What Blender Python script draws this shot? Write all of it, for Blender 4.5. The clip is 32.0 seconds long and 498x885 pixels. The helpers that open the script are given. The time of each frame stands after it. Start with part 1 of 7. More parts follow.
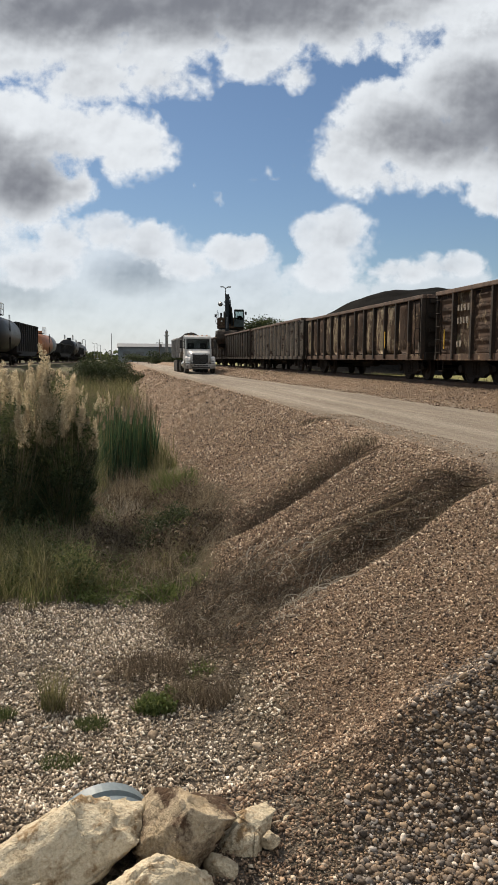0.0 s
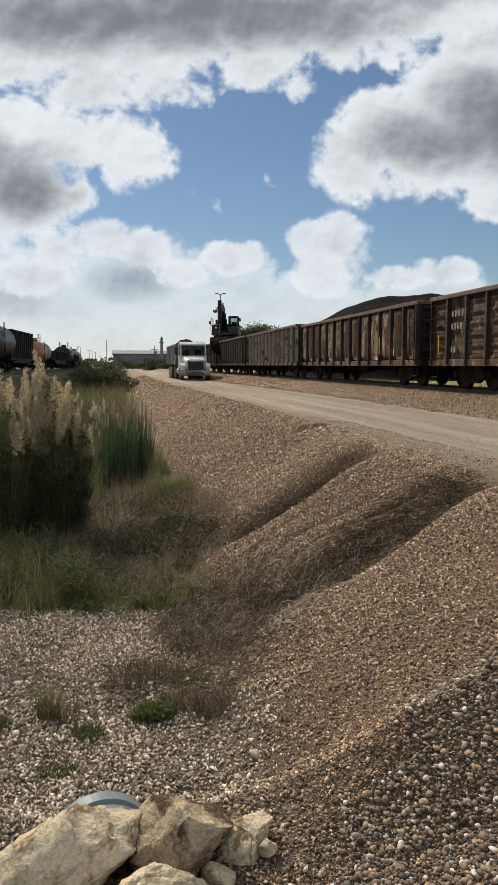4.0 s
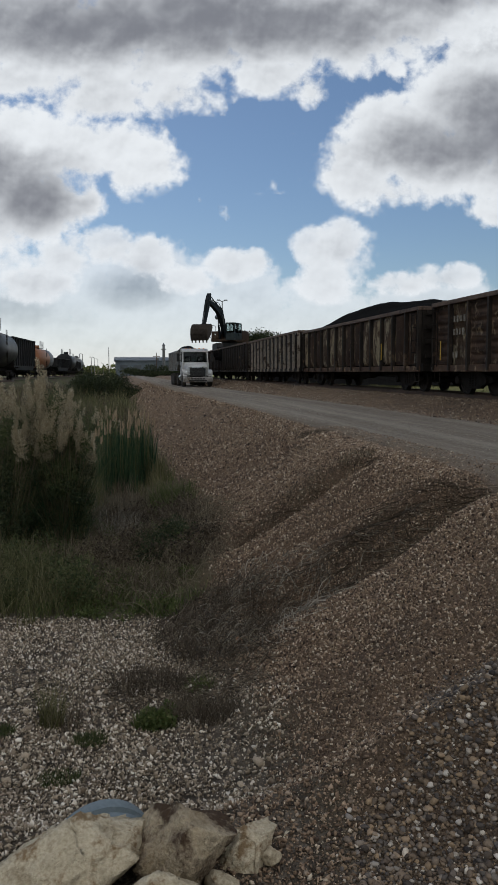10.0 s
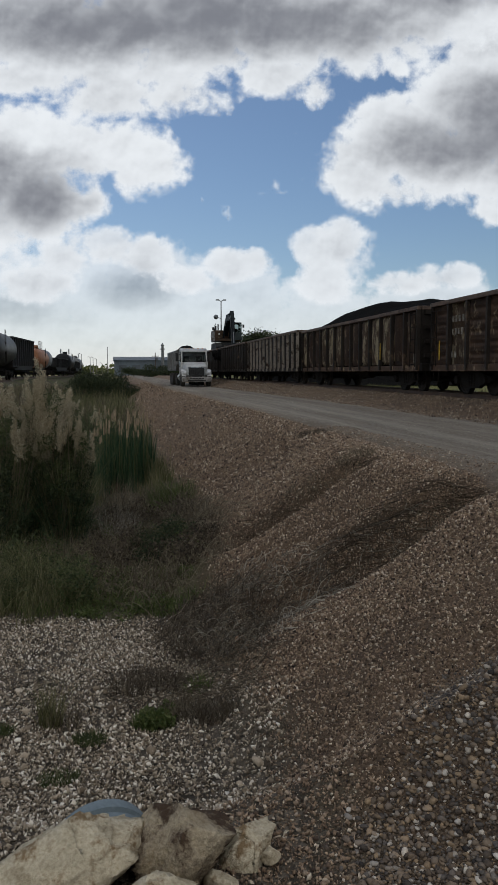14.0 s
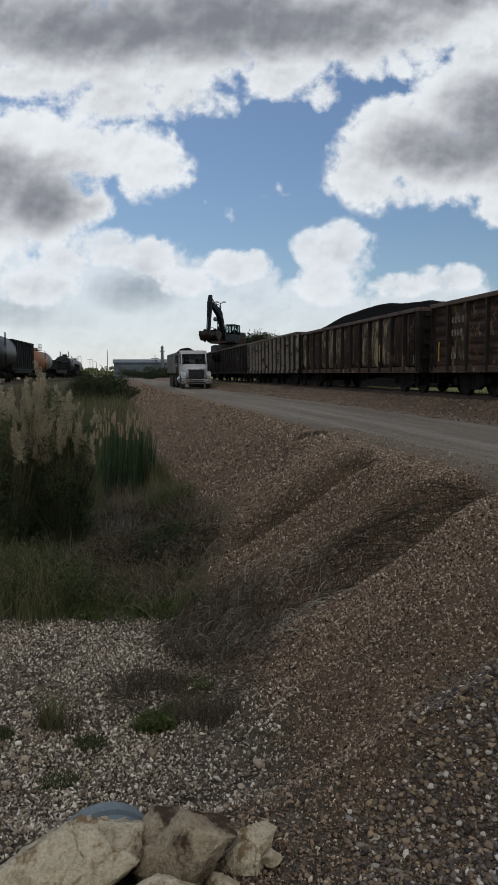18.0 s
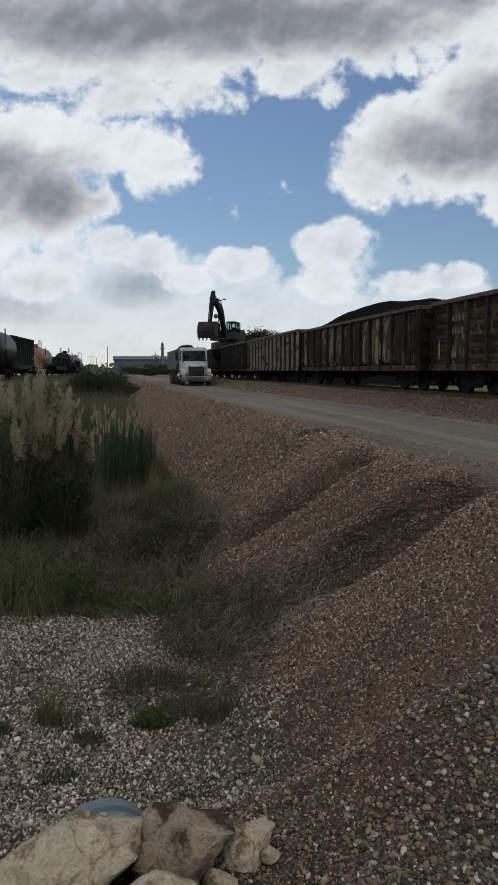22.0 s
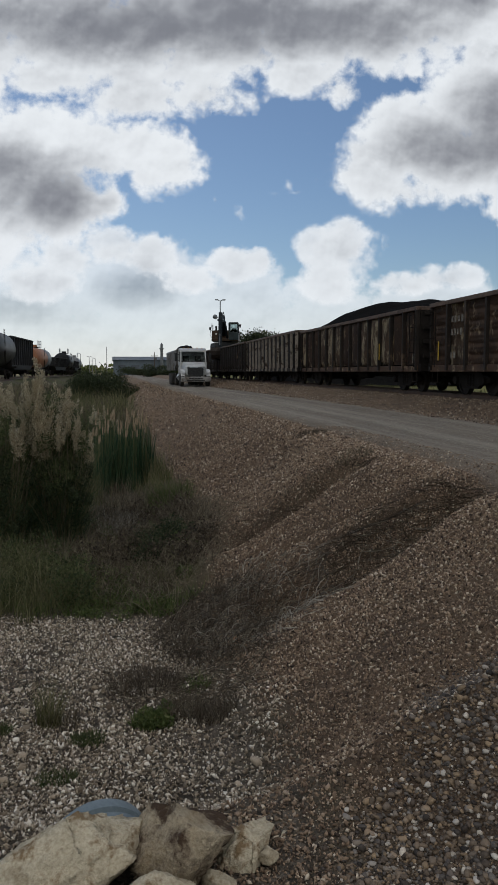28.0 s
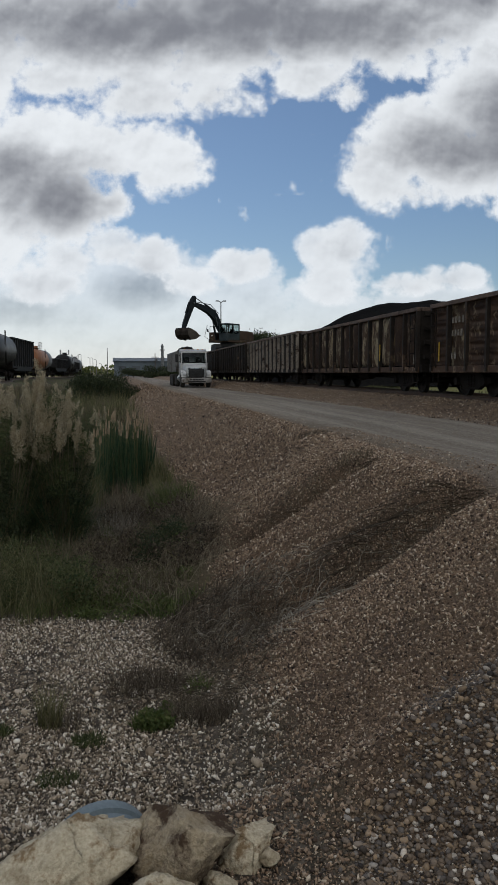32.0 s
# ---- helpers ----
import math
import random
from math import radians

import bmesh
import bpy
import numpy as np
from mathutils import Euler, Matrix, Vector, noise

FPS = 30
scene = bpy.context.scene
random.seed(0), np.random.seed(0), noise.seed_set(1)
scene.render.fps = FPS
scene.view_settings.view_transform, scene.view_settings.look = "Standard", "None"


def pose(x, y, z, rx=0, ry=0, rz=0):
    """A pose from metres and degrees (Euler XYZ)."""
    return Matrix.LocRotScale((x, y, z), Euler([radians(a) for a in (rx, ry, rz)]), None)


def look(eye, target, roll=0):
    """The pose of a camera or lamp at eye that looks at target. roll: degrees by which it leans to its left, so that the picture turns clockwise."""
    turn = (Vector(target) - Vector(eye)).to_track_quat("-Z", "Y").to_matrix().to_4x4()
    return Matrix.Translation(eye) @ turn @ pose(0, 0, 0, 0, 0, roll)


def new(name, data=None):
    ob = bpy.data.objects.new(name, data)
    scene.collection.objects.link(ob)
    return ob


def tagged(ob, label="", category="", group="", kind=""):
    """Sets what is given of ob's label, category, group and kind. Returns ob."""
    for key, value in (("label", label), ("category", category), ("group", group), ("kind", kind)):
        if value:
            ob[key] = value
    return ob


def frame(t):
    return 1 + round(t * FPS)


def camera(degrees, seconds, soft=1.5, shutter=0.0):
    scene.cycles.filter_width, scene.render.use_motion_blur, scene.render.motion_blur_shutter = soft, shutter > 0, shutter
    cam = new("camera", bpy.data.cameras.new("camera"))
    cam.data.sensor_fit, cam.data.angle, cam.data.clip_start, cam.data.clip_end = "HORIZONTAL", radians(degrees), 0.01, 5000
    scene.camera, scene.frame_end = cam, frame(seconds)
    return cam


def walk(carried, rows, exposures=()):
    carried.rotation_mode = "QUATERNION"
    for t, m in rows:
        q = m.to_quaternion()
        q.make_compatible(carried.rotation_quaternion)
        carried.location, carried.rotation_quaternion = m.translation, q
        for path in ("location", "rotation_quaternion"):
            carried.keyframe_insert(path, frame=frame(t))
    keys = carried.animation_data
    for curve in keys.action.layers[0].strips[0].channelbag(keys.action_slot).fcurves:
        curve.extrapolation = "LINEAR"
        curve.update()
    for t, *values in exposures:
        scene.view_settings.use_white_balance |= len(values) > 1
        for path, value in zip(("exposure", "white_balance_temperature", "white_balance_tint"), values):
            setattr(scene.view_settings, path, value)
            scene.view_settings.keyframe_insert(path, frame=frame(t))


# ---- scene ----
EXPOSURES = [(0.0, 0.35), (32.0, 0.35)]
cam = camera(36.0, 32.0, soft=1.0)
EYE = (0.0, 0.0, 1.1)


def aim(yaw, pitch, roll):
    """The standing camera, turned yaw degrees right of the track, pitch up, with a lean."""
    a, b = radians(yaw), radians(pitch)
    way = Vector((math.sin(a) * math.cos(b), math.cos(a) * math.cos(b), math.sin(b)))
    return look(EYE, Vector(EYE) + way, roll)


walk(cam, [
    (0.0, aim(9.496, -6.212, 0.371)),
    (0.5, aim(9.470, -6.072, 0.399)),
    (1.0, aim(9.482, -6.048, 0.373)),
    (1.5, aim(9.566, -5.982, 0.316)),
    (2.0, aim(9.679, -5.969, 0.201)),
    (2.5, aim(9.764, -5.917, 0.051)),
    (3.0, aim(9.779, -5.835, 0.095)),
    (3.5, aim(9.871, -5.766, 0.076)),
    (5.5, aim(9.541, -5.674, 0.485)),
    (6.0, aim(9.517, -5.631, 0.389)),
    (6.5, aim(9.494, -5.575, 0.244)),
    (7.0, aim(9.499, -5.495, 0.126)),
    (7.5, aim(9.557, -5.400, 0.045)),
    (8.0, aim(9.528, -5.355, 0.102)),
    (8.5, aim(9.519, -5.395, 0.116)),
    (9.0, aim(9.572, -5.343, 0.000)),
    (9.5, aim(9.632, -5.276, -0.063)),
    (10.0, aim(9.664, -5.267, -0.073)),
    (10.5, aim(9.634, -5.280, -0.033)),
    (11.0, aim(9.632, -5.343, 0.016)),
    (11.5, aim(9.641, -5.356, -0.038)),
    (12.0, aim(9.680, -5.270, -0.098)),
    (12.5, aim(9.686, -5.225, -0.129)),
    (13.0, aim(9.687, -5.186, -0.147)),
    (13.5, aim(9.695, -5.212, -0.120)),
    (14.0, aim(9.744, -5.286, -0.107)),
    (14.5, aim(9.737, -5.275, -0.070)),
    (16.5, aim(9.762, -5.261, -0.151)),
    (17.0, aim(9.776, -5.272, -0.201)),
    (17.5, aim(9.749, -5.189, -0.222)),
    (18.0, aim(9.749, -5.140, -0.275)),
    (18.5, aim(9.760, -5.153, -0.283)),
    (19.0, aim(9.778, -5.257, -0.296)),
    (19.5, aim(9.776, -5.301, -0.315)),
    (20.0, aim(9.737, -5.205, -0.316)),
    (20.5, aim(9.725, -5.144, -0.329)),
    (21.0, aim(9.704, -5.139, -0.286)),
    (21.5, aim(9.736, -5.260, -0.170)),
    (22.0, aim(9.759, -5.342, -0.029)),
    (22.5, aim(9.760, -5.339, -0.009)),
    (23.0, aim(9.806, -5.336, -0.103)),
    (23.5, aim(9.869, -5.351, -0.178)),
    (24.0, aim(9.891, -5.485, -0.072)),
    (24.5, aim(9.884, -5.464, -0.069)),
    (25.0, aim(9.828, -5.322, -0.092)),
    (25.5, aim(9.812, -5.229, -0.123)),
    (27.5, aim(9.810, -5.213, -0.081)),
    (28.0, aim(9.825, -5.289, 0.021)),
    (28.5, aim(9.826, -5.350, 0.018)),
    (29.0, aim(9.804, -5.282, -0.085)),
    (29.5, aim(9.777, -5.216, -0.022)),
    (30.0, aim(9.771, -5.203, -0.032)),
    (30.5, aim(9.773, -5.290, -0.018)),
    (31.0, aim(9.771, -5.348, 0.053)),
    (31.5, aim(9.770, -5.291, -0.014)),
    (32.0, aim(9.771, -5.208, -0.026)),
], exposures=EXPOSURES)

# ---- world and sun ----
SUN_AZIMUTH, SUN_HEIGHT = -22.0, 42.0
SUN_WAY = Vector((math.sin(radians(SUN_AZIMUTH)) * math.cos(radians(SUN_HEIGHT)),
                  math.cos(radians(SUN_AZIMUTH)) * math.cos(radians(SUN_HEIGHT)),
                  math.sin(radians(SUN_HEIGHT))))
world = bpy.data.worlds.new("sky")
scene.world = world
world.use_nodes = True
wn = world.node_tree
sky = wn.nodes.new("ShaderNodeTexSky")
sky.sky_type = "NISHITA"
sky.sun_disc = False
sky.sun_elevation = radians(SUN_HEIGHT)
sky.sun_rotation = radians(SUN_AZIMUTH)
sky.air_density, sky.dust_density, sky.ozone_density = 1.0, 0.2, 4.0
wn.nodes["Background"].inputs["Strength"].default_value = 0.054
wn.links.new(sky.outputs["Color"], wn.nodes["Background"].inputs["Color"])

sun_data = bpy.data.lights.new("sun", "SUN")
sun_data.energy, sun_data.angle, sun_data.color = 4.95, radians(0.53), (1.0, 0.875, 0.71)
sun_lamp = new("sun", sun_data)
sun_lamp.matrix_world = look(SUN_WAY * 200, (0, 0, 0))


# ---- materials ----
def material(name, dark, light, rough=0.85, scale=8.0, fine=60.0, bump=0.3, metal=0.0, spots=None, spot_scale=3.0, spot_cut=0.55, stretch=(1, 1, 1), depth=0.01, spec=0.25):
    """Two-scale noise between two colours, with optional stains of a third, fine relief and uneven gloss."""
    m = bpy.data.materials.new(name)
    m.use_nodes = True
    n, k = m.node_tree.nodes, m.node_tree.links
    b = n["Principled BSDF"]
    co = n.new("ShaderNodeTexCoord")
    mp = n.new("ShaderNodeMapping")
    mp.inputs["Scale"].default_value = stretch
    k.new(co.outputs["Object"], mp.inputs["Vector"])
    info = n.new("ShaderNodeObjectInfo")
    shift = n.new("ShaderNodeVectorMath")
    shift.operation = "MULTIPLY_ADD"
    k.new(info.outputs["Random"], shift.inputs[0])
    shift.inputs[1].default_value = (37.0, 19.0, 53.0)
    k.new(mp.outputs["Vector"], shift.inputs[2])
    big, small = n.new("ShaderNodeTexNoise"), n.new("ShaderNodeTexNoise")
    for node, s, d in ((big, scale, 6), (small, fine, 4)):
        node.inputs["Scale"].default_value, node.inputs["Detail"].default_value = s, d
        node.inputs["Roughness"].default_value = 0.62
        k.new(shift.outputs[0], node.inputs["Vector"])
    both = n.new("ShaderNodeMath")
    both.operation = "MULTIPLY_ADD"
    k.new(small.outputs["Fac"], both.inputs[0])
    both.inputs[1].default_value = 0.5
    k.new(big.outputs["Fac"], both.inputs[2])
    ramp = n.new("ShaderNodeMapRange")
    ramp.inputs["From Min"].default_value, ramp.inputs["From Max"].default_value = 0.52, 1.0
    k.new(both.outputs[0], ramp.inputs["Value"])
    mix = n.new("ShaderNodeMix")
    mix.data_type = "RGBA"
    mix.inputs["A"].default_value, mix.inputs["B"].default_value = (*dark, 1), (*light, 1)
    k.new(ramp.outputs["Result"], mix.inputs["Factor"])
    colour = mix.outputs["Result"]
    if spots:
        sp = n.new("ShaderNodeTexNoise")
        sp.inputs["Scale"].default_value, sp.inputs["Detail"].default_value, sp.inputs["Roughness"].default_value = spot_scale, 8, 0.7
        k.new(shift.outputs[0], sp.inputs["Vector"])
        cut = n.new("ShaderNodeMapRange")
        cut.inputs["From Min"].default_value, cut.inputs["From Max"].default_value = spot_cut - 0.04, spot_cut + 0.06
        k.new(sp.outputs["Fac"], cut.inputs["Value"])
        over = n.new("ShaderNodeMix")
        over.data_type = "RGBA"
        over.inputs["B"].default_value = (*spots, 1)
        k.new(colour, over.inputs["A"])
        k.new(cut.outputs["Result"], over.inputs["Factor"])
        colour = over.outputs["Result"]
    k.new(colour, b.inputs["Base Color"])
    b.inputs["Metallic"].default_value = metal
    b.inputs["Specular IOR Level"].default_value = spec
    gloss = n.new("ShaderNodeMapRange")
    gloss.inputs["To Min"].default_value, gloss.inputs["To Max"].default_value = max(0.05, rough - 0.12), min(1.0, rough + 0.12)
    k.new(big.outputs["Fac"], gloss.inputs["Value"])
    k.new(gloss.outputs["Result"], b.inputs["Roughness"])
    if bump:
        bp = n.new("ShaderNodeBump")
        bp.inputs["Strength"].default_value, bp.inputs["Distance"].default_value = bump, depth
        k.new(both.outputs[0], bp.inputs["Height"])
        k.new(bp.outputs["Normal"], b.inputs["Normal"])
    return m


def per_piece(name, colours, rough=0.8, island=True, fine=90.0, bump=0.2, gloss=0.0, leaf=0.0):
    """A material whose colour changes from stone to stone or leaf to leaf along a ramp of colours."""
    m = bpy.data.materials.new(name)
    m.use_nodes = True
    n, k = m.node_tree.nodes, m.node_tree.links
    b = n["Principled BSDF"]
    if island:
        src = n.new("ShaderNodeNewGeometry").outputs["Random Per Island"]
    else:
        src = n.new("ShaderNodeObjectInfo").outputs["Random"]
    ramp = n.new("ShaderNodeValToRGB")
    ramp.color_ramp.interpolation = "LINEAR"
    while len(ramp.color_ramp.elements) < len(colours):
        ramp.color_ramp.elements.new(0.5)
    for i, c in enumerate(colours):
        ramp.color_ramp.elements[i].position = i / (len(colours) - 1)
        ramp.color_ramp.elements[i].color = (*c, 1)
    k.new(src, ramp.inputs["Fac"])
    co = n.new("ShaderNodeTexCoord")
    no = n.new("ShaderNodeTexNoise")
    no.inputs["Scale"].default_value, no.inputs["Detail"].default_value = fine, 5
    k.new(co.outputs["Object"], no.inputs["Vector"])
    mul = n.new("ShaderNodeMix")
    mul.data_type, mul.blend_type = "RGBA", "OVERLAY"
    mul.inputs["Factor"].default_value = 0.45
    k.new(ramp.outputs["Color"], mul.inputs["A"])
    k.new(no.outputs["Fac"], mul.inputs["B"])
    k.new(mul.outputs["Result"], b.inputs["Base Color"])
    b.inputs["Roughness"].default_value = rough
    b.inputs["Specular IOR Level"].default_value = 0.3 + gloss
    if bump:
        bp = n.new("ShaderNodeBump")
        bp.inputs["Strength"].default_value, bp.inputs["Distance"].default_value = bump, 0.01
        k.new(no.outputs["Fac"], bp.inputs["Height"])
        k.new(bp.outputs["Normal"], b.inputs["Normal"])
    if leaf:
        thin = n.new("ShaderNodeBsdfTranslucent")
        k.new(mul.outputs["Result"], thin.inputs["Color"])
        both = n.new("ShaderNodeMixShader")
        both.inputs["Fac"].default_value = leaf
        k.new(b.outputs[0], both.inputs[1])
        k.new(thin.outputs[0], both.inputs[2])
        k.new(both.outputs[0], n["Material Output"].inputs["Surface"])
    return m


# ---- mesh helpers ----
def part(name, bm, mat, parent=None, label="", smooth=False):
    """Link a bmesh as one mesh object under its thing or part."""
    me = bpy.data.meshes.new(name)
    bmesh.ops.recalc_face_normals(bm, faces=bm.faces)
    bm.to_mesh(me)
    bm.free()
    return link_mesh(name, me, mat, parent, label, smooth)


def link_mesh(name, me, mat, parent=None, label="", smooth=False):
    if not me.materials:
        me.materials.append(mat)
    if smooth:
        me.polygons.foreach_set("use_smooth", [True] * len(me.polygons))
    ob = new(name, me)
    ob.parent = parent
    if label:
        ob["label"] = label
    return ob


def thing(name, m, label, category, group="", kind=""):
    ob = new(name)
    ob.empty_display_size = 0.2
    ob.matrix_world = m
    return tagged(ob, label, category, group, kind)


def box(x0, x1, y0, y1, z0, z1, bm=None, bevel=0.0):
    """A box between bounds, its edges eased when a bevel is given."""
    bm = bm or bmesh.new()
    made = bmesh.ops.create_cube(bm, size=1.0, matrix=Matrix.Translation(((x0 + x1) / 2, (y0 + y1) / 2, (z0 + z1) / 2)) @ Matrix.Diagonal((x1 - x0, y1 - y0, z1 - z0, 1)))
    if bevel:
        edges = {e for v in made["verts"] for e in v.link_edges}
        bmesh.ops.bevel(bm, geom=list(edges), offset=bevel, segments=2, affect="EDGES", profile=0.6)
    return bm


def rod(a, b, r, bm=None, sides=8, r2=None):
    """A round bar from a to b."""
    bm = bm or bmesh.new()
    a, b = Vector(a), Vector(b)
    d = b - a
    m = Matrix.Translation((a + b) / 2) @ d.to_track_quat("Z", "Y").to_matrix().to_4x4()
    bmesh.ops.create_cone(bm, cap_ends=True, segments=sides, radius1=r, radius2=r if r2 is None else r2, depth=d.length, matrix=m)
    return bm


def wheel_mesh(r, w, bm=None, at=(0, 0, 0), profile=None, sides=28):
    """A turned disc about the x axis, its outline given as (x, radius) pairs."""
    bm = bm or bmesh.new()
    profile = profile or [(-w / 2, r * 0.5), (-w / 2, r * 0.93), (-w * 0.38, r), (w * 0.38, r), (w / 2, r * 0.93), (w / 2, r * 0.5)]
    rings = []
    for px, pr in profile:
        rings.append([bm.verts.new((at[0] + px, at[1] + pr * math.cos(2 * math.pi * i / sides), at[2] + pr * math.sin(2 * math.pi * i / sides))) for i in range(sides)])
    for p, q in zip(rings, rings[1:]):
        for i in range(sides):
            bm.faces.new((p[i], p[(i + 1) % sides], q[(i + 1) % sides], q[i]))
    bm.faces.new(rings[0])
    bm.faces.new(rings[-1])
    return bm


def prism(outline, x0, x1, bm=None):
    """An outline of (y, z) points drawn out along x."""
    bm = bm or bmesh.new()
    p = [bm.verts.new((x0, y, z)) for y, z in outline]
    q = [bm.verts.new((x1, y, z)) for y, z in outline]
    bm.faces.new(p)
    bm.faces.new(q)
    n = len(outline)
    for i in range(n):
        bm.faces.new((p[i], p[(i + 1) % n], q[(i + 1) % n], q[i]))
    return bm


def raw_mesh(name, verts, faces):
    """A mesh from numpy arrays of corners and of triangles or quads."""
    me = bpy.data.meshes.new(name)
    verts, faces = np.asarray(verts, dtype=np.float32), np.asarray(faces, dtype=np.int32)
    n, w = faces.shape
    me.vertices.add(len(verts))
    me.vertices.foreach_set("co", verts.ravel())
    me.loops.add(n * w)
    me.loops.foreach_set("vertex_index", faces.ravel())
    me.polygons.add(n)
    me.polygons.foreach_set("loop_start", np.arange(n, dtype=np.int32) * w)
    me.polygons.foreach_set("loop_total", np.full(n, w, dtype=np.int32))
    me.update(calc_edges=True)
    me.validate()
    return me


# ---- ground ----
def step(a, b, x):
    t = np.clip((np.asarray(x, dtype=float) - a) / (b - a), 0, 1)
    return t * t * (3 - 2 * t)


def soft_ramp(a, b, x):
    """A straight slope from 0 at a to 1 at b, with short rounded ends."""
    t = (np.asarray(x, dtype=float) - a) / (b - a)
    w = 0.12
    up = np.where(t < -w, 0, np.where(t > w, t, (t + w) ** 2 / (4 * w)))
    s = t - 1
    down = np.where(s < -w, 0, np.where(s > w, s, (s + w) ** 2 / (4 * w)))
    return up - down


def wobble(x, y, seed=0.0):
    """Smooth uneven ground, about -1 to 1."""
    x, y = np.asarray(x, dtype=float) + seed, np.asarray(y, dtype=float) - seed * 0.7
    return (np.sin(1.7 * x + 0.6 * np.sin(1.1 * y)) * np.sin(1.3 * y + 0.8 * np.sin(0.9 * x + 1.0)) * 0.5
            + np.sin(3.9 * x + 1.3 * np.sin(2.3 * y) + 2.0) * np.sin(3.1 * y + 0.7 * x) * 0.3
            + np.sin(8.3 * x + 2.0 * np.sin(4.1 * y)) * np.sin(7.7 * y + 1.9 * x + 1.0) * 0.2)


def height(x, y):
    """The lie of the land: road at 0, ditch with its gravel bank, culvert berm, two ballast beds and flat fields."""
    x, y = np.asarray(x, dtype=float), np.asarray(y, dtype=float)
    lip = 3.3 + 0.12 * np.sin(0.35 * y + 1.0) + 0.10 * np.sin(1.1 * y) - 0.010 * np.clip(y - 30, 0, 90)
    bank = soft_ramp(lip, lip - 2.6, x)
    floor = -1.5 + 0.05 * wobble(x, y)
    z = bank * floor
    z = z + 0.045 * wobble(0.9 * x, 1.1 * y, 2.0) * bank * step(lip - 2.9, lip - 2.2, x) + 0.03 * np.sin(3.1 * y + 0.8 * np.sin(1.7 * x)) * bank * (1 - bank) * 2
    # gullies washed into the bank
    g = step(0.9, 1.6, x) * step(lip + 1.0, lip - 0.1, x)
    z = z - 0.32 * np.exp(-((y - 7.05 - 0.15 * np.sin(2 * x)) / 0.34) ** 2) * g
    z = z - 0.29 * np.exp(-((y - 9.45 - 0.10 * np.sin(2.5 * x)) / 0.26) ** 2) * g * step(lip + 0.4, lip - 0.2, x)
    # fine rills that run down the slope between the two gullies
    across = y + 0.14 * np.sin(2.2 * x) + 0.06 * np.sin(5.1 * x + 1.0)
    rill = np.clip(np.sin(2 * np.pi * across / 0.46), 0, 1) ** 2 * (0.6 + 0.4 * np.sin(3.7 * y + 1.9 * x))
    z = z - 0.075 * rill * g * step(6.6, 7.2, y) * step(9.6, 9.1, y) * step(lip + 0.1, lip - 0.5, x)
    z = z - 0.022 * np.clip(np.sin(2 * np.pi * (y + 0.2 * np.sin(1.4 * x)) / 0.62), 0, 1) * bank * (1 - bank) * 4 * step(10.0, 11.0, y) * step(40, 20, y)
    # far side of the ditch
    z = z + 1.1 * step(-2.6, -6.5, x) * step(2, 12, y) + 0.9 * step(-2.4, -4.5, x) * step(12, 2, y)
    # culvert berm that the viewer stands on
    crest = -1.02 + 0.67 * soft_ramp(0.75, 2.0, x) + 0.30 * step(2.0, 3.4, x)
    ridge_y = 3.62 - 0.10 * (x - 0.8) - 0.20 * step(0.7, 0.3, x)
    north = crest - 0.62 * np.clip(y - ridge_y, 0, 9) - 0.03
    south = crest - (0.08 + 0.42 * step(0.75, 1.35, x)) * np.clip(ridge_y - y, 0, 0.62) + 0.30 * step(2.6, 0.5, y)
    berm = np.where(y > ridge_y, north, south) + 0.02 * wobble(3 * x, 3 * y)
    berm = np.where(x > 3.2, -9, berm)
    k = 12.0
    z = np.where(y < 6.5, np.log(np.exp(k * z) + np.exp(k * np.maximum(berm, -3))) / k, z)
    # the road, with its wheel tracks
    road = step(lip - 0.1, lip + 0.5, x) * step(8.6, 8.0, x)
    z = z - 0.03 * road * (np.exp(-((x - 4.9) / 0.35) ** 2) + np.exp(-((x - 6.8) / 0.35) ** 2))
    z = z - 0.13 * step(20, 60, y) * step(8.8, 8.0, x)
    # ballast bed of the near track
    bed = soft_ramp(8.2, 9.7, x) * soft_ramp(15.2, 13.2, x)
    z = z + 0.27 * bed + 0.03 * wobble(x, y, 3.0) * step(8.0, 8.6, x) * step(10.2, 9.6, x)
    z = z - 0.5 * step(13.5, 17.0, x)
    # ballast bed of the other track
    bend = left_track(y)
    z = z + (0.2 + 0.4) * step(4.0, 2.2, np.abs(x - bend)) * step(30, 50, y)
    z = z + 0.012 * wobble(2.3 * x, 2.3 * y, 5.0) + 0.02 * wobble(0.5 * x, 0.5 * y, 9.0)
    return z


def left_track(y):
    """The middle line of the other track, which bears gently towards the near one."""
    y = np.asarray(y, dtype=float)
    return -12.9 + 0.055 * np.clip(y - 85, 0, 60)


def ground_lines(edges):
    out = []
    for a, b, s in edges:
        out += list(np.arange(a, b, s))
    return np.array(out)


gx = ground_lines([(-2500, -300, 220), (-300, -60, 30), (-60, -16, 2.5), (-16, -3, 0.4), (-3, 4.0, 0.05), (4.0, 10.5, 0.16), (10.5, 20, 0.5), (20, 60, 4), (60, 300, 30), (300, 2501, 220)])
gy = ground_lines([(-2500, -300, 220), (-300, -20, 28), (-20, 0, 2), (0, 1.6, 0.2), (1.6, 11.0, 0.05), (11.0, 22, 0.12), (22, 60, 0.4), (60, 140, 1.6), (140, 400, 20), (400, 3001, 200)])
mx, my = np.meshgrid(gx, gy)
mz = height(mx, my)
nx, ny = len(gx), len(gy)
idx = np.arange(nx * ny).reshape(ny, nx)
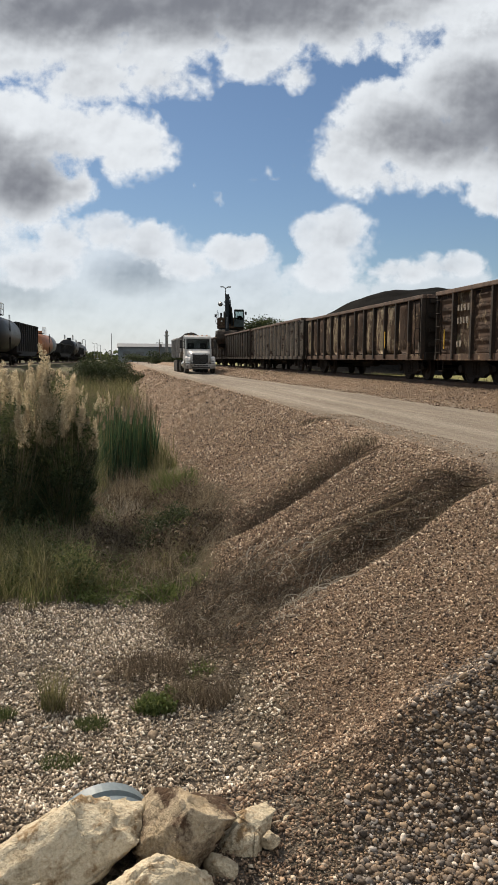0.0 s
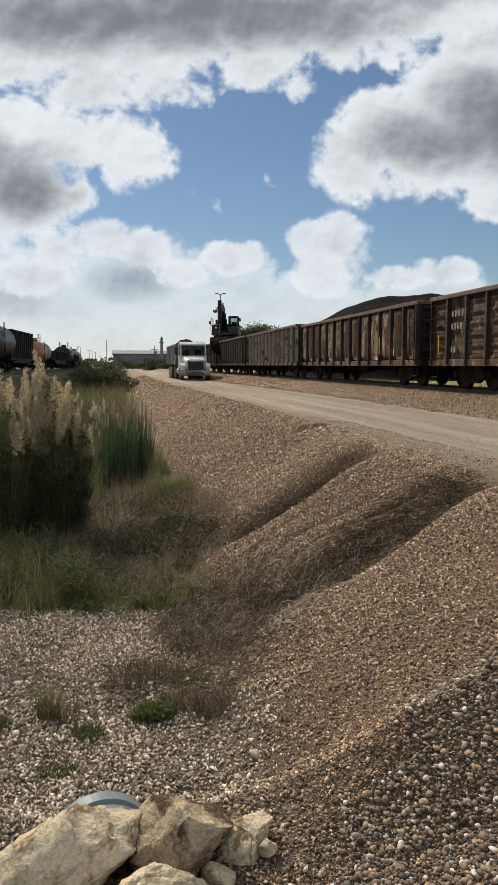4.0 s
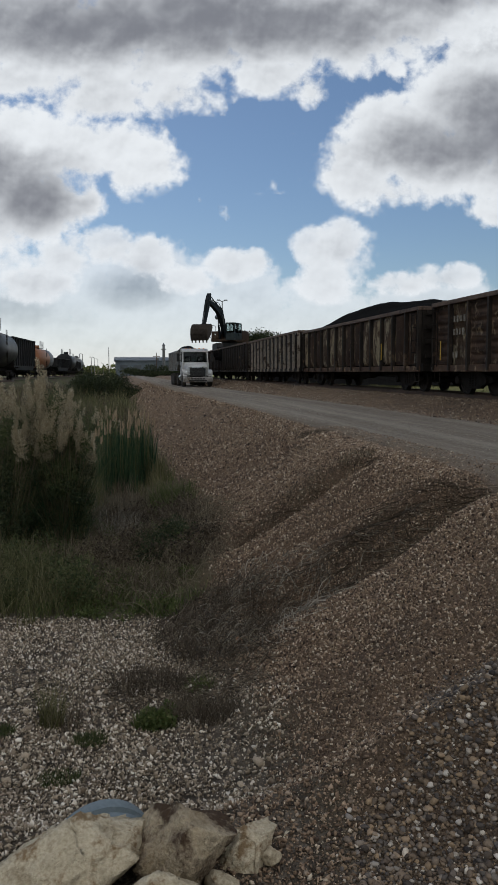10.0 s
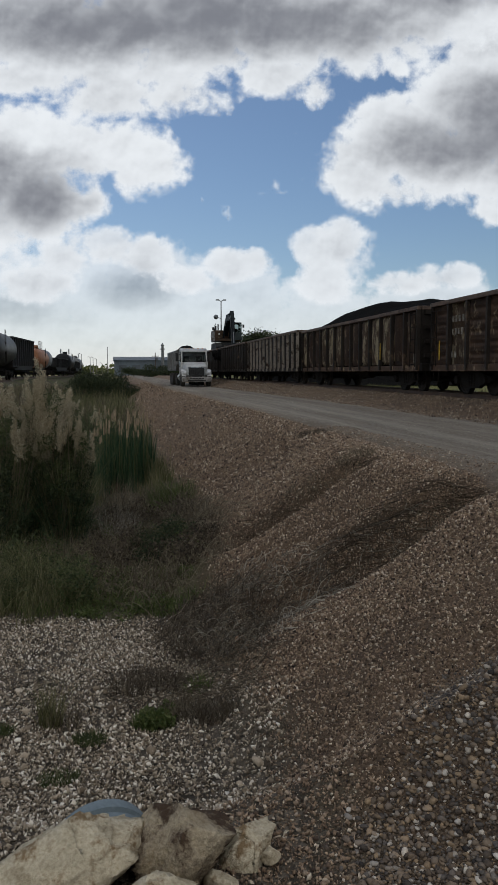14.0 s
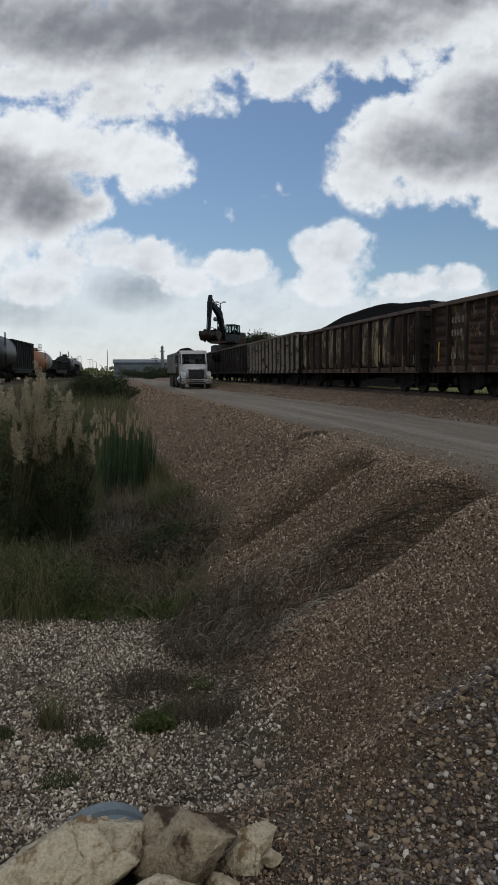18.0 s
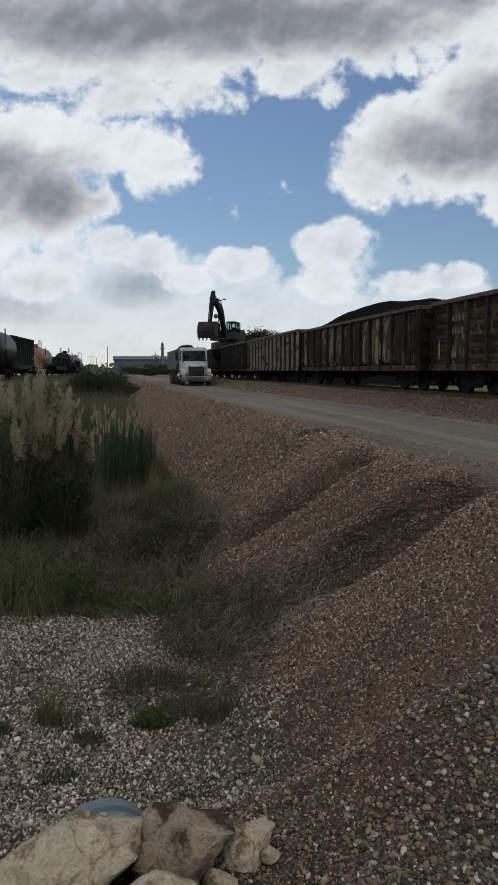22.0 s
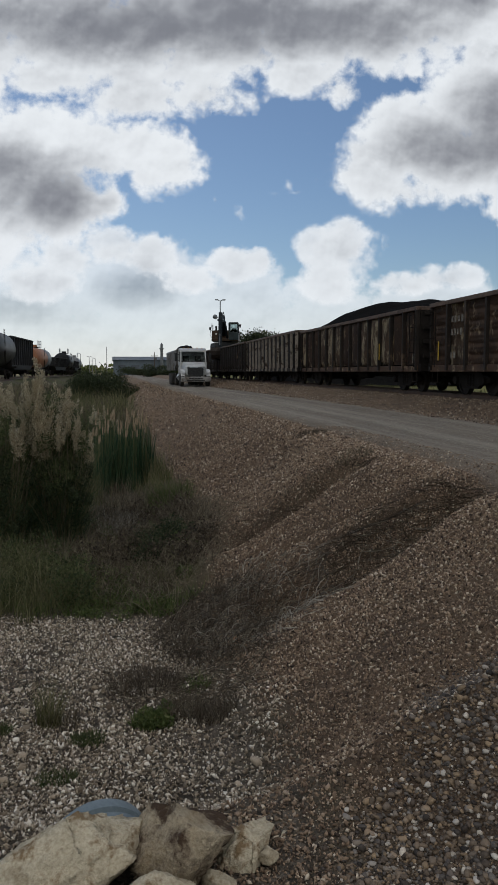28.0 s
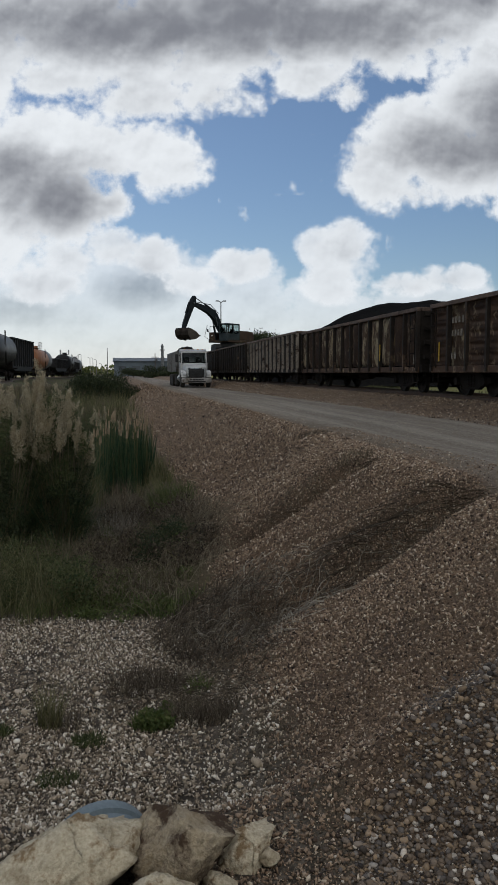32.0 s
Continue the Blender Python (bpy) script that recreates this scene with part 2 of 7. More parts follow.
quads = np.stack([idx[:-1, :-1], idx[:-1, 1:], idx[1:, 1:], idx[1:, :-1]], -1).reshape(-1, 4)


def ground_material():
    """Gravel bank, crushed-stone road, pale pebbles in the ditch, and soil with thin grass, by where they lie."""
    m = bpy.data.materials.new("ground_gravel_and_soil")
    m.use_nodes = True
    n, k = m.node_tree.nodes, m.node_tree.links
    b = n["Principled BSDF"]
    co = n.new("ShaderNodeTexCoord")
    sep = n.new("ShaderNodeSeparateXYZ")
    k.new(co.outputs["Object"], sep.inputs[0])

    def noise(scale, detail=5, rough=0.6):
        t = n.new("ShaderNodeTexNoise")
        t.inputs["Scale"].default_value, t.inputs["Detail"].default_value, t.inputs["Roughness"].default_value = scale, detail, rough
        k.new(co.outputs["Object"], t.inputs["Vector"])
        return t.outputs["Fac"]

    def maths(op, a, c, d=None):
        t = n.new("ShaderNodeMath")
        t.operation = op
        for i, v in enumerate((a, c, d)):
            if v is None:
                continue
            if isinstance(v, (int, float)):
                t.inputs[i].default_value = v
            else:
                k.new(v, t.inputs[i])
        return t.outputs[0]

    def ranged(v, a, c):
        t = n.new("ShaderNodeMapRange")
        t.inputs["From Min"].default_value, t.inputs["From Max"].default_value = a, c
        k.new(v, t.inputs["Value"])
        return t.outputs["Result"]

    def blend(a, c, f):
        t = n.new("ShaderNodeMix")
        t.data_type = "RGBA"
        for name, v in (("A", a), ("B", c)):
            if isinstance(v, tuple):
                t.inputs[name].default_value = (*v, 1)
            else:
                k.new(v, t.inputs[name])
        k.new(f, t.inputs["Factor"])
        return t.outputs["Result"]

    def stones(scale, cols):
        v = n.new("ShaderNodeTexVoronoi")
        v.inputs["Scale"].default_value = scale
        k.new(co.outputs["Object"], v.inputs["Vector"])
        s = n.new("ShaderNodeSeparateColor")
        k.new(v.outputs["Color"], s.inputs[0])
        r = n.new("ShaderNodeValToRGB")
        while len(r.color_ramp.elements) < len(cols):
            r.color_ramp.elements.new(0.5)
        for i, c in enumerate(cols):
            r.color_ramp.elements[i].position = i / (len(cols) - 1)
            r.color_ramp.elements[i].color = (*c, 1)
        k.new(s.outputs[0], r.inputs["Fac"])
        return r.outputs["Color"], v.outputs["Distance"]

    wide, mid, fine = noise(0.35), noise(2.2), noise(38, 4)
    edge = maths("MULTIPLY_ADD", mid, 0.9, -0.45)
    x = maths("ADD", sep.outputs["X"], edge)
    bank_c, bank_d = stones(70, [(0.085, 0.054, 0.036), (0.20, 0.135, 0.085), (0.28, 0.195, 0.128), (0.155, 0.108, 0.076), (0.36, 0.265, 0.18)])
    road_c, road_d = stones(45, [(0.175, 0.142, 0.107), (0.265, 0.223, 0.175), (0.205, 0.17, 0.134), (0.38, 0.33, 0.267)])
    soil = blend((0.060, 0.048, 0.032), (0.13, 0.105, 0.065), fine)
    grass = blend((0.05, 0.06, 0.02), (0.15, 0.14, 0.06), mid)
    land = blend(soil, grass, ranged(wide, 0.42, 0.6))
    bank_c = blend(bank_c, (0.17, 0.12, 0.08), maths("MULTIPLY", ranged(mid, 0.45, 0.75), 0.4))
    road_c = blend(road_c, (0.29, 0.24, 0.185), maths("MULTIPLY", ranged(noise(0.9), 0.4, 0.65), 0.6))
    # near soil darkened for dirt and painted shade in the stones' gaps, fading far off
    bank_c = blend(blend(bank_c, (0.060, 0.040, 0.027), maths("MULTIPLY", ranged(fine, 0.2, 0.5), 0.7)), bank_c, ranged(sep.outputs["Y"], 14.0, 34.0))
    # sandy washed patches on the bank
    bank_c = blend(bank_c, (0.27, 0.175, 0.108), maths("MULTIPLY", maths("MULTIPLY", ranged(noise(0.75), 0.45, 0.58), 0.28), ranged(sep.outputs["Y"], 3.3, 4.0)))
    # bank of gravel from the ditch floor up to the road
    on_bank = ranged(x, 0.75, 1.25)
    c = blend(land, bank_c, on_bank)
    ruts = n.new("ShaderNodeMapping")
    ruts.inputs["Scale"].default_value = (2.2, 0.06, 1.0)
    k.new(co.outputs["Object"], ruts.inputs["Vector"])
    streak = n.new("ShaderNodeTexNoise")
    streak.inputs["Scale"].default_value, streak.inputs["Detail"].default_value = 1.0, 6
    k.new(ruts.outputs["Vector"], streak.inputs["Vector"])
    road_c = blend(road_c, (0.46, 0.40, 0.32), maths("MULTIPLY", ranged(streak.outputs["Fac"], 0.48, 0.66), 0.4))
    road_c = blend(road_c, (0.15, 0.115, 0.085), maths("MULTIPLY", ranged(streak.outputs["Fac"], 0.50, 0.36), 0.3))
    road_c = blend(road_c, (0.09, 0.07, 0.055), maths("MULTIPLY", ranged(noise(7.0, 6, 0.7), 0.56, 0.70), 0.6))
    road_c = blend(road_c, (0.10, 0.08, 0.06), maths("MULTIPLY", ranged(noise(26.0, 5, 0.7), 0.52, 0.66), 0.5))
    on_road = maths("MULTIPLY", ranged(x, 3.5, 4.5), ranged(x, 8.4, 7.4))
    c = blend(c, road_c, on_road)
    # fields past the track
    c = blend(c, blend((0.10, 0.105, 0.03), (0.26, 0.23, 0.09), fine), ranged(x, 15.0, 17.0))
    # pale pebbles round the culvert's mouth
    near = ranged(maths("ADD", sep.outputs["Y"], maths("MULTIPLY", edge, 0.6)), 8.6, 7.9)
    peb_c, peb_d = stones(20, [(0.035, 0.028, 0.020), (0.10, 0.08, 0.062), (0.16, 0.13, 0.10), (0.06, 0.048, 0.036)])
    c = blend(c, peb_c, maths("MULTIPLY", near, ranged(x, 1.2, 0.7)))
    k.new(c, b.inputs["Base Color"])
    b.inputs["Roughness"].default_value = 0.95
    b.inputs["Specular IOR Level"].default_value = 0.2
    coarse_c, coarse_d = stones(24, [(0, 0, 0), (1, 1, 1)])
    h = maths("ADD", maths("ADD", maths("MULTIPLY", bank_d, -0.75), maths("MULTIPLY", coarse_d, -0.6)), maths("MULTIPLY", fine, 0.4))
    bp = n.new("ShaderNodeBump")
    bp.inputs["Strength"].default_value, bp.inputs["Distance"].default_value = 0.9, 0.03
    k.new(h, bp.inputs["Height"])
    k.new(bp.outputs["Normal"], b.inputs["Normal"])
    return m


ground_mat = ground_material()
ground = link_mesh("ground", raw_mesh("ground", np.stack([mx, my, mz], -1).reshape(-1, 3), quads), ground_mat, smooth=True)
tagged(ground, "gravel bank, pale stone road and grassy ditch", "ground", kind="structure")


# ---- near train ----
RAIL_TOP = 0.40
rust_panel = material("rusty_brown_panel_steel", (0.030, 0.017, 0.011), (0.105, 0.058, 0.034), rough=0.8, scale=1.6, fine=22, bump=0.45, spots=(0.30, 0.215, 0.13), spot_scale=2.2, spot_cut=0.60, stretch=(1, 1.0, 0.75), depth=0.02)
pale_panel = material("worn_pale_panel_steel", (0.048, 0.028, 0.018), (0.165, 0.105, 0.064), rough=0.8, scale=1.9, fine=24, bump=0.45, spots=(0.43, 0.35, 0.23), spot_scale=2.0, spot_cut=0.52, stretch=(1, 1.1, 0.7), depth=0.02)
dark_panel = material("black_brown_panel_steel", (0.012, 0.010, 0.008), (0.045, 0.032, 0.024), rough=0.8, scale=1.6, fine=20, bump=0.3, spots=(0.13, 0.085, 0.055), spot_scale=1.4, spot_cut=0.62, depth=0.02)
chord_mat = material("worn_rusty_top_chord", (0.050, 0.032, 0.024), (0.17, 0.112, 0.08), rough=0.7, scale=2.5, fine=30, bump=0.3, spots=(0.05, 0.03, 0.02), spot_scale=3, spot_cut=0.58)
frame_mat = material("black_undercarriage_steel", (0.008, 0.007, 0.006), (0.030, 0.024, 0.020), rough=0.85, scale=3, fine=40, bump=0.3, spec=0.06)
tread_mat = material("dull_wheel_steel", (0.012, 0.010, 0.009), (0.050, 0.040, 0.033), rough=0.75, scale=4, fine=40, spec=0.08)
rail_mat = material("brown_rail_steel", (0.06, 0.035, 0.025), (0.15, 0.09, 0.06), rough=0.65, scale=3, fine=40, metal=0.2)
tie_mat = material("weathered_timber_sleeper", (0.045, 0.036, 0.028), (0.13, 0.105, 0.085), rough=0.95, scale=2, fine=30, stretch=(1, 6, 6))
yellow_mat = material("yellow_reflector_strip", (0.45, 0.27, 0.02), (0.62, 0.40, 0.04), rough=0.5, scale=6, fine=40, bump=0.1)
stencil_mat = material("chalky_white_stencil_paint", (0.07, 0.05, 0.036), (0.34, 0.30, 0.24), rough=0.9, scale=9, fine=40, bump=0.1)
load_mat = material("dark_damp_soil_load", (0.005, 0.0048, 0.0048), (0.015, 0.014, 0.013), rough=1.0, scale=3, fine=25, bump=0.8, depth=0.05, spec=0.02)

LONG, HALF, SILL, TOP = 8.15, 1.38, 0.70, 2.75


def bulged_panel(width, z0, z1, seed, bulge=0.115, ridges=0):
    """A side sheet between two posts: pillowed outward and tucked in at the foot, or pressed with level ridges."""
    bm = bmesh.new()
    cols, rows = 6, 36 if ridges else 12
    grid = []
    for j in range(rows + 1):
        v = j / rows
        line = []
        for i in range(cols + 1):
            u = i / cols
            foot = min(1.0, v / 0.26)
            out = bulge * math.sin(math.pi * u) ** 0.5 * math.sqrt(max(0.0, 1 - (1 - foot) ** 2)) * min(1.0, (1 - v) / 0.08)
            out += 0.018 * noise.noise(Vector((u * 2.2 + seed * 7.1, v * 3.0, seed)))
            if ridges:
                out = 0.045 + 0.05 * max(0.0, math.sin(v * ridges * 2 * math.pi - 1.2)) ** 1.3 * min(1.0, 9 * u, 9 * (1 - u))
            line.append(bm.verts.new((-out, (u - 0.5) * width, z0 + v * (z1 - z0))))
        grid.append(line)
    for j in range(rows):
        for i in range(cols):
            bm.faces.new((grid[j][i], grid[j][i + 1], grid[j + 1][i + 1], grid[j + 1][i]))
    bmesh.ops.solidify(bm, geom=bm.faces[:], thickness=0.02)
    me = bpy.data.meshes.new("side_panel")
    bmesh.ops.recalc_face_normals(bm, faces=bm.faces)
    bm.to_mesh(me)
    bm.free()
    me.polygons.foreach_set("use_smooth", [True] * len(me.polygons))
    return me


def shared(name, bm, mat):
    me = bpy.data.meshes.new(name)
    bmesh.ops.recalc_face_normals(bm, faces=bm.faces)
    bm.to_mesh(me)
    bm.free()
    me.materials.append(mat)
    return me


def place(name, me, parent, m=None, label=""):
    """One more object on a shared mesh, under its parent."""
    ob = new(name, me)
    ob.parent = parent
    if m is not None:
        ob.matrix_local = m
    if label:
        ob["label"] = label
    return ob


BAYS = 13
BAY = 2 * LONG / BAYS
panel_shapes = [bulged_panel(BAY - 0.10, SILL + 0.22, TOP - 0.10, s) for s in range(5)]
ridged_shape = bulged_panel(BAY - 0.10, SILL + 0.10, TOP - 0.12, 9, 0.05, 6)
flat_shape = bulged_panel(BAY - 0.10, SILL + 0.10, TOP - 0.12, 11, 0.015)


def coloured(me, mat):
    c = me.copy()
    c.materials.clear()
    c.materials.append(mat)
    return c


def wheel_profile(r):
    return [(-0.07, 0.10), (-0.07, r * 0.35), (-0.03, r * 0.5), (-0.03, r * 0.82), (-0.065, r * 0.86), (-0.065, r), (0.045, r + 0.004), (0.05, r + 0.028), (0.07, r + 0.028), (0.07, r * 0.86), (0.035, r * 0.8), (0.035, r * 0.45), (0.07, r * 0.3), (0.07, 0.10)]


wheel_me = shared("wheel", wheel_mesh(0.42, 0.14, profile=wheel_profile(0.42), sides=20), tread_mat)
axle_me = shared("axle", rod((-0.95, 0, 0), (0.95, 0, 0), 0.075), frame_mat)
side_outline = [(-1.25, 0.42), (-1.18, 0.55), (-0.80, 0.60), (-0.50, 0.72), (0.50, 0.72), (0.80, 0.60), (1.18, 0.55), (1.25, 0.42), (1.05, 0.36), (0.72, 0.36), (0.45, 0.20), (-0.45, 0.20), (-0.72, 0.36), (-1.05, 0.36)]
side_me = shared("side_frame", prism(side_outline, -0.06, 0.06), frame_mat)
bmx = bmesh.new()
coil = []
for j in range(15):
    coil.append((0.28 + 0.025 * j, 0.075 if j % 2 else 0.055))
wheel_mesh(0.07, 0.3, bmx, profile=[(z, r) for z, r in coil], sides=12)
spring_me = shared("spring", bmx, frame_mat)
spring_me.transform(Matrix(((0, 0, 1, 0), (0, 1, 0, 0), (1, 0, 0, 0), (0, 0, 0, 1))))
cap_me = shared("bearing_cap", rod((-0.06, 0, 0), (0.06, 0, 0), 0.13, None, 12), frame_mat)


def bogie(car, y):
    """A two-axle truck under a car: bolster, cast side frames with springs, wheels on axles."""
    bol = part("bogie", box(-0.95, 0.95, y - 0.2, y + 0.2, 0.40, 0.68, None, 0.03), frame_mat, car)
    for s in (-1, 1):
        place("side_frame", side_me, bol, pose(s * 1.0, y, 0.0))
        for a in (-0.18, 0.0, 0.18):
            place("spring", spring_me, bol, pose(s * 1.02, y + a, 0.0))
        for a in (-0.88, 0.88):
            place("wheel", wheel_me, bol, pose(s * 0.755, y + a, 0.42, 0, 0, 0 if s < 0 else 180))
            place("bearing_cap", cap_me, bol, pose(s * 1.09, y + a, 0.44))
    for a in (-0.88, 0.88):
        place("axle", axle_me, bol, pose(0, y + a, 0.42))
    return bol


def ladder(car, x, y, z0, z1, along, rungs=5, width=0.42):
    """A grab ladder of round bars standing off a side or an end."""
    dy, dx = (width, 0) if along == "y" else (0, width)
    lad = part("ladder", rod((x, y, z0), (x, y, z1), 0.016, rod((x + dx, y + dy, z0), (x + dx, y + dy, z1), 0.016)), frame_mat, car)
    for i in range(rungs):
        z = z0 + 0.08 + (z1 - z0 - 0.16) * i / (rungs - 1)
        part("rung", rod((x, y, z), (x + dx, y + dy, z), 0.013, None, 6), frame_mat, lad)
    return lad


rib_mat = material("grey_worn_rib_steel", (0.11, 0.088, 0.070), (0.42, 0.36, 0.29), rough=0.75, scale=2.0, fine=25, bump=0.3, spots=(0.05, 0.03, 0.02), spot_scale=2, spot_cut=0.56)
post_thin = shared("side_post", box(-0.14, 0.0, -0.05, 0.05, SILL + 0.04, TOP - 0.08, None, 0.012), dark_panel)
post_dark = shared("side_post", box(-0.13, 0.0, -0.055, 0.055, SILL + 0.04, TOP - 0.08, None, 0.012), dark_panel)
post_wide = shared("side_post", prism([(-0.05, 0), (-0.03, -0.16), (0.03, -0.16), (0.05, 0)], SILL + 0.02, TOP - 0.08), rib_mat)
post_wide.transform(Matrix(((0, 0, 1, 0), (0, 1, 0, 0), (1, 0, 0, 0), (0, 0, 0, 1))))


def gondola(yc, style, label, top=TOP):
    """An open-top car on two bogies, its sides in bays between posts."""
    lift = (top - SILL) / (TOP - SILL)
    shrink = Matrix.Translation((0, 0, SILL * (1 - lift))) @ Matrix.Diagonal((1, 1, lift, 1))
    car = thing("gondola_car", pose(11.4, yc, RAIL_TOP), label, "railcar", "cars of the near train")
    skin = {"pillowed": rust_panel, "ribbed": dark_panel, "ridged": rust_panel, "dark": dark_panel}[style]
    part("floor", box(-1.36, 1.36, -LONG, LONG, 0.98, 1.06), frame_mat, car)
    part("center_sill", box(-0.32, 0.32, -LONG + 0.2, LONG - 0.2, 0.55, 0.96, None, 0.02), frame_mat, car)
    for s in (-1, 1):
        part("side_sill", box(s * HALF - 0.07, s * HALF + 0.07, -LONG, LONG, SILL, SILL + 0.20, None, 0.015), skin, car)
        part("top_chord", box(s * (HALF + 0.03) - 0.11, s * (HALF + 0.03) + 0.11, -LONG - 0.02, LONG + 0.02, top - 0.13, top, None, 0.02), chord_mat, car)
        turn = 0 if s < 0 else 180
        shapes = {"pillowed": [coloured(p, pale_panel if i in (1, 3) else rust_panel) for i, p in enumerate(panel_shapes)], "ribbed": [coloured(p, dark_panel) for p in panel_shapes[:2]],
                  "ridged": [coloured(ridged_shape, rust_panel)], "dark": [coloured(p, dark_panel) for p in panel_shapes[2:4]]}[style]
        for i in range(BAYS):
            y = -LONG + BAY * (i + 0.5)
            me = shapes[(i * 7 + 3 * i * i) % len(shapes)]
            if style == "ridged" and i == BAYS - 2:
                me = coloured(flat_shape, pale_panel)
            place("side_panel", me, car, pose(s * (HALF - 0.02), y, 0, 0, 0, turn) @ shrink)
        post = {"pillowed": post_thin, "ribbed": post_wide, "ridged": post_dark, "dark": post_dark}[style]
        for i in range(BAYS + 1):
            y = -LONG + BAY * i
            place("side_post", post, car, pose(s * HALF, min(max(y, -LONG + 0.06), LONG - 0.06), 0, 0, 0, turn) @ shrink)
    for e in (-1, 1):
        wall = part("end_wall", box(-HALF, HALF, e * LONG - 0.05, e * LONG + 0.05, SILL + 0.2, top - 0.05, None, 0.01), frame_mat, car)
        for j in range(4):
            z = SILL + 0.45 + 0.45 * lift * j
            part("end_rib", box(-HALF + 0.1, HALF - 0.1, e * LONG + min(0, e * 0.14), e * LONG + max(0, e * 0.14), z, z + 0.14, None, 0.02), frame_mat, wall)
        part("end_sill", box(-1.42, 1.42, e * (LONG + 0.12) - 0.12, e * (LONG + 0.12) + 0.12, SILL, SILL + 0.26, None, 0.02), frame_mat, car)
        part("end_chord", box(-HALF, HALF, e * LONG - 0.10, e * LONG + 0.10, top - 0.13, top - 0.002, None, 0.02), chord_mat, car)
        part("coupler", box(-0.13, 0.13, min(e * 8.2, e * 8.72), max(e * 8.2, e * 8.72), 0.60, 0.88, None, 0.05), frame_mat, car)
        ladder(car, -HALF - 0.17, e * (LONG - 0.32) - 0.24, SILL + 0.15, top - 0.2, "y")
        ladder(car, HALF - 0.55, e * (LONG + 0.20), SILL + 0.2, top - 0.2, "x")
        part("stirrup", rod((-1.42, e * (LONG - 0.5), SILL), (-1.42, e * (LONG - 0.5), 0.36), 0.018, rod((-1.42, e * (LONG - 0.1), SILL), (-1.42, e * (LONG - 0.1), 0.36), 0.018, rod((-1.42, e * (LONG - 0.5), 0.36), (-1.42, e * (LONG - 0.1), 0.36), 0.018))), frame_mat, car)
        bogie(car, e * 6.1)
    for i in range(9):
        yy = -6.8 + 1.7 * i
        part("cross_bearer", box(-1.34, 1.34, yy - 0.08, yy + 0.08, 0.66, 0.97), frame_mat, car)
    part("brake_reservoir", rod((-0.6, -1.0, 0.62), (-0.6, 0.3, 0.62), 0.2, None, 14), frame_mat, car)
    part("brake_rod", rod((-0.2, -4.6, 0.5), (-0.2, 4.6, 0.56), 0.025, None, 6), frame_mat, car)
    part("brake_lever", box(-0.9, 0.3, 1.4, 1.46, 0.45, 0.58), frame_mat, car)
    return car


def stencil(car, y, z, w, h, mat, name="stencil_bar", x=None):
    """A thin painted bar on the car's track-side face."""
    x = -HALF - 0.062 if x is None else x
    return part(name, box(x - 0.004, x + 0.012, y - w / 2, y + w / 2, z - h / 2, z + h / 2), mat, car)


cars = [gondola(32.6 + 17.4 * i, s, t, {-1: 2.85, 0: 2.87, 1: 3.0}.get(i, 3.02)) for i, s, t in (
    (-1, "ridged", "rusty brown gondola car with ridged side sheets"),
    (0, "pillowed", "rusty brown gondola car with bulging worn side sheets"),
    (1, "ribbed", "dark gondola car with pale upright ribs"),
    (2, "dark", "low black-brown gondola car loaded with soil"),
    (3, "dark", "black-brown gondola car under the excavator"),
    (4, "dark", "black-brown gondola car far along the train"))]

# marks on the two nearest cars
c0, c1 = cars[0], cars[1]
y0 = LONG - BAY * 1.5
for r, (z, ws) in enumerate(((2.36, (0.16, 0.14, 0.18, 0.16)), (1.98, (0.13, 0.14, 0.14, 0.16)), (1.30, (0.12, 0.16)))):
    y = y0 + 0.42
    for i, w in enumerate(ws):
        stencil(c0, y - w / 2, z - 0.10, w * 0.72, 0.17 + 0.03 * (i % 2), stencil_mat)
        y -= w + 0.06
yp = -LONG + BAY * 1.5
for dy, dz, w, h in ((-0.2, 0, 0.03, 0.55), (0.2, 0, 0.03, 0.55), (0, 0.27, 0.4, 0.03), (0, 0.02, 0.4, 0.03), (0, -0.27, 0.4, 0.03), (-0.1, -0.45, 0.03, 0.2)):
    stencil(c1, yp + dy, 2.0 + dz, w, h, stencil_mat, x=-HALF - 0.075)
for k in (2.92, 6.0):
    stencil(c1, -LONG + BAY * k, 1.45, 0.05, 0.62, yellow_mat, "reflector_strip", x=-HALF - 0.125)
stencil(c0, LONG - 0.62, 1.35, 0.05, 0.6, yellow_mat, "reflector_strip", x=-HALF - 0.09)
stencil(c1, -LONG + 0.30, 1.15, 0.16, 0.30, stencil_mat, x=-HALF - 0.09)


def heap_mesh(name, rx, ry, top, seed, flat=0.5, cells=48):
    """A heap of loose soil over an oval or oblong foot."""
    bm = bmesh.new()
    bmesh.ops.create_grid(bm, x_segments=cells, y_segments=cells, size=1.0)
    for v in bm.verts:
        u, w = v.co.x, v.co.y
        r = min(1.0, (abs(u) ** 2.6 + abs(w) ** 2.6) ** (1 / 2.6))
        z = top * (1 - r ** (1 / flat))
        z += 0.09 * top * noise.noise(Vector((u * 3 + seed, w * 3, seed))) * (1 - r) + 0.03 * top * noise.noise(Vector((u * 11, w * 11 + seed, seed))) * (1 - r * r)
        v.co = Vector((u * rx, w * ry, z))
    return bm


for car, hh in ((cars[3], -0.1), (cars[4], -0.2), (cars[5], 0.3)):
    heap = part("soil_load", heap_mesh("soil_load", 1.34, 8.0, 0.8, hh * 10, 0.3), load_mat, None, smooth=True)
    heap.location = (11.4, car.location.y, RAIL_TOP + 1.85 + hh)
    tagged(heap, "dark damp soil heaped inside a gondola car", "soil heap", "soil loads")

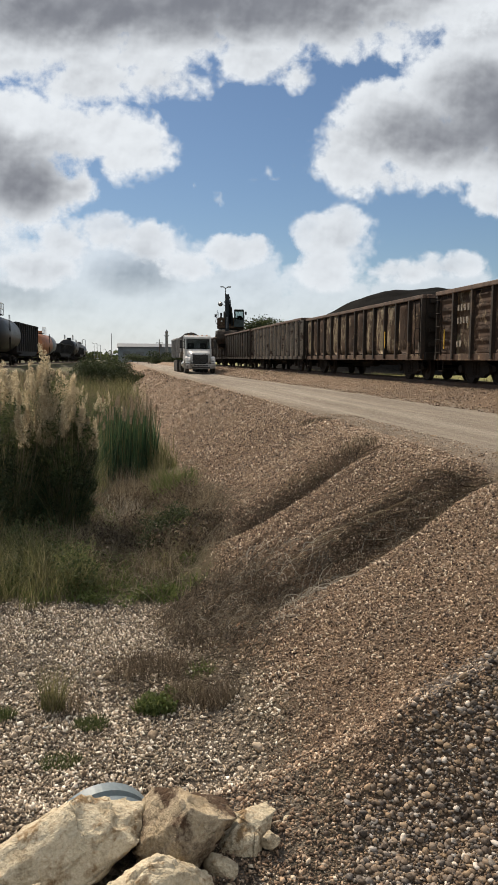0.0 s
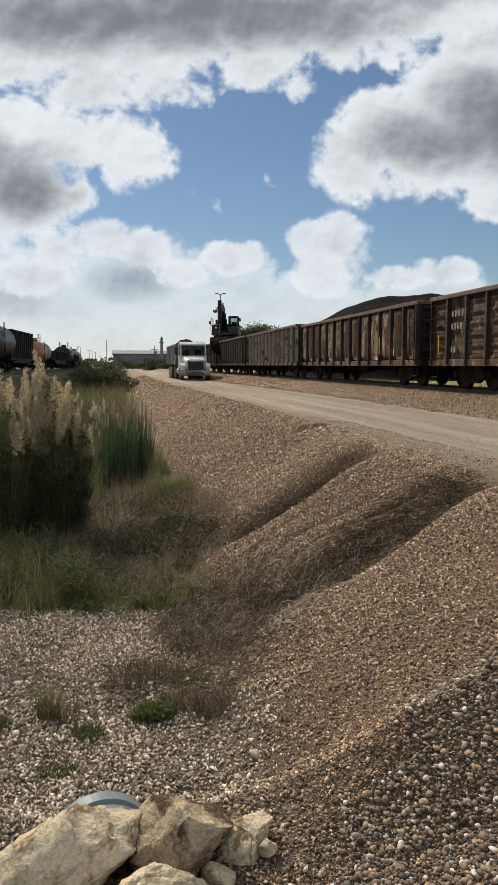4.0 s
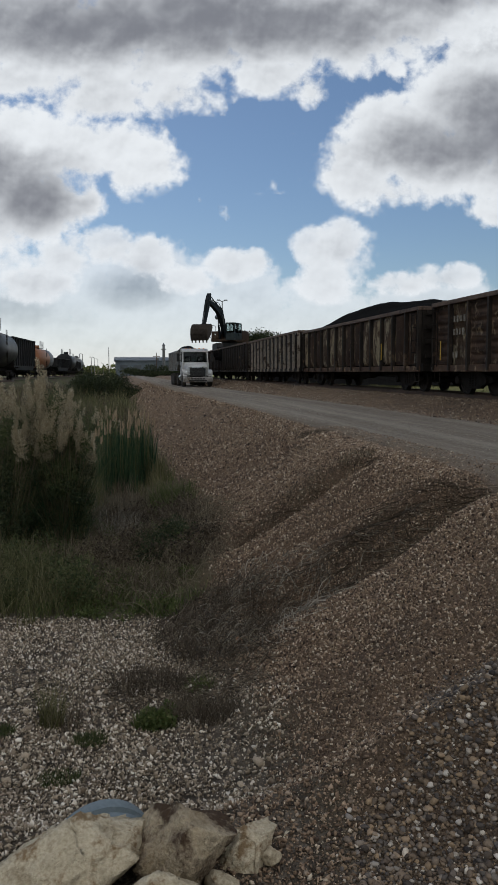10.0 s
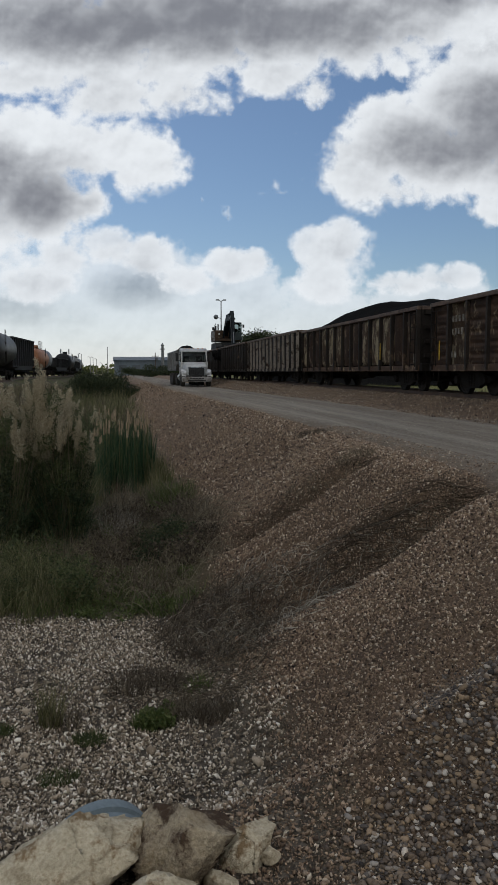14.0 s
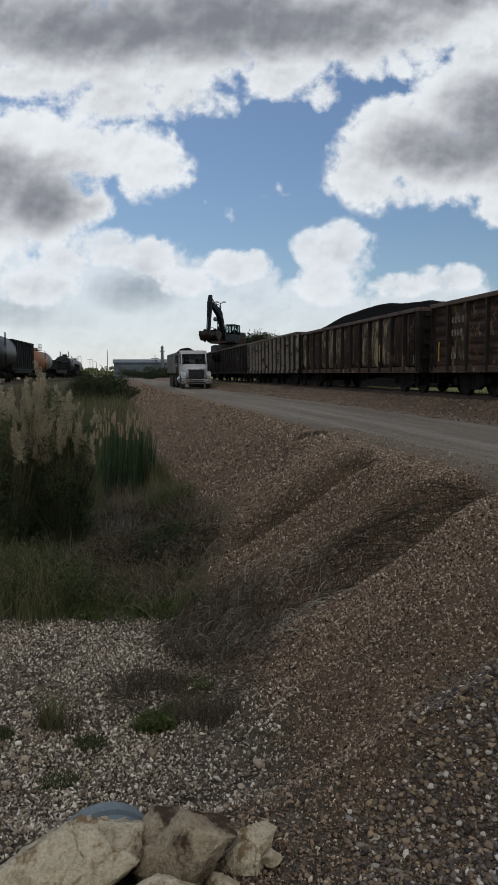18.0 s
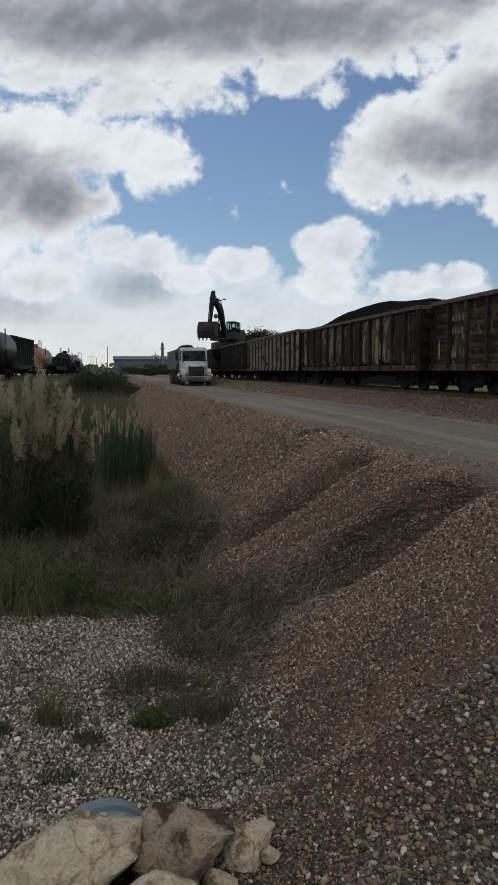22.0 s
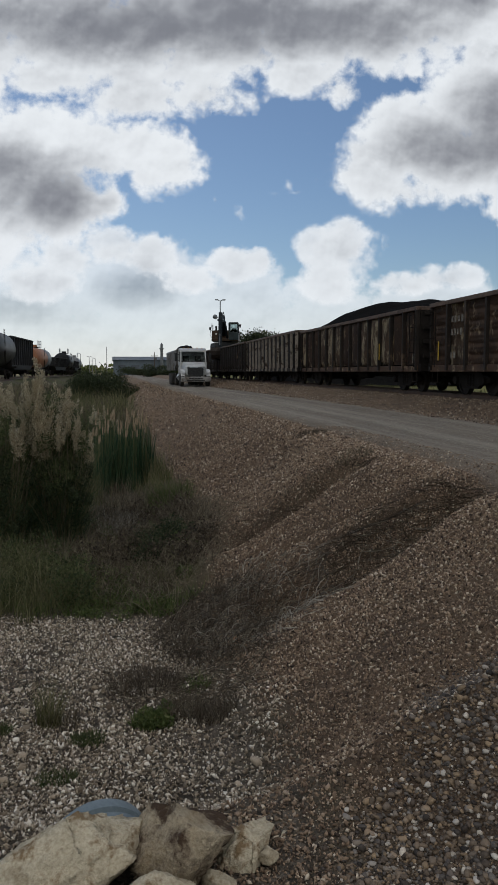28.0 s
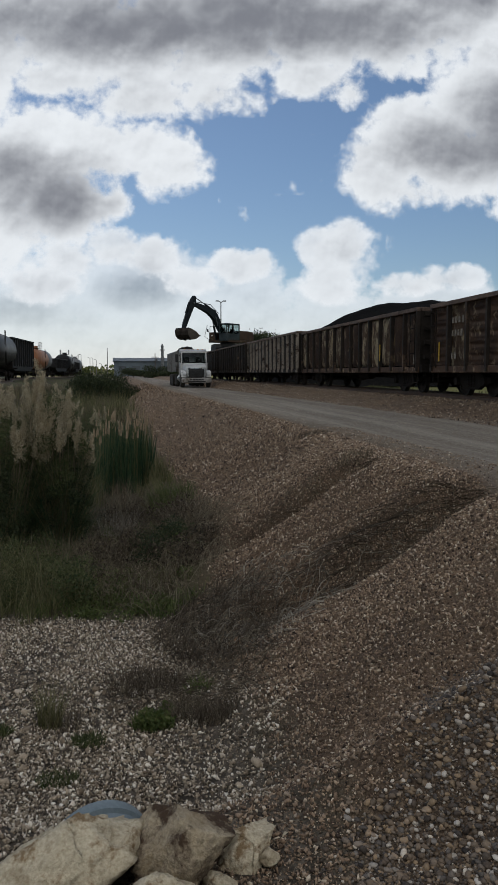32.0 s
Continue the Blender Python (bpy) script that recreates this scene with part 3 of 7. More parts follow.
# track
def rail_line(points, gauge_side):
    bm = bmesh.new()
    outline = [(-0.07, 0), (0.07, 0), (0.07, 0.02), (0.012, 0.04), (0.012, 0.12), (0.036, 0.13), (0.036, 0.16), (-0.036, 0.16), (-0.036, 0.13), (-0.012, 0.12), (-0.012, 0.04), (-0.07, 0.02)]
    rings = []
    for x, y in points:
        rings.append([bm.verts.new((x + gauge_side * 0.755 + a, y, RAIL_TOP - 0.16 + b)) for a, b in outline])
    for p, q in zip(rings, rings[1:]):
        for i in range(len(outline)):
            j = (i + 1) % len(outline)
            bm.faces.new((p[i], p[j], q[j], q[i]))
    return bm


near_track = thing("railway_track", pose(0, 0, 0), "brown steel rails on weathered sleepers in gravel", "railway track", kind="structure")
for s in (-1, 1):
    part("rail", rail_line([(11.4, -30), (11.4, 260)], s), rail_mat, near_track)
tie_me = shared("sleeper", box(-1.3, 1.3, -0.11, 0.11, -0.17, 0.0, None, 0.012), tie_mat)
for i in range(190):
    ty = 8 + 0.55 * i
    place("sleeper", tie_me, near_track, pose(11.4 + 0.04 * math.sin(i * 2.7), ty, RAIL_TOP - 0.157, 0, 0, 1.2 * math.sin(i * 1.9)))


# ---- dump truck ----
white_paint = material("dusty_white_truck_paint", (0.30, 0.285, 0.265), (0.58, 0.57, 0.55), rough=0.38, scale=1.2, fine=20, bump=0.05, spots=(0.30, 0.26, 0.21), spot_scale=2.0, spot_cut=0.62)
grey_bed = material("scuffed_grey_dump_body", (0.12, 0.115, 0.105), (0.30, 0.29, 0.275), rough=0.6, scale=1.6, fine=24, bump=0.2, spots=(0.10, 0.08, 0.06), spot_scale=2.2, spot_cut=0.58)
black_part = material("black_plastic_and_rubber", (0.010, 0.010, 0.010), (0.035, 0.033, 0.030), rough=0.7, scale=6, fine=50, bump=0.2)
tyre_mat = material("dusty_black_tyre", (0.015, 0.014, 0.013), (0.085, 0.075, 0.062), rough=0.9, scale=5, fine=50, bump=0.4)
chrome = material("dull_chrome", (0.30, 0.30, 0.30), (0.55, 0.55, 0.55), rough=0.28, scale=5, fine=40, bump=0.05, metal=1.0)
lamp_glass = material("clear_headlight_lens", (0.45, 0.45, 0.45), (0.75, 0.75, 0.75), rough=0.15, scale=9, fine=50, bump=0.1)
amber = material("amber_marker_lens", (0.45, 0.14, 0.01), (0.62, 0.22, 0.02), rough=0.25, scale=9, fine=50, bump=0.05)


def glass_material():
    m = bpy.data.materials.new("dark_tinted_window_glass")
    m.use_nodes = True
    b = m.node_tree.nodes["Principled BSDF"]
    b.inputs["Base Color"].default_value = (0.55, 0.62, 0.62, 1)
    b.inputs["Transmission Weight"].default_value = 1.0
    b.inputs["Roughness"].default_value = 0.03
    b.inputs["IOR"].default_value = 1.15
    return m


plastic_grey = material("dull_grey_grille_plastic", (0.05, 0.05, 0.05), (0.12, 0.12, 0.12), rough=0.5, scale=5, fine=40, bump=0.05)
dusty_bumper = material("dusty_grey_bumper", (0.14, 0.13, 0.12), (0.34, 0.32, 0.30), rough=0.55, scale=2.5, fine=24, bump=0.08, spots=(0.10, 0.08, 0.06), spot_scale=2.4, spot_cut=0.56)
glass = glass_material()
truck = thing("dump_truck", pose(6.42, 62.5, -0.11, 0, 0, 0.4) @ Matrix.Scale(1.05, 4), "white dump truck with a grey body heaped with dark soil", "truck")


def hood_mesh():
    """The sloping bonnet, rounded towards its nose."""
    bm = bmesh.new()
    rings = []
    for y, w, z0, z1 in ((0.02, 0.70, 0.92, 1.50), (0.14, 0.80, 0.85, 1.62), (0.45, 0.86, 0.85, 1.72), (1.0, 0.93, 0.85, 1.82), (1.75, 1.00, 0.85, 1.93)):
        ring = []
        for i in range(13):
            a = math.pi * i / 12
            c, s = math.cos(a), math.sin(a)
            ring.append(bm.verts.new((w * math.copysign(abs(c) ** 0.35, c), y, z0 + (z1 - z0) * abs(s) ** 0.35)))
        rings.append(ring)
    for p, q in zip(rings, rings[1:]):
        for i in range(12):
            bm.faces.new((p[i], p[i + 1], q[i + 1], q[i]))
    bm.faces.new(rings[0])
    bm.faces.new(rings[-1])
    return bm


hood = part("hood", hood_mesh(), white_paint, truck, "rounded white bonnet", smooth=False)
grille = part("grille", box(-0.60, 0.60, -0.06, 0.04, 0.80, 1.46, None, 0.05), black_part, hood, "black slatted grille")
for i in range(9):
    part("grille_bar", box(-0.56, 0.56, -0.075, -0.055, 0.84 + 0.068 * i, 0.850 + 0.068 * i), plastic_grey, hood)
part("grille_surround", box(-0.65, -0.60, -0.08, 0.04, 0.80, 1.50, box(0.60, 0.65, -0.08, 0.04, 0.80, 1.50, box(-0.65, 0.65, -0.08, 0.04, 1.45, 1.52)), 0.0), chrome, hood)
bumper = part("bumper", box(-1.16, 1.16, -0.22, 0.14, 0.36, 0.76, None, 0.09), dusty_bumper, truck, "dusty grey bumper")
for i in range(5):
    part("bumper_slot", box(-0.54 + 0.22 * i, -0.34 + 0.22 * i, -0.225, -0.1, 0.57, 0.66), black_part, bumper)
part("lower_intake", box(-0.7, 0.7, -0.223, -0.1, 0.43, 0.53), black_part, bumper)
for s in (-1, 1):
    part("headlight", box(s * 0.93 - 0.15, s * 0.93 + 0.15, -0.02, 0.4, 0.94, 1.24, None, 0.11), lamp_glass, truck, "clear headlight")
    part("fender", prism([(0.02, 0.80), (0.20, 1.22), (0.75, 1.34), (1.35, 1.22), (1.62, 0.70), (1.45, 0.70), (1.25, 1.05), (0.75, 1.15), (0.30, 1.05), (0.16, 0.80)], s * 0.82, s * 1.16), white_paint, truck)
# cab
cabm = box(-1.08, 1.08, 1.75, 3.35, 0.75, 1.92, None, 0.04)
cab = part("cab", cabm, white_paint, truck, "white day cab")
part("roof", prism([(1.98, 2.86), (1.95, 2.74), (3.35, 2.78), (3.35, 3.0), (2.5, 3.02)], -1.05, 1.05), white_paint, cab)
for s in (-1, 1):
    part("front_pillar", rod((s * 1.0, 1.72, 1.9), (s * 0.97, 2.0, 2.8), 0.055, None, 6), white_paint, cab)
    part("rear_pillar", box(s * 1.0 - 0.06, s * 1.0 + 0.06, 3.0, 3.35, 1.92, 2.8), white_paint, cab)
    part("side_window", box(s * 1.02 - 0.012, s * 1.02 + 0.012, 1.98, 3.02, 1.94, 2.74), glass, cab)
    part("door_handle", box(s * 1.085 - 0.02, s * 1.085 + 0.02, 2.75, 2.95, 1.55, 1.60), black_part, cab)
    mir = part("mirror", box(s * 1.36 - 0.11, s * 1.36 + 0.11, 1.85, 1.97, 1.98, 2.62, None, 0.03), black_part, cab, "tall black door mirror")
    part("mirror_arm", rod((s * 1.05, 2.0, 2.55), (s * 1.32, 1.92, 2.45), 0.02, rod((s * 1.05, 2.0, 2.02), (s * 1.32, 1.92, 2.1), 0.02)), black_part, mir)
    part("step", box(s * 1.0 - 0.12, s * 1.0 + 0.12, 1.9, 2.9, 0.45, 0.55), chrome, truck)
    part("fuel_tank", rod((s * 0.92, 2.2, 0.72), (s * 0.92, 3.6, 0.72), 0.28, None, 18), chrome, truck)
part("windshield", prism([(1.79, 1.93), (2.02, 2.76), (2.045, 2.76), (1.815, 1.93)], -0.96, 0.96), glass, cab)
part("rear_wall", box(-1.0, 1.0, 3.31, 3.36, 1.92, 2.8), white_paint, cab)
part("dashboard", box(-0.98, 0.98, 1.84, 2.15, 1.90, 2.0, None, 0.02), black_part, cab)
for s in (-0.5, 0.5):
    part("cab_seat", box(s - 0.25, s + 0.25, 2.65, 2.85, 1.7, 2.4, None, 0.05), black_part, cab)
for i in range(5):
    part("marker_lamp", box(-0.72 + 0.36 * i - 0.06, -0.72 + 0.36 * i + 0.06, 2.05, 2.17, 3.0, 3.045, None, 0.012), amber, cab)
part("chassis", box(-0.45, 0.45, 0.3, 13.2, 0.62, 0.9, None, 0.02), black_part, truck)
# dump body
bed_long0, bed_long1 = 3.75, 13.4
bed = part("dump_body", prism([(bed_long0 + 0.75, 1.25), (bed_long0 - 0.1, 1.75), (bed_long0 - 0.1, 2.95), (bed_long0 - 0.02, 2.95), (bed_long0 + 0.0, 1.85), (bed_long0 + 0.85, 1.38), (bed_long1, 1.38), (bed_long1, 1.25)], -1.2, 1.2), grey_bed, truck, "scuffed grey steel tipper body")
for s in (-1, 1):
    part("body_side", prism([(bed_long0 + 0.75, 1.30), (bed_long0 - 0.1, 1.75), (bed_long0 - 0.1, 2.78), (bed_long1, 2.78), (bed_long1, 1.30)], s * 1.2 - 0.04, s * 1.2 + 0.04), grey_bed, bed)
    part("top_rail", box(s * 1.22 - 0.07, s * 1.22 + 0.07, bed_long0 - 0.1, bed_long1, 2.76, 2.90, None, 0.02), grey_bed, bed)
    for i in range(7):
        y = bed_long0 + 0.4 + 1.45 * i
        part("body_rib", box(s * 1.27 - 0.05, s * 1.27 + 0.05, y - 0.06, y + 0.06, 1.30 if i else 1.60, 2.78), grey_bed, bed)
part("tailgate", box(-1.2, 1.2, bed_long1, bed_long1 + 0.06, 1.3, 2.7), grey_bed, bed)
part("cab_shield", box(-1.15, 1.15, bed_long0 - 0.55, bed_long0 - 0.05, 2.93, 2.99), grey_bed, bed)
tyre_prof = [(-0.14, 0.30), (-0.15, 0.46), (-0.12, 0.52), (0.12, 0.52), (0.15, 0.46), (0.14, 0.30)]
tyre_me = shared("tyre", wheel_mesh(0.52, 0.3, profile=tyre_prof, sides=28), tyre_mat)
rim_me = shared("rim", wheel_mesh(0.3, 0.1, profile=[(-0.10, 0.30), (-0.02, 0.27), (-0.02, 0.12), (-0.10, 0.10), (-0.10, 0.02), (0.10, 0.02), (0.10, 0.30)], sides=20), chrome)
for y in (0.78, 5.3, 8.9, 10.2, 11.5):
    for s in (-1, 1):
        w = place("wheel", tyre_me, truck, pose(s * 1.02, y, 0.52, 0, 0, 0 if s < 0 else 180))
        place("rim", rim_me, w)
        if y > 3:
            place("wheel", tyre_me, truck, pose(s * 0.68, y, 0.52))
    part("axle", rod((-1.0, y, 0.52), (1.0, y, 0.52), 0.08), black_part, truck)
for s in (-1, 1):
    part("mud_flap", box(s * 0.88 - 0.28, s * 0.88 + 0.28, 4.55, 4.58, 0.25, 1.0), black_part, truck)
bed_heap = part("soil_heap", heap_mesh("soil_heap", 1.14, 4.65, 1.15, 4.0, 0.42), load_mat, None, smooth=True)
bed_heap.matrix_world = truck.matrix_world @ pose(0, 8.55, 2.28)
tagged(bed_heap, "dark soil heaped in the dump truck's body", "soil heap")


# ---- excavator on the railcar ----
orange_paint = material("dirty_orange_yellow_paint", (0.026, 0.015, 0.009), (0.070, 0.037, 0.017), rough=0.5, scale=1.4, fine=22, bump=0.08, spots=(0.10, 0.07, 0.04), spot_scale=2.4, spot_cut=0.58)
boom_paint = material("dark_boom_paint", (0.006, 0.008, 0.010), (0.022, 0.026, 0.029), rough=0.6, scale=1.6, fine=24, bump=0.08, spec=0.12)
bucket_steel = material("soil_worn_bucket_steel", (0.040, 0.030, 0.024), (0.12, 0.095, 0.075), rough=0.65, scale=3, fine=30, bump=0.3, metal=0.3)
cab_paint = material("black_green_cab_paint", (0.012, 0.018, 0.018), (0.040, 0.050, 0.050), rough=0.45, scale=2, fine=24, bump=0.05)
white_lamp = material("pale_work_lamp_lens", (0.7, 0.7, 0.66), (0.9, 0.9, 0.86), rough=0.15, scale=9, fine=50, bump=0.0)
plate_mat = material("dull_hydraulic_steel", (0.08, 0.08, 0.08), (0.22, 0.22, 0.22), rough=0.35, scale=5, fine=40, bump=0.05, metal=0.8)

BUCKET_TURN = 140.0


def rock_lump(size, seed):
    """A small crumbly lump."""
    bm = bmesh.new()
    bmesh.ops.create_icosphere(bm, subdivisions=2, radius=1.0)
    for v in bm.verts:
        p = v.co * (1 + 0.35 * noise.noise(v.co * 1.3 + Vector((seed * 1.7, 0, 0))))
        v.co = Vector((p.x * size[0], p.y * size[1], p.z * size[2]))
    return bm


EX = Vector((11.4, 80.2, 3.15))
FOOT, REACH, STICK, CRANK = Vector((-0.12, -0.4, 1.80)), 5.5, 3.0, 0.75
excavator = thing("excavator", pose(*EX), "orange and black excavator standing on a railcar", "excavator")
for s in (-1, 1):
    track = part("crawler_track", prism([(-1.75, 0.02), (-2.0, 0.25), (-2.05, 0.5), (-1.85, 0.80), (-1.5, 0.86), (1.5, 0.86), (1.85, 0.80), (2.05, 0.5), (2.0, 0.25), (1.75, 0.02)], s * 1.08 - 0.30, s * 1.08 + 0.30), black_part, excavator, "muddy black crawler track")
    for i in range(16):
        y = -1.7 + 0.226 * i
        part("track_shoe", box(s * 1.08 - 0.31, s * 1.08 + 0.31, y, y + 0.16, 0.85, 0.90), bucket_steel, track)
part("track_frame", box(-0.8, 0.8, -1.2, 1.2, 0.3, 0.95, None, 0.05), black_part, excavator)
part("slew_ring", rod((0, 0, 0.92), (0, 0, 1.10), 0.65, None, 28), black_part, excavator)

house = part("house", box(-1.38, 1.38, -1.25, 1.7, 1.08, 1.35, None, 0.03), orange_paint, excavator, "orange upper deck")
part("engine_cover", box(-1.36, 1.36, 0.75, 2.1, 1.35, 2.30, None, 0.10), orange_paint, house)
part("side_cover", box(-1.36, -0.55, -1.2, 0.75, 1.35, 2.15, None, 0.08), orange_paint, house)
part("cab_side_cover", box(0.45, 1.36, 0.62, 0.78, 1.35, 2.2, None, 0.03), orange_paint, house)
bm = prism([(0, 1.05), (0.95, 1.10), (1.15, 1.35), (1.15, 2.0), (0.95, 2.25), (0, 2.25)], -1.36, 1.36)
cw = part("counterweight", bm, orange_paint, house, "rounded orange counterweight")
cw.location = (0, 1.72, 0)
part("exhaust_pipe", rod((-0.75, 1.2, 2.28), (-0.75, 1.2, 2.95), 0.07, None, 12), black_part, house)
part("air_cleaner", rod((-1.05, 0.9, 2.28), (-1.05, 0.9, 2.75), 0.11, None, 14), black_part, house)
for s in (-1.3, -0.62):
    part("handrail", rod((s, -1.1, 2.1), (s, -1.1, 2.75), 0.022, rod((s, -0.2, 2.1), (s, -0.2, 2.75), 0.022, rod((s, -1.1, 2.75), (s, -0.2, 2.75), 0.022))), black_part, house)
part("deck_lamp", box(-0.98, -0.82, -1.26, -1.18, 1.75, 1.88, None, 0.02), white_lamp, house, "pale work lamp")
part("side_mirror", box(-1.62, -1.42, -1.25, -1.2, 2.2, 2.5, rod((-1.36, -1.15, 2.1), (-1.5, -1.22, 2.35), 0.018), 0.0), black_part, house)
part("cab_mirror", box(1.50, 1.68, -1.45, -1.40, 2.45, 2.78, rod((1.36, -1.4, 2.7), (1.55, -1.42, 2.6), 0.018)), black_part, house)
part("mirror_staff", rod((-1.32, -1.22, 1.4), (-1.50, -1.7, 1.7), 0.02, rod((-1.50, -1.7, 1.7), (-1.30, -1.5, 2.9), 0.02)), black_part, house)
# operator's cab
X0, X1, Y0, Y1, ZB, ZT = 0.40, 1.38, -1.62, 0.55, 1.20, 3.0
part("cab", box(X0, X1, Y0 + 0.05, Y1, ZB, 1.95, None, 0.04), cab_paint, house, "dark glazed operator's cab")
part("cab_roof", box(X0, X1, Y0 + 0.1, Y1, ZT - 0.12, ZT, None, 0.06), cab_paint, house)
for x in (X0 + 0.04, X1 - 0.04):
    for y in (Y0 + 0.12, -0.45, Y1 - 0.05):
        part("cab_pillar", box(x - 0.045, x + 0.045, y - 0.05, y + 0.05, 1.95, ZT - 0.1), cab_paint, house)
    part("cab_side_glass", box(x - 0.008, x + 0.008, Y0 + 0.17, Y1 - 0.1, 1.96, ZT - 0.12), glass, house)
part("cab_windscreen", box(X0 + 0.09, X1 - 0.09, Y0 + 0.10, Y0 + 0.116, 1.96, ZT - 0.12), glass, house)
part("cab_rear_glass", box(X0 + 0.09, X1 - 0.09, Y1 - 0.06, Y1 - 0.044, 1.96, ZT - 0.12), glass, house)
part("cab_grab_rail", rod((X1 + 0.04, -0.55, 1.6), (X1 + 0.04, -0.55, 2.5), 0.02), black_part, house)
part("seat", box(X0 + 0.22, X1 - 0.22, -0.2, 0.0, 1.7, 2.45, None, 0.06), black_part, house)


def boom_mesh():
    """A bent box beam, deepest at its knee, from the foot at the origin along -y."""
    bm = bmesh.new()
    rings = []
    for u, rise, depth, w in ((-0.02, 0.0, 0.34, 0.42), (0.08, 0.20, 0.50, 0.42), (0.22, 0.52, 0.66, 0.42), (0.36, 0.82, 0.76, 0.42), (0.46, 0.90, 0.78, 0.42), (0.58, 0.82, 0.68, 0.40), (0.72, 0.56, 0.56, 0.38), (0.86, 0.28, 0.46, 0.34), (0.97, 0.06, 0.34, 0.32), (1.02, 0.0, 0.24, 0.30)):
        y = -u * REACH
        rings.append([bm.verts.new((sx * w / 2, y, rise + sz * depth / 2)) for sx, sz in ((-1, -1), (1, -1), (1, 1), (-1, 1))])
    for p, q in zip(rings, rings[1:]):
        for i in range(4):
            bm.faces.new((p[i], p[(i + 1) % 4], q[(i + 1) % 4], q[i]))
    bm.faces.new(rings[0])
    bm.faces.new(rings[-1])
    return bm


boom = part("boom", boom_mesh(), boom_paint, excavator, "dark bent boom")
part("pivot_pin", rod((-0.3, -REACH, 0), (0.3, -REACH, 0), 0.09, None, 12), plate_mat, boom)
part("boom_hose", rod((0.12, -0.35 * REACH, 1.42), (0.12, -0.62 * REACH, 1.40), 0.035, rod((0.12, -0.62 * REACH, 1.40), (0.1, -0.95 * REACH, 0.35), 0.035)), black_part, boom)
bm = prism([(CRANK, -0.10), (CRANK, 0.14), (0.35, 0.30), (-0.25, 0.36), (-STICK + 0.1, 0.14), (-STICK - 0.08, 0.06), (-STICK - 0.08, -0.10), (-0.3, -0.26), (0.2, -0.24)], -0.17, 0.17)
stick = part("stick", bm, boom_paint, excavator, "dark straight stick")
part("stick_pin", rod((-0.25, -STICK, 0), (0.25, -STICK, 0), 0.08, None, 12), plate_mat, stick)


def bucket_mesh():
    """An open digging bucket: a curved shell between two cheeks, hung from its pin at the origin, teeth towards the machine."""
    bm = bmesh.new()
    half = 0.88
    arc = [(-0.05, 0.22), (-0.30, -0.05), (-0.36, -0.42), (-0.22, -0.80), (0.12, -1.06), (0.55, -1.14), (1.20, -1.04)]
    o = [[bm.verts.new((s * half, y, z)) for y, z in arc] for s in (-1, 1)]
    for i in range(len(arc) - 1):
        bm.faces.new((o[0][i], o[0][i + 1], o[1][i + 1], o[1][i]))
    bmesh.ops.solidify(bm, geom=bm.faces[:], thickness=0.05)
    for s in (-1, 1):
        prism(arc + [(0.85, -0.50), (0.35, -0.05)], s * half - 0.025, s * half + 0.025, bm)
    return bm


bucket = part("bucket", bucket_mesh(), bucket_steel, excavator, "wide soil-worn steel bucket")
for i in range(5):
    x = -0.76 + 0.38 * i
    part("tooth", prism([(1.16, -1.09), (1.16, -0.98), (1.42, -1.03)], x - 0.06, x + 0.06), bucket_steel, bucket)
for s in (-0.2, 0.2):
    part("bucket_ear", prism([(0.12, -0.1), (-0.10, 0.2), (-0.26, 0.2), (-0.3, -0.3), (0.0, -0.3)], s - 0.03, s + 0.03), bucket_steel, bucket)
cylinders = {}
for key, r, barrel, rod_len in (("left_boom_ram", 0.10, 1.5, 1.5), ("right_boom_ram", 0.10, 1.5, 1.5), ("stick_ram", 0.09, 1.7, 1.6), ("bucket_ram", 0.08, 1.2, 1.1)):
    plain = "boom_ram" if "boom" in key else key
    cylinders[key] = (part(plain, rod((0, 0, 0), (0, 0, -barrel), r, None, 14), boom_paint, excavator),
                      part(plain + "_rod", rod((0, 0, 0), (0, 0, -rod_len), r * 0.55, None, 12), plate_mat, excavator))

# soil that the bucket carries and tips, in lumps: (lumps, scooped at, first and last let go)
soil_clods = []
for scooped, first, last, seed in ((3.4, 7.6, 9.05, 60), (14.6, 19.35, 20.75, 160), (28.0, 40.0, 41.0, 260)):
    lumps = []
    for i in range(20 if first > 32 else 52):
        rnd = random.Random(seed + i)
        lump = part("soil_lump", rock_lump((rnd.uniform(0.18, 0.32), rnd.uniform(0.16, 0.28), rnd.uniform(0.22, 0.46)), seed + i), load_mat, None, smooth=True)
        tagged(lump, "lump of dark damp soil from the bucket", "soil lump", "soil tipped by the bucket")
        lumps.append((lump, first + (last - first) * i / 51, Vector((rnd.uniform(-0.68, 0.68), rnd.uniform(-0.05, 0.75), rnd.uniform(-0.85, -0.40))), Vector((rnd.uniform(-0.6, 0.6), rnd.uniform(-0.6, 0.6), rnd.uniform(2.85, 3.1)))))
    soil_clods.append((scooped, lumps))


# ---- the other train ----
tank_black = material("black_tank_car_paint", (0.008, 0.008, 0.009), (0.024, 0.024, 0.025), rough=0.45, scale=1.2, fine=20, bump=0.03, spec=0.14)
tank_orange = material("faded_orange_tank_paint", (0.22, 0.085, 0.035), (0.40, 0.17, 0.08), rough=0.5, scale=1.0, fine=18, bump=0.05, spots=(0.10, 0.06, 0.04), spot_scale=1.6, spot_cut=0.6)
tank_grey = material("dull_grey_tank_paint", (0.12, 0.12, 0.12), (0.26, 0.26, 0.26), rough=0.5, scale=1.0, fine=18, bump=0.05)
hopper_black = material("soot_black_hopper_steel", (0.008, 0.008, 0.008), (0.030, 0.027, 0.025), rough=0.75, scale=1.6, fine=20, bump=0.2)
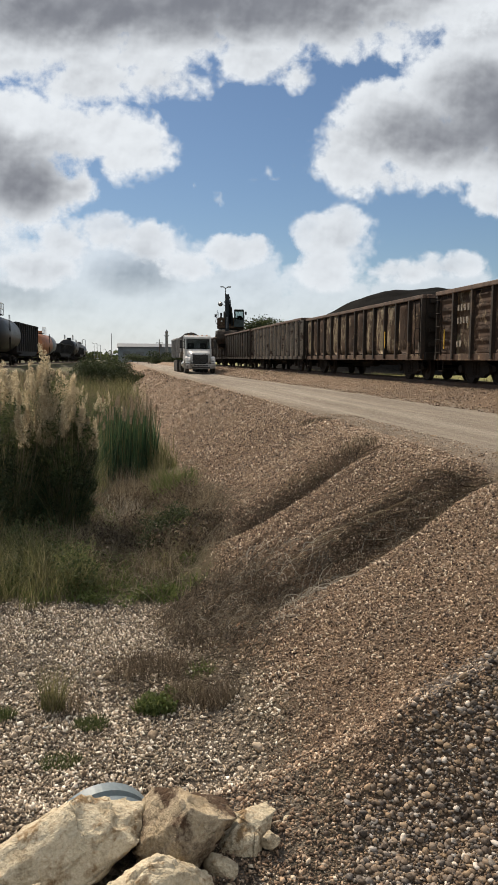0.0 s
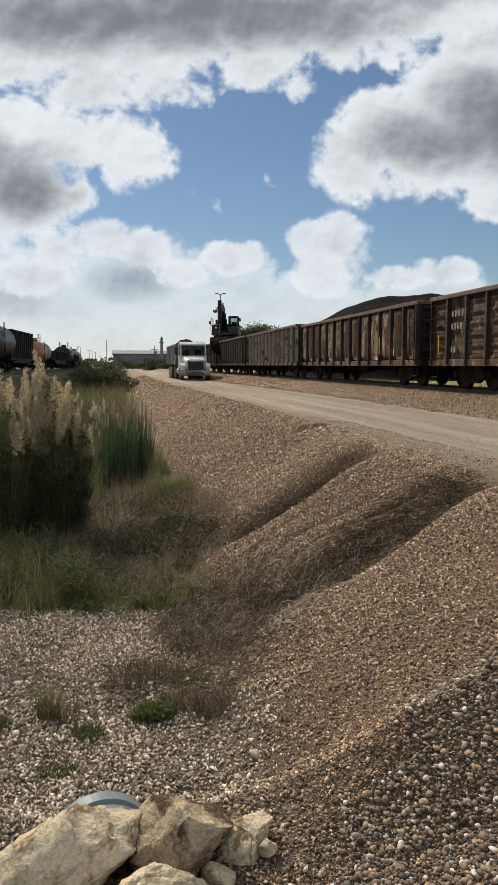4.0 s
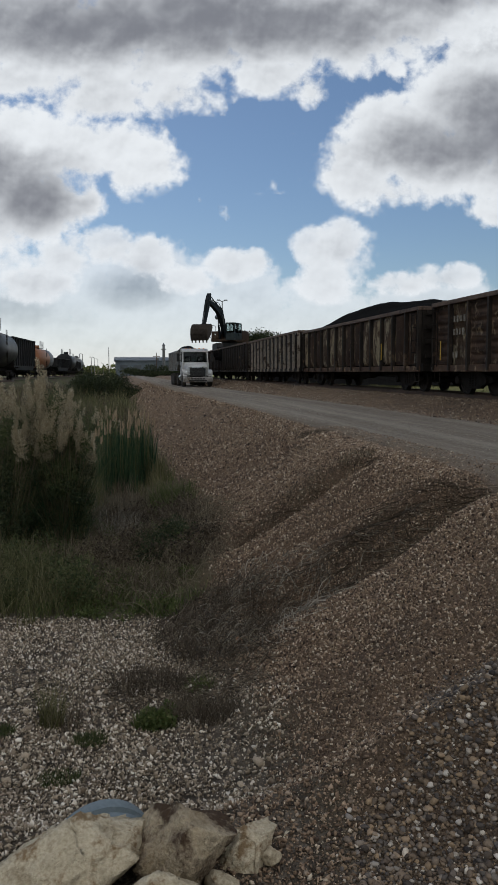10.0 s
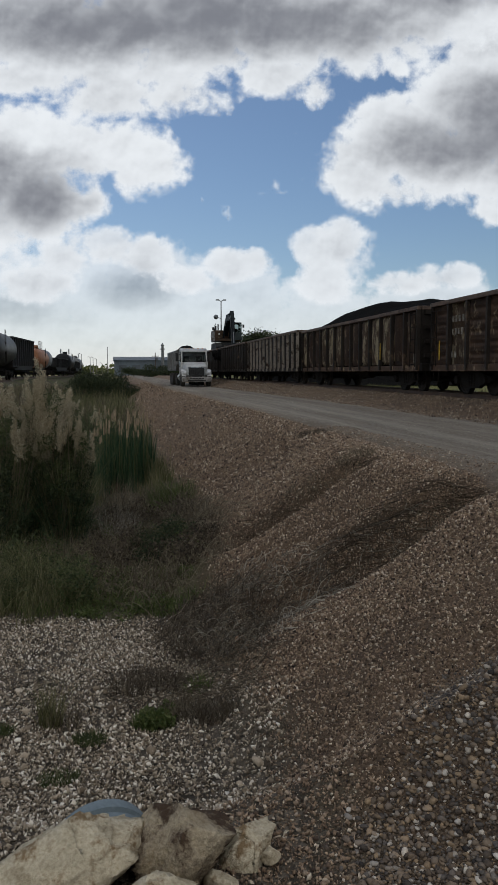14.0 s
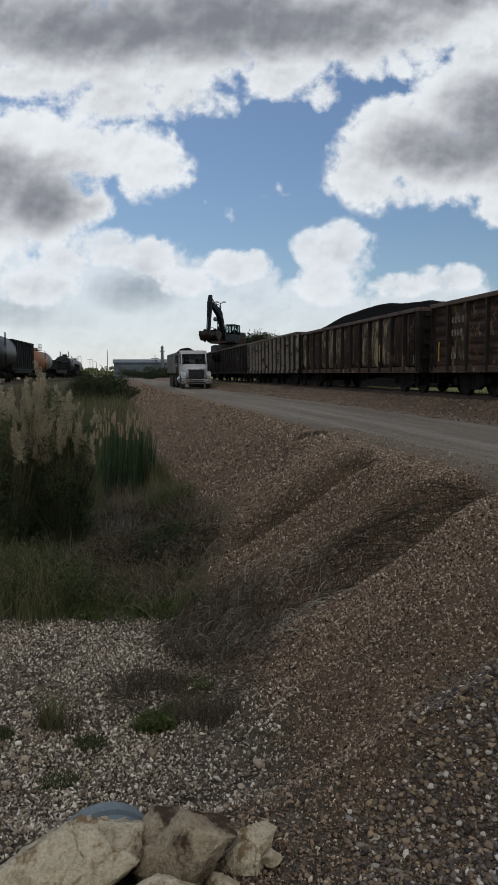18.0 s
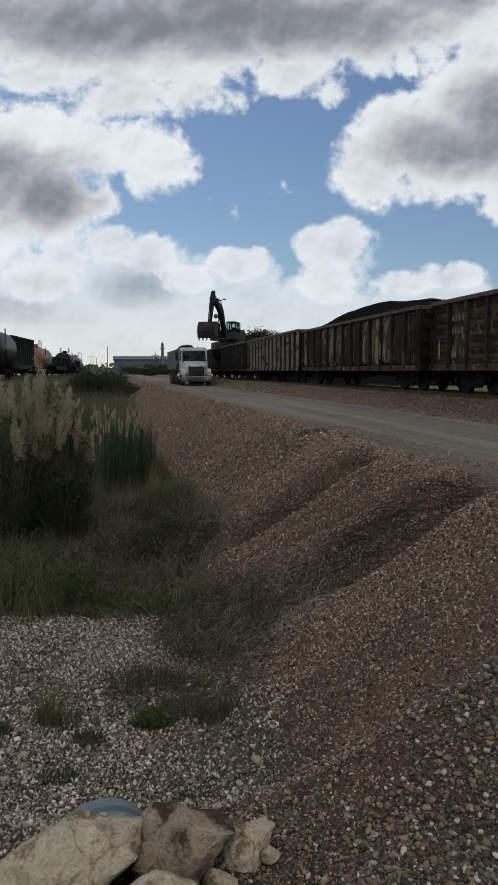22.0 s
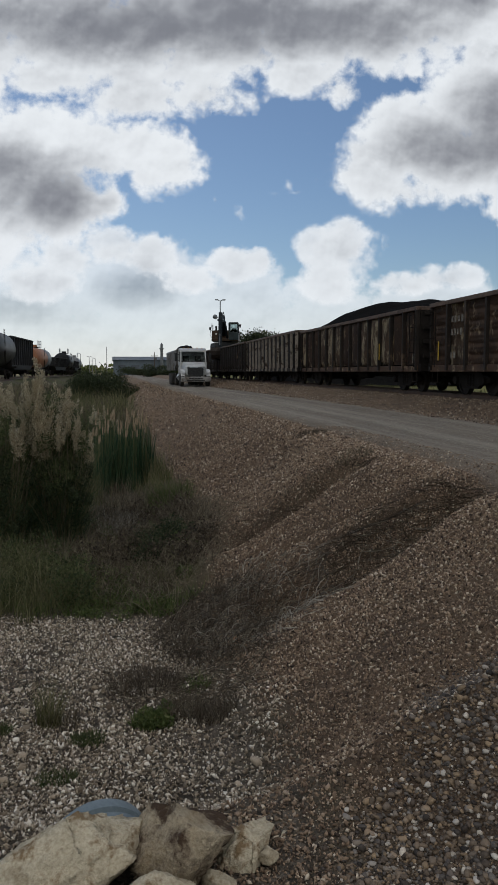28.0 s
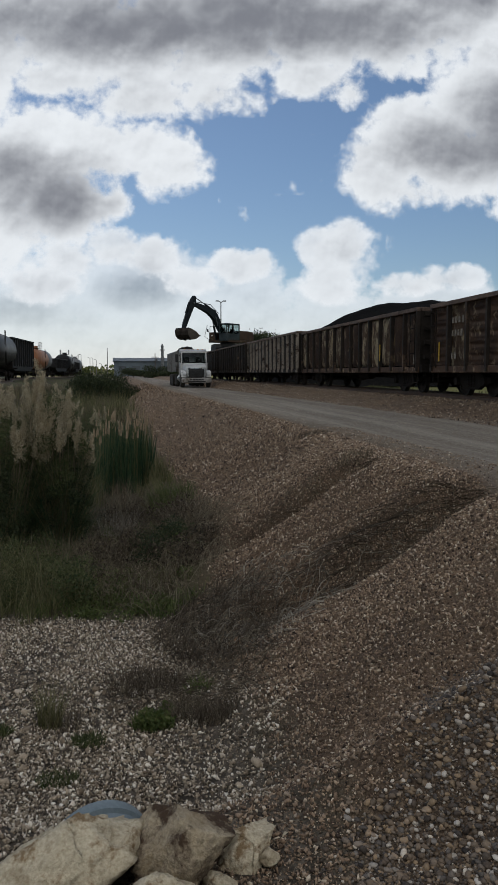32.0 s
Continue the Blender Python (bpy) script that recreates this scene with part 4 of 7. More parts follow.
rail_white = material("pale_grey_handrail_paint", (0.40, 0.40, 0.39), (0.58, 0.58, 0.57), rough=0.6, scale=4, fine=30, bump=0.05)


def tank_mesh(r, half, band=None):
    """A long round tank with dished ends."""
    bm = bmesh.new()
    prof = [(-half - 0.42, 0.02), (-half - 0.38, r * 0.45), (-half - 0.26, r * 0.75), (-half - 0.10, r * 0.94), (-half, r), (half, r), (half + 0.10, r * 0.94), (half + 0.26, r * 0.75), (half + 0.38, r * 0.45), (half + 0.42, 0.02)]
    rings = []
    for y, pr in prof:
        rings.append([bm.verts.new((pr * math.cos(2 * math.pi * i / 40), y, pr * math.sin(2 * math.pi * i / 40))) for i in range(40)])
    for p, q in zip(rings, rings[1:]):
        for i in range(40):
            bm.faces.new((p[i], p[(i + 1) % 40], q[(i + 1) % 40], q[i]))
    return bm


def tank_car(y, mat, half, label, mat2=None, aside=0.0):
    x = float(left_track(y)) + aside
    turn = -math.degrees(math.atan(float(left_track(y + 1) - left_track(y - 1)) / 2))
    car = thing("tank_car", pose(x, y, RAIL_TOP + 0.03, 0, 0, turn), label, "railcar", "cars of the other train")
    tank = part("tank", tank_mesh(1.45, half), mat, car, smooth=True)
    tank.location = (0, 0, 2.55)
    if mat2:
        shell = part("tank_end_band", tank_mesh(1.465, half * 0.28), mat2, car, smooth=True)
        shell.location = (0, half * 0.72 + 0.3, 2.55)
    dome = part("manway", rod((0, 0, 3.95), (0, 0, 4.45), 0.42, None, 20), mat, car)
    plat = part("walkway", box(-0.75, 0.75, -1.6, 1.6, 4.02, 4.07), frame_mat, car)
    for sx in (-0.75, 0.75):
        for sy in (-1.6, -0.8, 0.0, 0.8, 1.6):
            part("handrail_post", rod((sx, sy, 4.05), (sx, sy, 4.95), 0.03, None, 6), rail_white, plat)
        for z in (4.5, 4.95):
            part("handrail", rod((sx, -1.6, z), (sx, 1.6, z), 0.03, None, 6), rail_white, plat)
    part("center_sill", box(-0.3, 0.3, -half - 0.9, half + 0.9, 0.75, 1.05, None, 0.02), frame_mat, car)
    for e in (-1, 1):
        part("end_platform", box(-1.4, 1.4, e * (half + 0.6) - 0.5, e * (half + 0.6) + 0.5, 1.0, 1.12), frame_mat, car)
        part("tank_saddle", box(-1.2, 1.2, e * (half - 0.9) - 0.2, e * (half - 0.9) + 0.2, 1.0, 1.7, None, 0.03), frame_mat, car)
        part("coupler", box(-0.13, 0.13, min(e * (half + 0.9), e * (half + 1.35)), max(e * (half + 0.9), e * (half + 1.35)), 0.65, 0.9), frame_mat, car)
        bogie(car, e * (half - 0.9))
    part("side_ladder", rod((1.42, -0.25, 1.1), (1.42, -0.25, 4.0), 0.025, rod((1.42, 0.25, 1.1), (1.42, 0.25, 4.0), 0.025)), frame_mat, car)
    return car


def hopper_car(y, half, top, label):
    x = float(left_track(y))
    turn = -math.degrees(math.atan(float(left_track(y + 1) - left_track(y - 1)) / 2))
    car = thing("hopper_car", pose(x, y, RAIL_TOP + 0.03, 0, 0, turn), label, "railcar", "cars of the other train")
    part("body", prism([(-half, 1.5), (-half, top), (half, top), (half, 1.5), (half - 2.0, 0.9), (-half + 2.0, 0.9)], -1.45, 1.45), hopper_black, car)
    for s in (-1, 1):
        for i in range(11):
            yy = -half + 0.3 + (2 * half - 0.6) * i / 10
            part("side_rib", box(s * 1.52 - 0.07, s * 1.52 + 0.07, yy - 0.06, yy + 0.06, 1.4, top - 0.08), hopper_black, car)
        part("top_chord", box(s * 1.5 - 0.1, s * 1.5 + 0.1, -half, half, top - 0.1, top + 0.03), hopper_black, car)
    part("center_sill", box(-0.3, 0.3, -half - 0.5, half + 0.5, 0.7, 1.0), frame_mat, car)
    for e in (-1, 1):
        part("coupler", box(-0.13, 0.13, min(e * (half + 0.4), e * (half + 0.9)), max(e * (half + 0.4), e * (half + 0.9)), 0.65, 0.9), frame_mat, car)
        bogie(car, e * (half - 1.3))
    return car


tank_car(63.2, tank_black, 6.6, "glossy black tank car with a handrailed top walkway", aside=2.9)
hopper_car(95.0, 7.4, 4.55, "soot-black ribbed hopper car")
tank_car(113.0, tank_orange, 6.6, "faded orange and grey tank car with white handrails", tank_grey)
hopper_car(131.0, 7.8, 2.9, "low black gondola car beyond the orange tank")
tank_car(149.5, tank_black, 6.6, "black tank car far along the other train")
hopper_car(167.5, 7.4, 2.8, "low black car at the end of the other train")
tank_car(186.0, tank_grey, 6.6, "grey tank car far along the other train")
far_track = thing("railway_track", pose(0, 0, 0), "brown steel rails of the other track", "railway track", kind="structure")
for s in (-1, 1):
    r = part("rail", rail_line([(float(left_track(y)), y) for y in range(30, 260, 5)], s), rail_mat, far_track)
    r.location.z = 0.03
    r = part("siding_rail", rail_line([(-10.0, 30), (-10.0, 72)], s), rail_mat, far_track)
    r.location.z = 0.03

# ---- far buildings, poles and heaps ----
shed_blue = material("blue_grey_sheet_metal_cladding", (0.085, 0.10, 0.115), (0.15, 0.175, 0.19), rough=0.55, scale=0.3, fine=3, bump=0.1)
shed_roof = material("pale_sheet_metal_roof", (0.07, 0.078, 0.085), (0.12, 0.13, 0.14), rough=0.5, scale=0.3, fine=3, bump=0.1)
pole_mat = material("dull_grey_lamp_pole", (0.10, 0.10, 0.10), (0.24, 0.24, 0.24), rough=0.55, scale=2, fine=20, bump=0.05, metal=0.4)
wood_pole = material("weathered_pole_timber", (0.05, 0.04, 0.03), (0.14, 0.11, 0.09), rough=0.9, scale=2, fine=20, stretch=(4, 4, 0.5))


def far_point(px, depth):
    """Where a bearing given on the viewer's ruler (211 straight along the track, 1358 to the radian) meets a depth along the track."""
    return (px - 211) / 1358.0 * depth / (1 - (px - 211) / 1358.0 * math.tan(radians(AXIS_TURN)))


AXIS_TURN = 9.57
shed_x0, shed_x1 = far_point(207, 265), far_point(300, 265)
shed = thing("warehouse", pose(shed_x0, 265, 0), "long blue-grey sheet-metal warehouse behind shrubs", "warehouse")
wide = shed_x1 - shed_x0
part("wall", prism([(0, -0.5), (0, 5.0), (30, 5.0), (30, -0.5)], 0, wide), shed_blue, shed)
part("roof", prism([(-0.6, 5.0), (15, 6.4), (30.6, 5.0)], -0.4, wide + 0.4), shed_roof, shed)
for i in range(4):
    part("roller_door", box(1.5 + wide * i / 4, 1.5 + wide * i / 4 + 2.6, -0.06, 0.05, -0.3, 3.4), shed_roof, shed)
for i in range(14):
    part("cladding_rib", box(wide * i / 14 + 0.4, wide * i / 14 + 0.5, -0.05, 0.02, 0, 5.0), shed_blue, shed)
tower = thing("vent_tower", pose(far_point(290, 262), 262, 0), "slim dark tower with a capped top", "tower")
part("shaft", rod((0, 0, -0.3), (0, 0, 8.6), 0.62, None, 16, 0.45), pole_mat, tower)
part("gallery", rod((0, 0, 8.6), (0, 0, 8.9), 0.85, None, 16), pole_mat, tower)
part("lantern", rod((0, 0, 8.9), (0, 0, 9.9), 0.42, None, 12), pole_mat, tower)
part("cap", rod((0, 0, 9.9), (0, 0, 10.8), 0.62, None, 12, 0.05), pole_mat, tower)


def lamp_pole(x, y, h, label, twin=False, ball=False):
    p = thing("street_lamp", pose(x, y, float(height(x, y)) - 0.1), label, "lamp post", "far lamp posts")
    part("pole", rod((0, 0, 0), (0, 0, h), 0.10, None, 10, 0.06), pole_mat, p)
    for s in ((-1, 1) if twin else (-1,)):
        part("arm", rod((0, 0, h - 0.1), (s * 0.34, 0, h + 0.10), 0.045, None, 8), pole_mat, p)
        part("lamp_head", box(s * 0.46 - 0.2, s * 0.46 + 0.2, -0.12, 0.12, h + 0.02, h + 0.16, None, 0.04), pole_mat, p)
    if ball:
        part("side_arm", rod((0, 0, h - 2.2), (-0.55, 0, h - 2.05), 0.04, None, 8), pole_mat, p)
        part("siren_horn", rod((-0.62, -0.25, h - 2.0), (-0.62, 0.25, h - 2.0), 0.12, None, 14, 0.30), pole_mat, p)
    return p


lamp_pole(far_point(390.5, 96), 96, 9.75, "tall thin lamp post with twin heads behind the train", True, True)
for px in (166, 171, 177, 186):
    lamp_pole(far_point(px, 230), 230, 5.2 + 0.4 * math.sin(px), "far curved street lamp")
lamp_pole(far_point(151, 215), 215, 6.0, "far curved street lamp")
mast = thing("radio_mast", pose(far_point(196, 210), 210, -0.3), "slim bare grey steel mast", "mast")
part("mast_pole", rod((0, 0, 0), (0, 0, 8.0), 0.12, None, 8, 0.07), pole_mat, mast)
pole = thing("utility_pole", pose(far_point(277.5, 255), 255, -0.2), "timber utility pole with a crossarm", "utility pole")
part("pole", rod((0, 0, 0), (0, 0, 7.6), 0.16, None, 8, 0.11), wood_pole, pole)
part("crossarm", box(-1.2, 1.2, -0.08, 0.08, 6.3, 6.5), wood_pole, pole)
part("transformer", rod((0.5, 0, 5.0), (0.5, 0, 6.0), 0.3, None, 12), pole_mat, pole)

stock = part("stockpile", heap_mesh("stockpile", 22.0, 18.0, 10.3, 21.0, 0.42, 90), load_mat, None, smooth=True)
stock.location = (39.4, 96.0, -0.35)
tagged(stock, "broad dark stockpile of soil behind the train", "stockpile")


# ---- culvert and rocks ----
limestone = material("buff_limestone_rock", (0.29, 0.225, 0.14), (0.78, 0.68, 0.50), rough=0.9, scale=7, fine=60, bump=1.0, spots=(0.24, 0.16, 0.085), spot_scale=7.0, spot_cut=0.555, depth=0.03)
broken_stone = material("brown_stained_limestone", (0.26, 0.19, 0.11), (0.66, 0.55, 0.39), rough=0.9, scale=6, fine=60, bump=1.0, spots=(0.075, 0.045, 0.026), spot_scale=3.0, spot_cut=0.485, depth=0.04)
pipe_mat = material("grey_blue_plastic_pipe", (0.10, 0.13, 0.145), (0.20, 0.235, 0.25), rough=0.5, scale=3, fine=40, bump=0.05)


def rock_mesh(size, seed, cells=5):
    """A broken block: a rounded cube cut by a few random planes and roughened."""
    rnd = random.Random(seed)
    bm = bmesh.new()
    bmesh.ops.create_icosphere(bm, subdivisions=cells, radius=1.0)
    cuts = []
    for _ in range(22):
        d = Vector((rnd.uniform(-1, 1), rnd.uniform(-1, 1), rnd.uniform(-1, 1))).normalized()
        cuts.append((d, rnd.uniform(0.50, 0.74)))
    for v in bm.verts:
        p = v.co.copy()
        for d, off in cuts:
            over = p.dot(d) - off
            if over > 0:
                p -= d * over * 0.985
        q = v.co * 2.2 + Vector((seed * 3.1, 0, 0))
        pit = noise.noise(q * 4.5 + Vector((0, 7.0, 0)))
        p += v.co * (0.075 * noise.fractal(q, 1.0, 2.0, 5) + 0.07 * abs(noise.fractal(q * 3.0, 0.8, 2.1, 5)) - 0.12 * max(0.0, pit - 0.20))
        v.co = Vector((p.x * size[0], p.y * size[1], p.z * size[2]))
    return bm


def rock(x, y, z, size, seed, turn, tilt=(0, 0), label="buff limestone block beside the culvert mouth"):
    r = part("rock", rock_mesh(size, seed, cells=5 if size[0] > 0.15 else 3), broken_stone if "dark" in label else limestone, None, smooth=True)
    r.matrix_world = pose(x, y, z, tilt[0], tilt[1], turn)
    return tagged(r, label, "rock", "rocks round the culvert")


rock(-0.31, 3.10, -0.99, (0.66, 0.32, 0.25), 3, 14, (0, -15), "long buff limestone block beside the culvert mouth")
rock(0.225, 3.16, -0.96, (0.26, 0.26, 0.31), 8, -30, (10, 8), "craggy buff limestone block with a dark broken face")
rock(0.53, 3.20, -1.03, (0.20, 0.17, 0.135), 14, 25, (0, -22), "stained buff limestone stone half buried in the berm")
for i, (x, y, z, r) in enumerate(((0.36, 3.02, -1.12, 0.06), (0.47, 3.00, -1.10, 0.045), (0.43, 2.90, -1.10, 0.055), (0.56, 2.98, -1.10, 0.04), (0.33, 2.84, -1.06, 0.05), (-0.62, 2.85, -1.04, 0.07), (0.74, 3.30, -1.06, 0.045))):
    rock(x, y, z, (r * 1.3, r, r), 60 + i, 40 * i, (0, 0), "fist-sized pale limestone stone")
rock(0.10, 2.78, -0.95, (0.24, 0.16, 0.16), 21, 10, (0, 12), "smaller buff limestone stone below the blocks")
rock(0.00, 2.62, -0.90, (0.20, 0.14, 0.14), 27, -15, (0, 0), "smaller buff limestone stone below the blocks")
rock(-0.38, 2.72, -0.93, (0.17, 0.13, 0.13), 33, 40, (0, 0), "small buff limestone stone below the blocks")
rock(0.40, 3.02, -1.06, (0.08, 0.08, 0.08), 39, 0, (0, 0), "fist-sized pale limestone stone")
rock(0.63, 3.12, -1.02, (0.055, 0.05, 0.05), 41, 0, (0, 0), "fist-sized pale limestone stone")
rock(0.27, 2.64, -0.95, (0.10, 0.09, 0.08), 45, 30, (0, 0), "fist-sized buff limestone stone")


def pipe_mesh():
    """A corrugated plastic pipe along y, with a double-rimmed bell at its mouth."""
    bm = bmesh.new()
    n = 48
    prof = []
    for i in range(60):
        y = -0.05 * i
        prof.append((y, 0.235 + (0.022 if i % 2 else 0.0)))
    out = [(0.02, 0.225), (0.02, 0.268), (-0.05, 0.268), (-0.06, 0.245), (-0.10, 0.245), (-0.10, 0.268), (-0.16, 0.262)] + [(y - 0.18, r) for y, r in prof]
    inn = [(y, 0.222) for y in (-3.1, -1.5, -0.4, 0.02)]
    rings = []
    for y, r in out + inn:
        rings.append([bm.verts.new((r * math.cos(2 * math.pi * i / n), y, r * math.sin(2 * math.pi * i / n))) for i in range(n)])
    for p, q in zip(rings, rings[1:]):
        for i in range(n):
            bm.faces.new((p[i], p[(i + 1) % n], q[(i + 1) % n], q[i]))
    return bm


pipe = part("culvert_pipe", pipe_mesh(), pipe_mat, None, smooth=False)
pipe.matrix_world = pose(-0.125, 3.74, -1.312, 3, 0, 14)
tagged(pipe, "grey-blue corrugated plastic culvert pipe under the rocks", "culvert pipe")
clay = part("clay_lump", rock_mesh((0.10, 0.07, 0.07), 51, cells=4), material("orange_brown_clay", (0.24, 0.13, 0.07), (0.42, 0.25, 0.15), rough=0.9, scale=9, fine=60, bump=0.4), None, smooth=True)
clay.matrix_world = pose(1.08, 6.7, -1.335, 12, -20, 30)
tagged(clay, "orange-brown broken clay block among dead vines", "clay block")


# ---- plants ----
def ground_z(x, y):
    return height(x, y)


def blade_arrays(pos, h, w, head, lean, curl, rng, segs=3):
    """Bent, tapering blades: places, heights, widths, headings (radians), lean and curl (share of height)."""
    n = len(pos)
    levels = np.linspace(0, 1, segs + 1)
    dirs = np.stack([np.cos(head), np.sin(head), 0 * head], -1)
    side_a = rng.uniform(0, 2 * np.pi, n)
    side = np.stack([np.cos(side_a), np.sin(side_a), 0 * side_a], -1)
    verts = np.zeros((n, (segs + 1) * 2, 3))
    for j, t in enumerate(levels):
        mid = pos + dirs * (h * (lean * t + curl * t ** 2.4))[:, None]
        mid[:, 2] += h * t * (1 - 0.35 * curl * t)
        half = (w * (1 - t) ** 0.7 * 0.5 + w * 0.03)[:, None] * side
        verts[:, 2 * j], verts[:, 2 * j + 1] = mid - half, mid + half
    base = (np.arange(n) * (segs + 1) * 2)[:, None, None]
    q = np.array([[2 * j, 2 * j + 1, 2 * j + 3, 2 * j + 2] for j in range(segs)])[None]
    return verts.reshape(-1, 3), (base + q).reshape(-1, 4)


def scatter(rng, n, x0, x1, y0, y1, round_off=True, gather=0):
    a = rng.uniform(-1, 1, (int(n * 1.7) + 8, 2))
    if round_off:
        a = a[(a ** 2).sum(1) < 1]
    a = a[:n]
    x, y = (x0 + x1) / 2 + a[:, 0] * (x1 - x0) / 2, (y0 + y1) / 2 + a[:, 1] * (y1 - y0) / 2
    if gather:
        k = rng.integers(0, max(1, n // gather), n)
        x, y = x[k] + rng.normal(0, 0.030 * (x1 - x0) + 0.02, n), y[k] + rng.normal(0, 0.030 * (y1 - y0) + 0.02, n)
    return np.stack([x, y, ground_z(x, y) - 0.02], -1)


green_blade = per_piece("green_reed_blades", [(0.020, 0.046, 0.022), (0.034, 0.074, 0.034), (0.055, 0.100, 0.044), (0.11, 0.125, 0.058)], rough=0.65, bump=0, leaf=0.4)
olive_blade = per_piece("olive_grass_blades", [(0.0562, 0.06, 0.025), (0.106, 0.106, 0.0425), (0.175, 0.163, 0.0725), (0.288, 0.25, 0.138)], rough=0.75, bump=0, leaf=0.4)
dry_blade = per_piece("dry_brown_grass_blades", [(0.0595, 0.0442, 0.0298), (0.119, 0.0918, 0.0595), (0.187, 0.149, 0.0978), (0.272, 0.23, 0.162)], rough=0.85, bump=0, leaf=0.4)
straw_blade = per_piece("grey_straw_stalks", [(0.10, 0.085, 0.065), (0.20, 0.175, 0.14), (0.34, 0.30, 0.24), (0.46, 0.41, 0.33)], rough=0.85, bump=0, leaf=0.4)
weed_leaf = per_piece("fresh_green_weed_leaves", [(0.040, 0.060, 0.016), (0.075, 0.105, 0.028), (0.115, 0.14, 0.042), (0.17, 0.17, 0.07)], rough=0.6, bump=0, leaf=0.4)
plume_mat = per_piece("pale_tan_seed_plumes", [(0.24, 0.185, 0.11), (0.40, 0.325, 0.21), (0.56, 0.475, 0.33), (0.74, 0.66, 0.50)], rough=0.95, bump=0, leaf=0.6)
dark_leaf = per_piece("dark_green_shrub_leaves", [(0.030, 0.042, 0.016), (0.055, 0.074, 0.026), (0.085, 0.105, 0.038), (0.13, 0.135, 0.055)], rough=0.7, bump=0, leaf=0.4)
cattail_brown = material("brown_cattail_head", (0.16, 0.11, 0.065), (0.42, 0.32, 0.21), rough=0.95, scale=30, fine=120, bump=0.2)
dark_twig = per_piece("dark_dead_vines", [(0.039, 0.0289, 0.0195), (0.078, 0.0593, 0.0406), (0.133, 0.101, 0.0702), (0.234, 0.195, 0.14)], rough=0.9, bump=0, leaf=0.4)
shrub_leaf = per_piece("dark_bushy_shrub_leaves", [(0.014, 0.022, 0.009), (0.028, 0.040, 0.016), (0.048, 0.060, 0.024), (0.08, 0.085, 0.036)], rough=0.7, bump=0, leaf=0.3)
twig_mat = material("grey_brown_twigs", (0.06, 0.045, 0.032), (0.16, 0.125, 0.09), rough=0.9, scale=9, fine=60, bump=0.2)


def tuft(name, seed, n, x0, x1, y0, y1, h, w, mat, label, category, lean=0.25, curl=0.35, parent=None, kind="", group="", wind=0.5, segs=3):
    """A stand of blades over an oval patch, as one object."""
    rng = np.random.default_rng(seed)
    pos = scatter(rng, n, x0, x1, y0, y1, gather=55 if n > 800 else 0)
    n = len(pos)
    hh = h * rng.uniform(0.45, 1.1, n)
    head = rng.uniform(0, 2 * np.pi, n)
    v, f = blade_arrays(pos, hh, w * rng.uniform(0.6, 1.3, n), head, lean * rng.uniform(-0.2, 1, n), curl * rng.uniform(0, 1, n), rng, segs)
    ob = link_mesh(name, raw_mesh(name, v, f), mat, parent)
    if label:
        tagged(ob, label, category, group, kind)
    return ob


def plume_mesh(seed, length=0.42):
    """An upright, lumpy seed plume: fluffy side heads along a stem, each a puff of short fibres, smaller towards the tip."""
    rng = np.random.default_rng(seed)
    pos, away, size = [], [], []
    heads = 13
    for i in range(heads):
        t = (i + 0.5) / heads
        wide = length * (0.11 * (1 - t) ** 0.8 + 0.015)
        a = i * 2.4 + rng.uniform(-0.4, 0.4)
        c = np.array([0.10 * length * t ** 2 + wide * math.cos(a), wide * math.sin(a), t * length])
        n = 46
        d = rng.normal(0, 1, (n, 3))
        d /= np.linalg.norm(d, axis=1)[:, None]
        r = (0.022 + 0.22 * wide) * rng.uniform(0.2, 1.0, n) ** 0.5
        pos.append(c + d * r[:, None] * np.array([1, 1, 1.5]))
        away.append(np.arctan2(d[:, 1], d[:, 0]))
        size.append(rng.uniform(0.008, 0.020, n))
    pos, away, size = np.concatenate(pos), np.concatenate(away), np.concatenate(size)
    n = len(pos)
    v, f = blade_arrays(pos, size, rng.uniform(0.006, 0.014, n), away, rng.uniform(0.1, 0.9, n), rng.uniform(0, 0.5, n), rng, 1)
    me = raw_mesh("plume", v, f)
    me.materials.append(plume_mat)
    return me


def leaf_cloud(rng, n, centre, radii, leaf):
    """Leaves as small tilted quads through a lumpy crown, thicker towards its shell."""
    d = rng.normal(0, 1, (n, 3))
    d /= np.linalg.norm(d, axis=1)[:, None]
    lump = 1 + 0.28 * np.sin(3.1 * d[:, 0] + 2 * d[:, 2] + radii[0]) * np.sin(4.3 * d[:, 1] + radii[1]) + rng.normal(0, 0.10, n)
    r = rng.uniform(0.25, 1, n) ** 0.45 * lump
    pos = centre + d * r[:, None] * radii
    a, b = rng.normal(0, 1, (n, 3)), rng.normal(0, 1, (n, 3))
    a /= np.linalg.norm(a, axis=1)[:, None]
    b = np.cross(a, b)
    b /= np.linalg.norm(b, axis=1)[:, None]
    s = (leaf * rng.uniform(0.5, 1.4, n))[:, None]
    v = np.stack([pos - a * s, pos + b * s * 0.5, pos + a * s, pos - b * s * 0.5], 1).reshape(-1, 3)
    return v, np.arange(n * 4).reshape(n, 4)


plumes = [plume_mesh(100 + i, 0.20 + 0.05 * i) for i in range(5)]


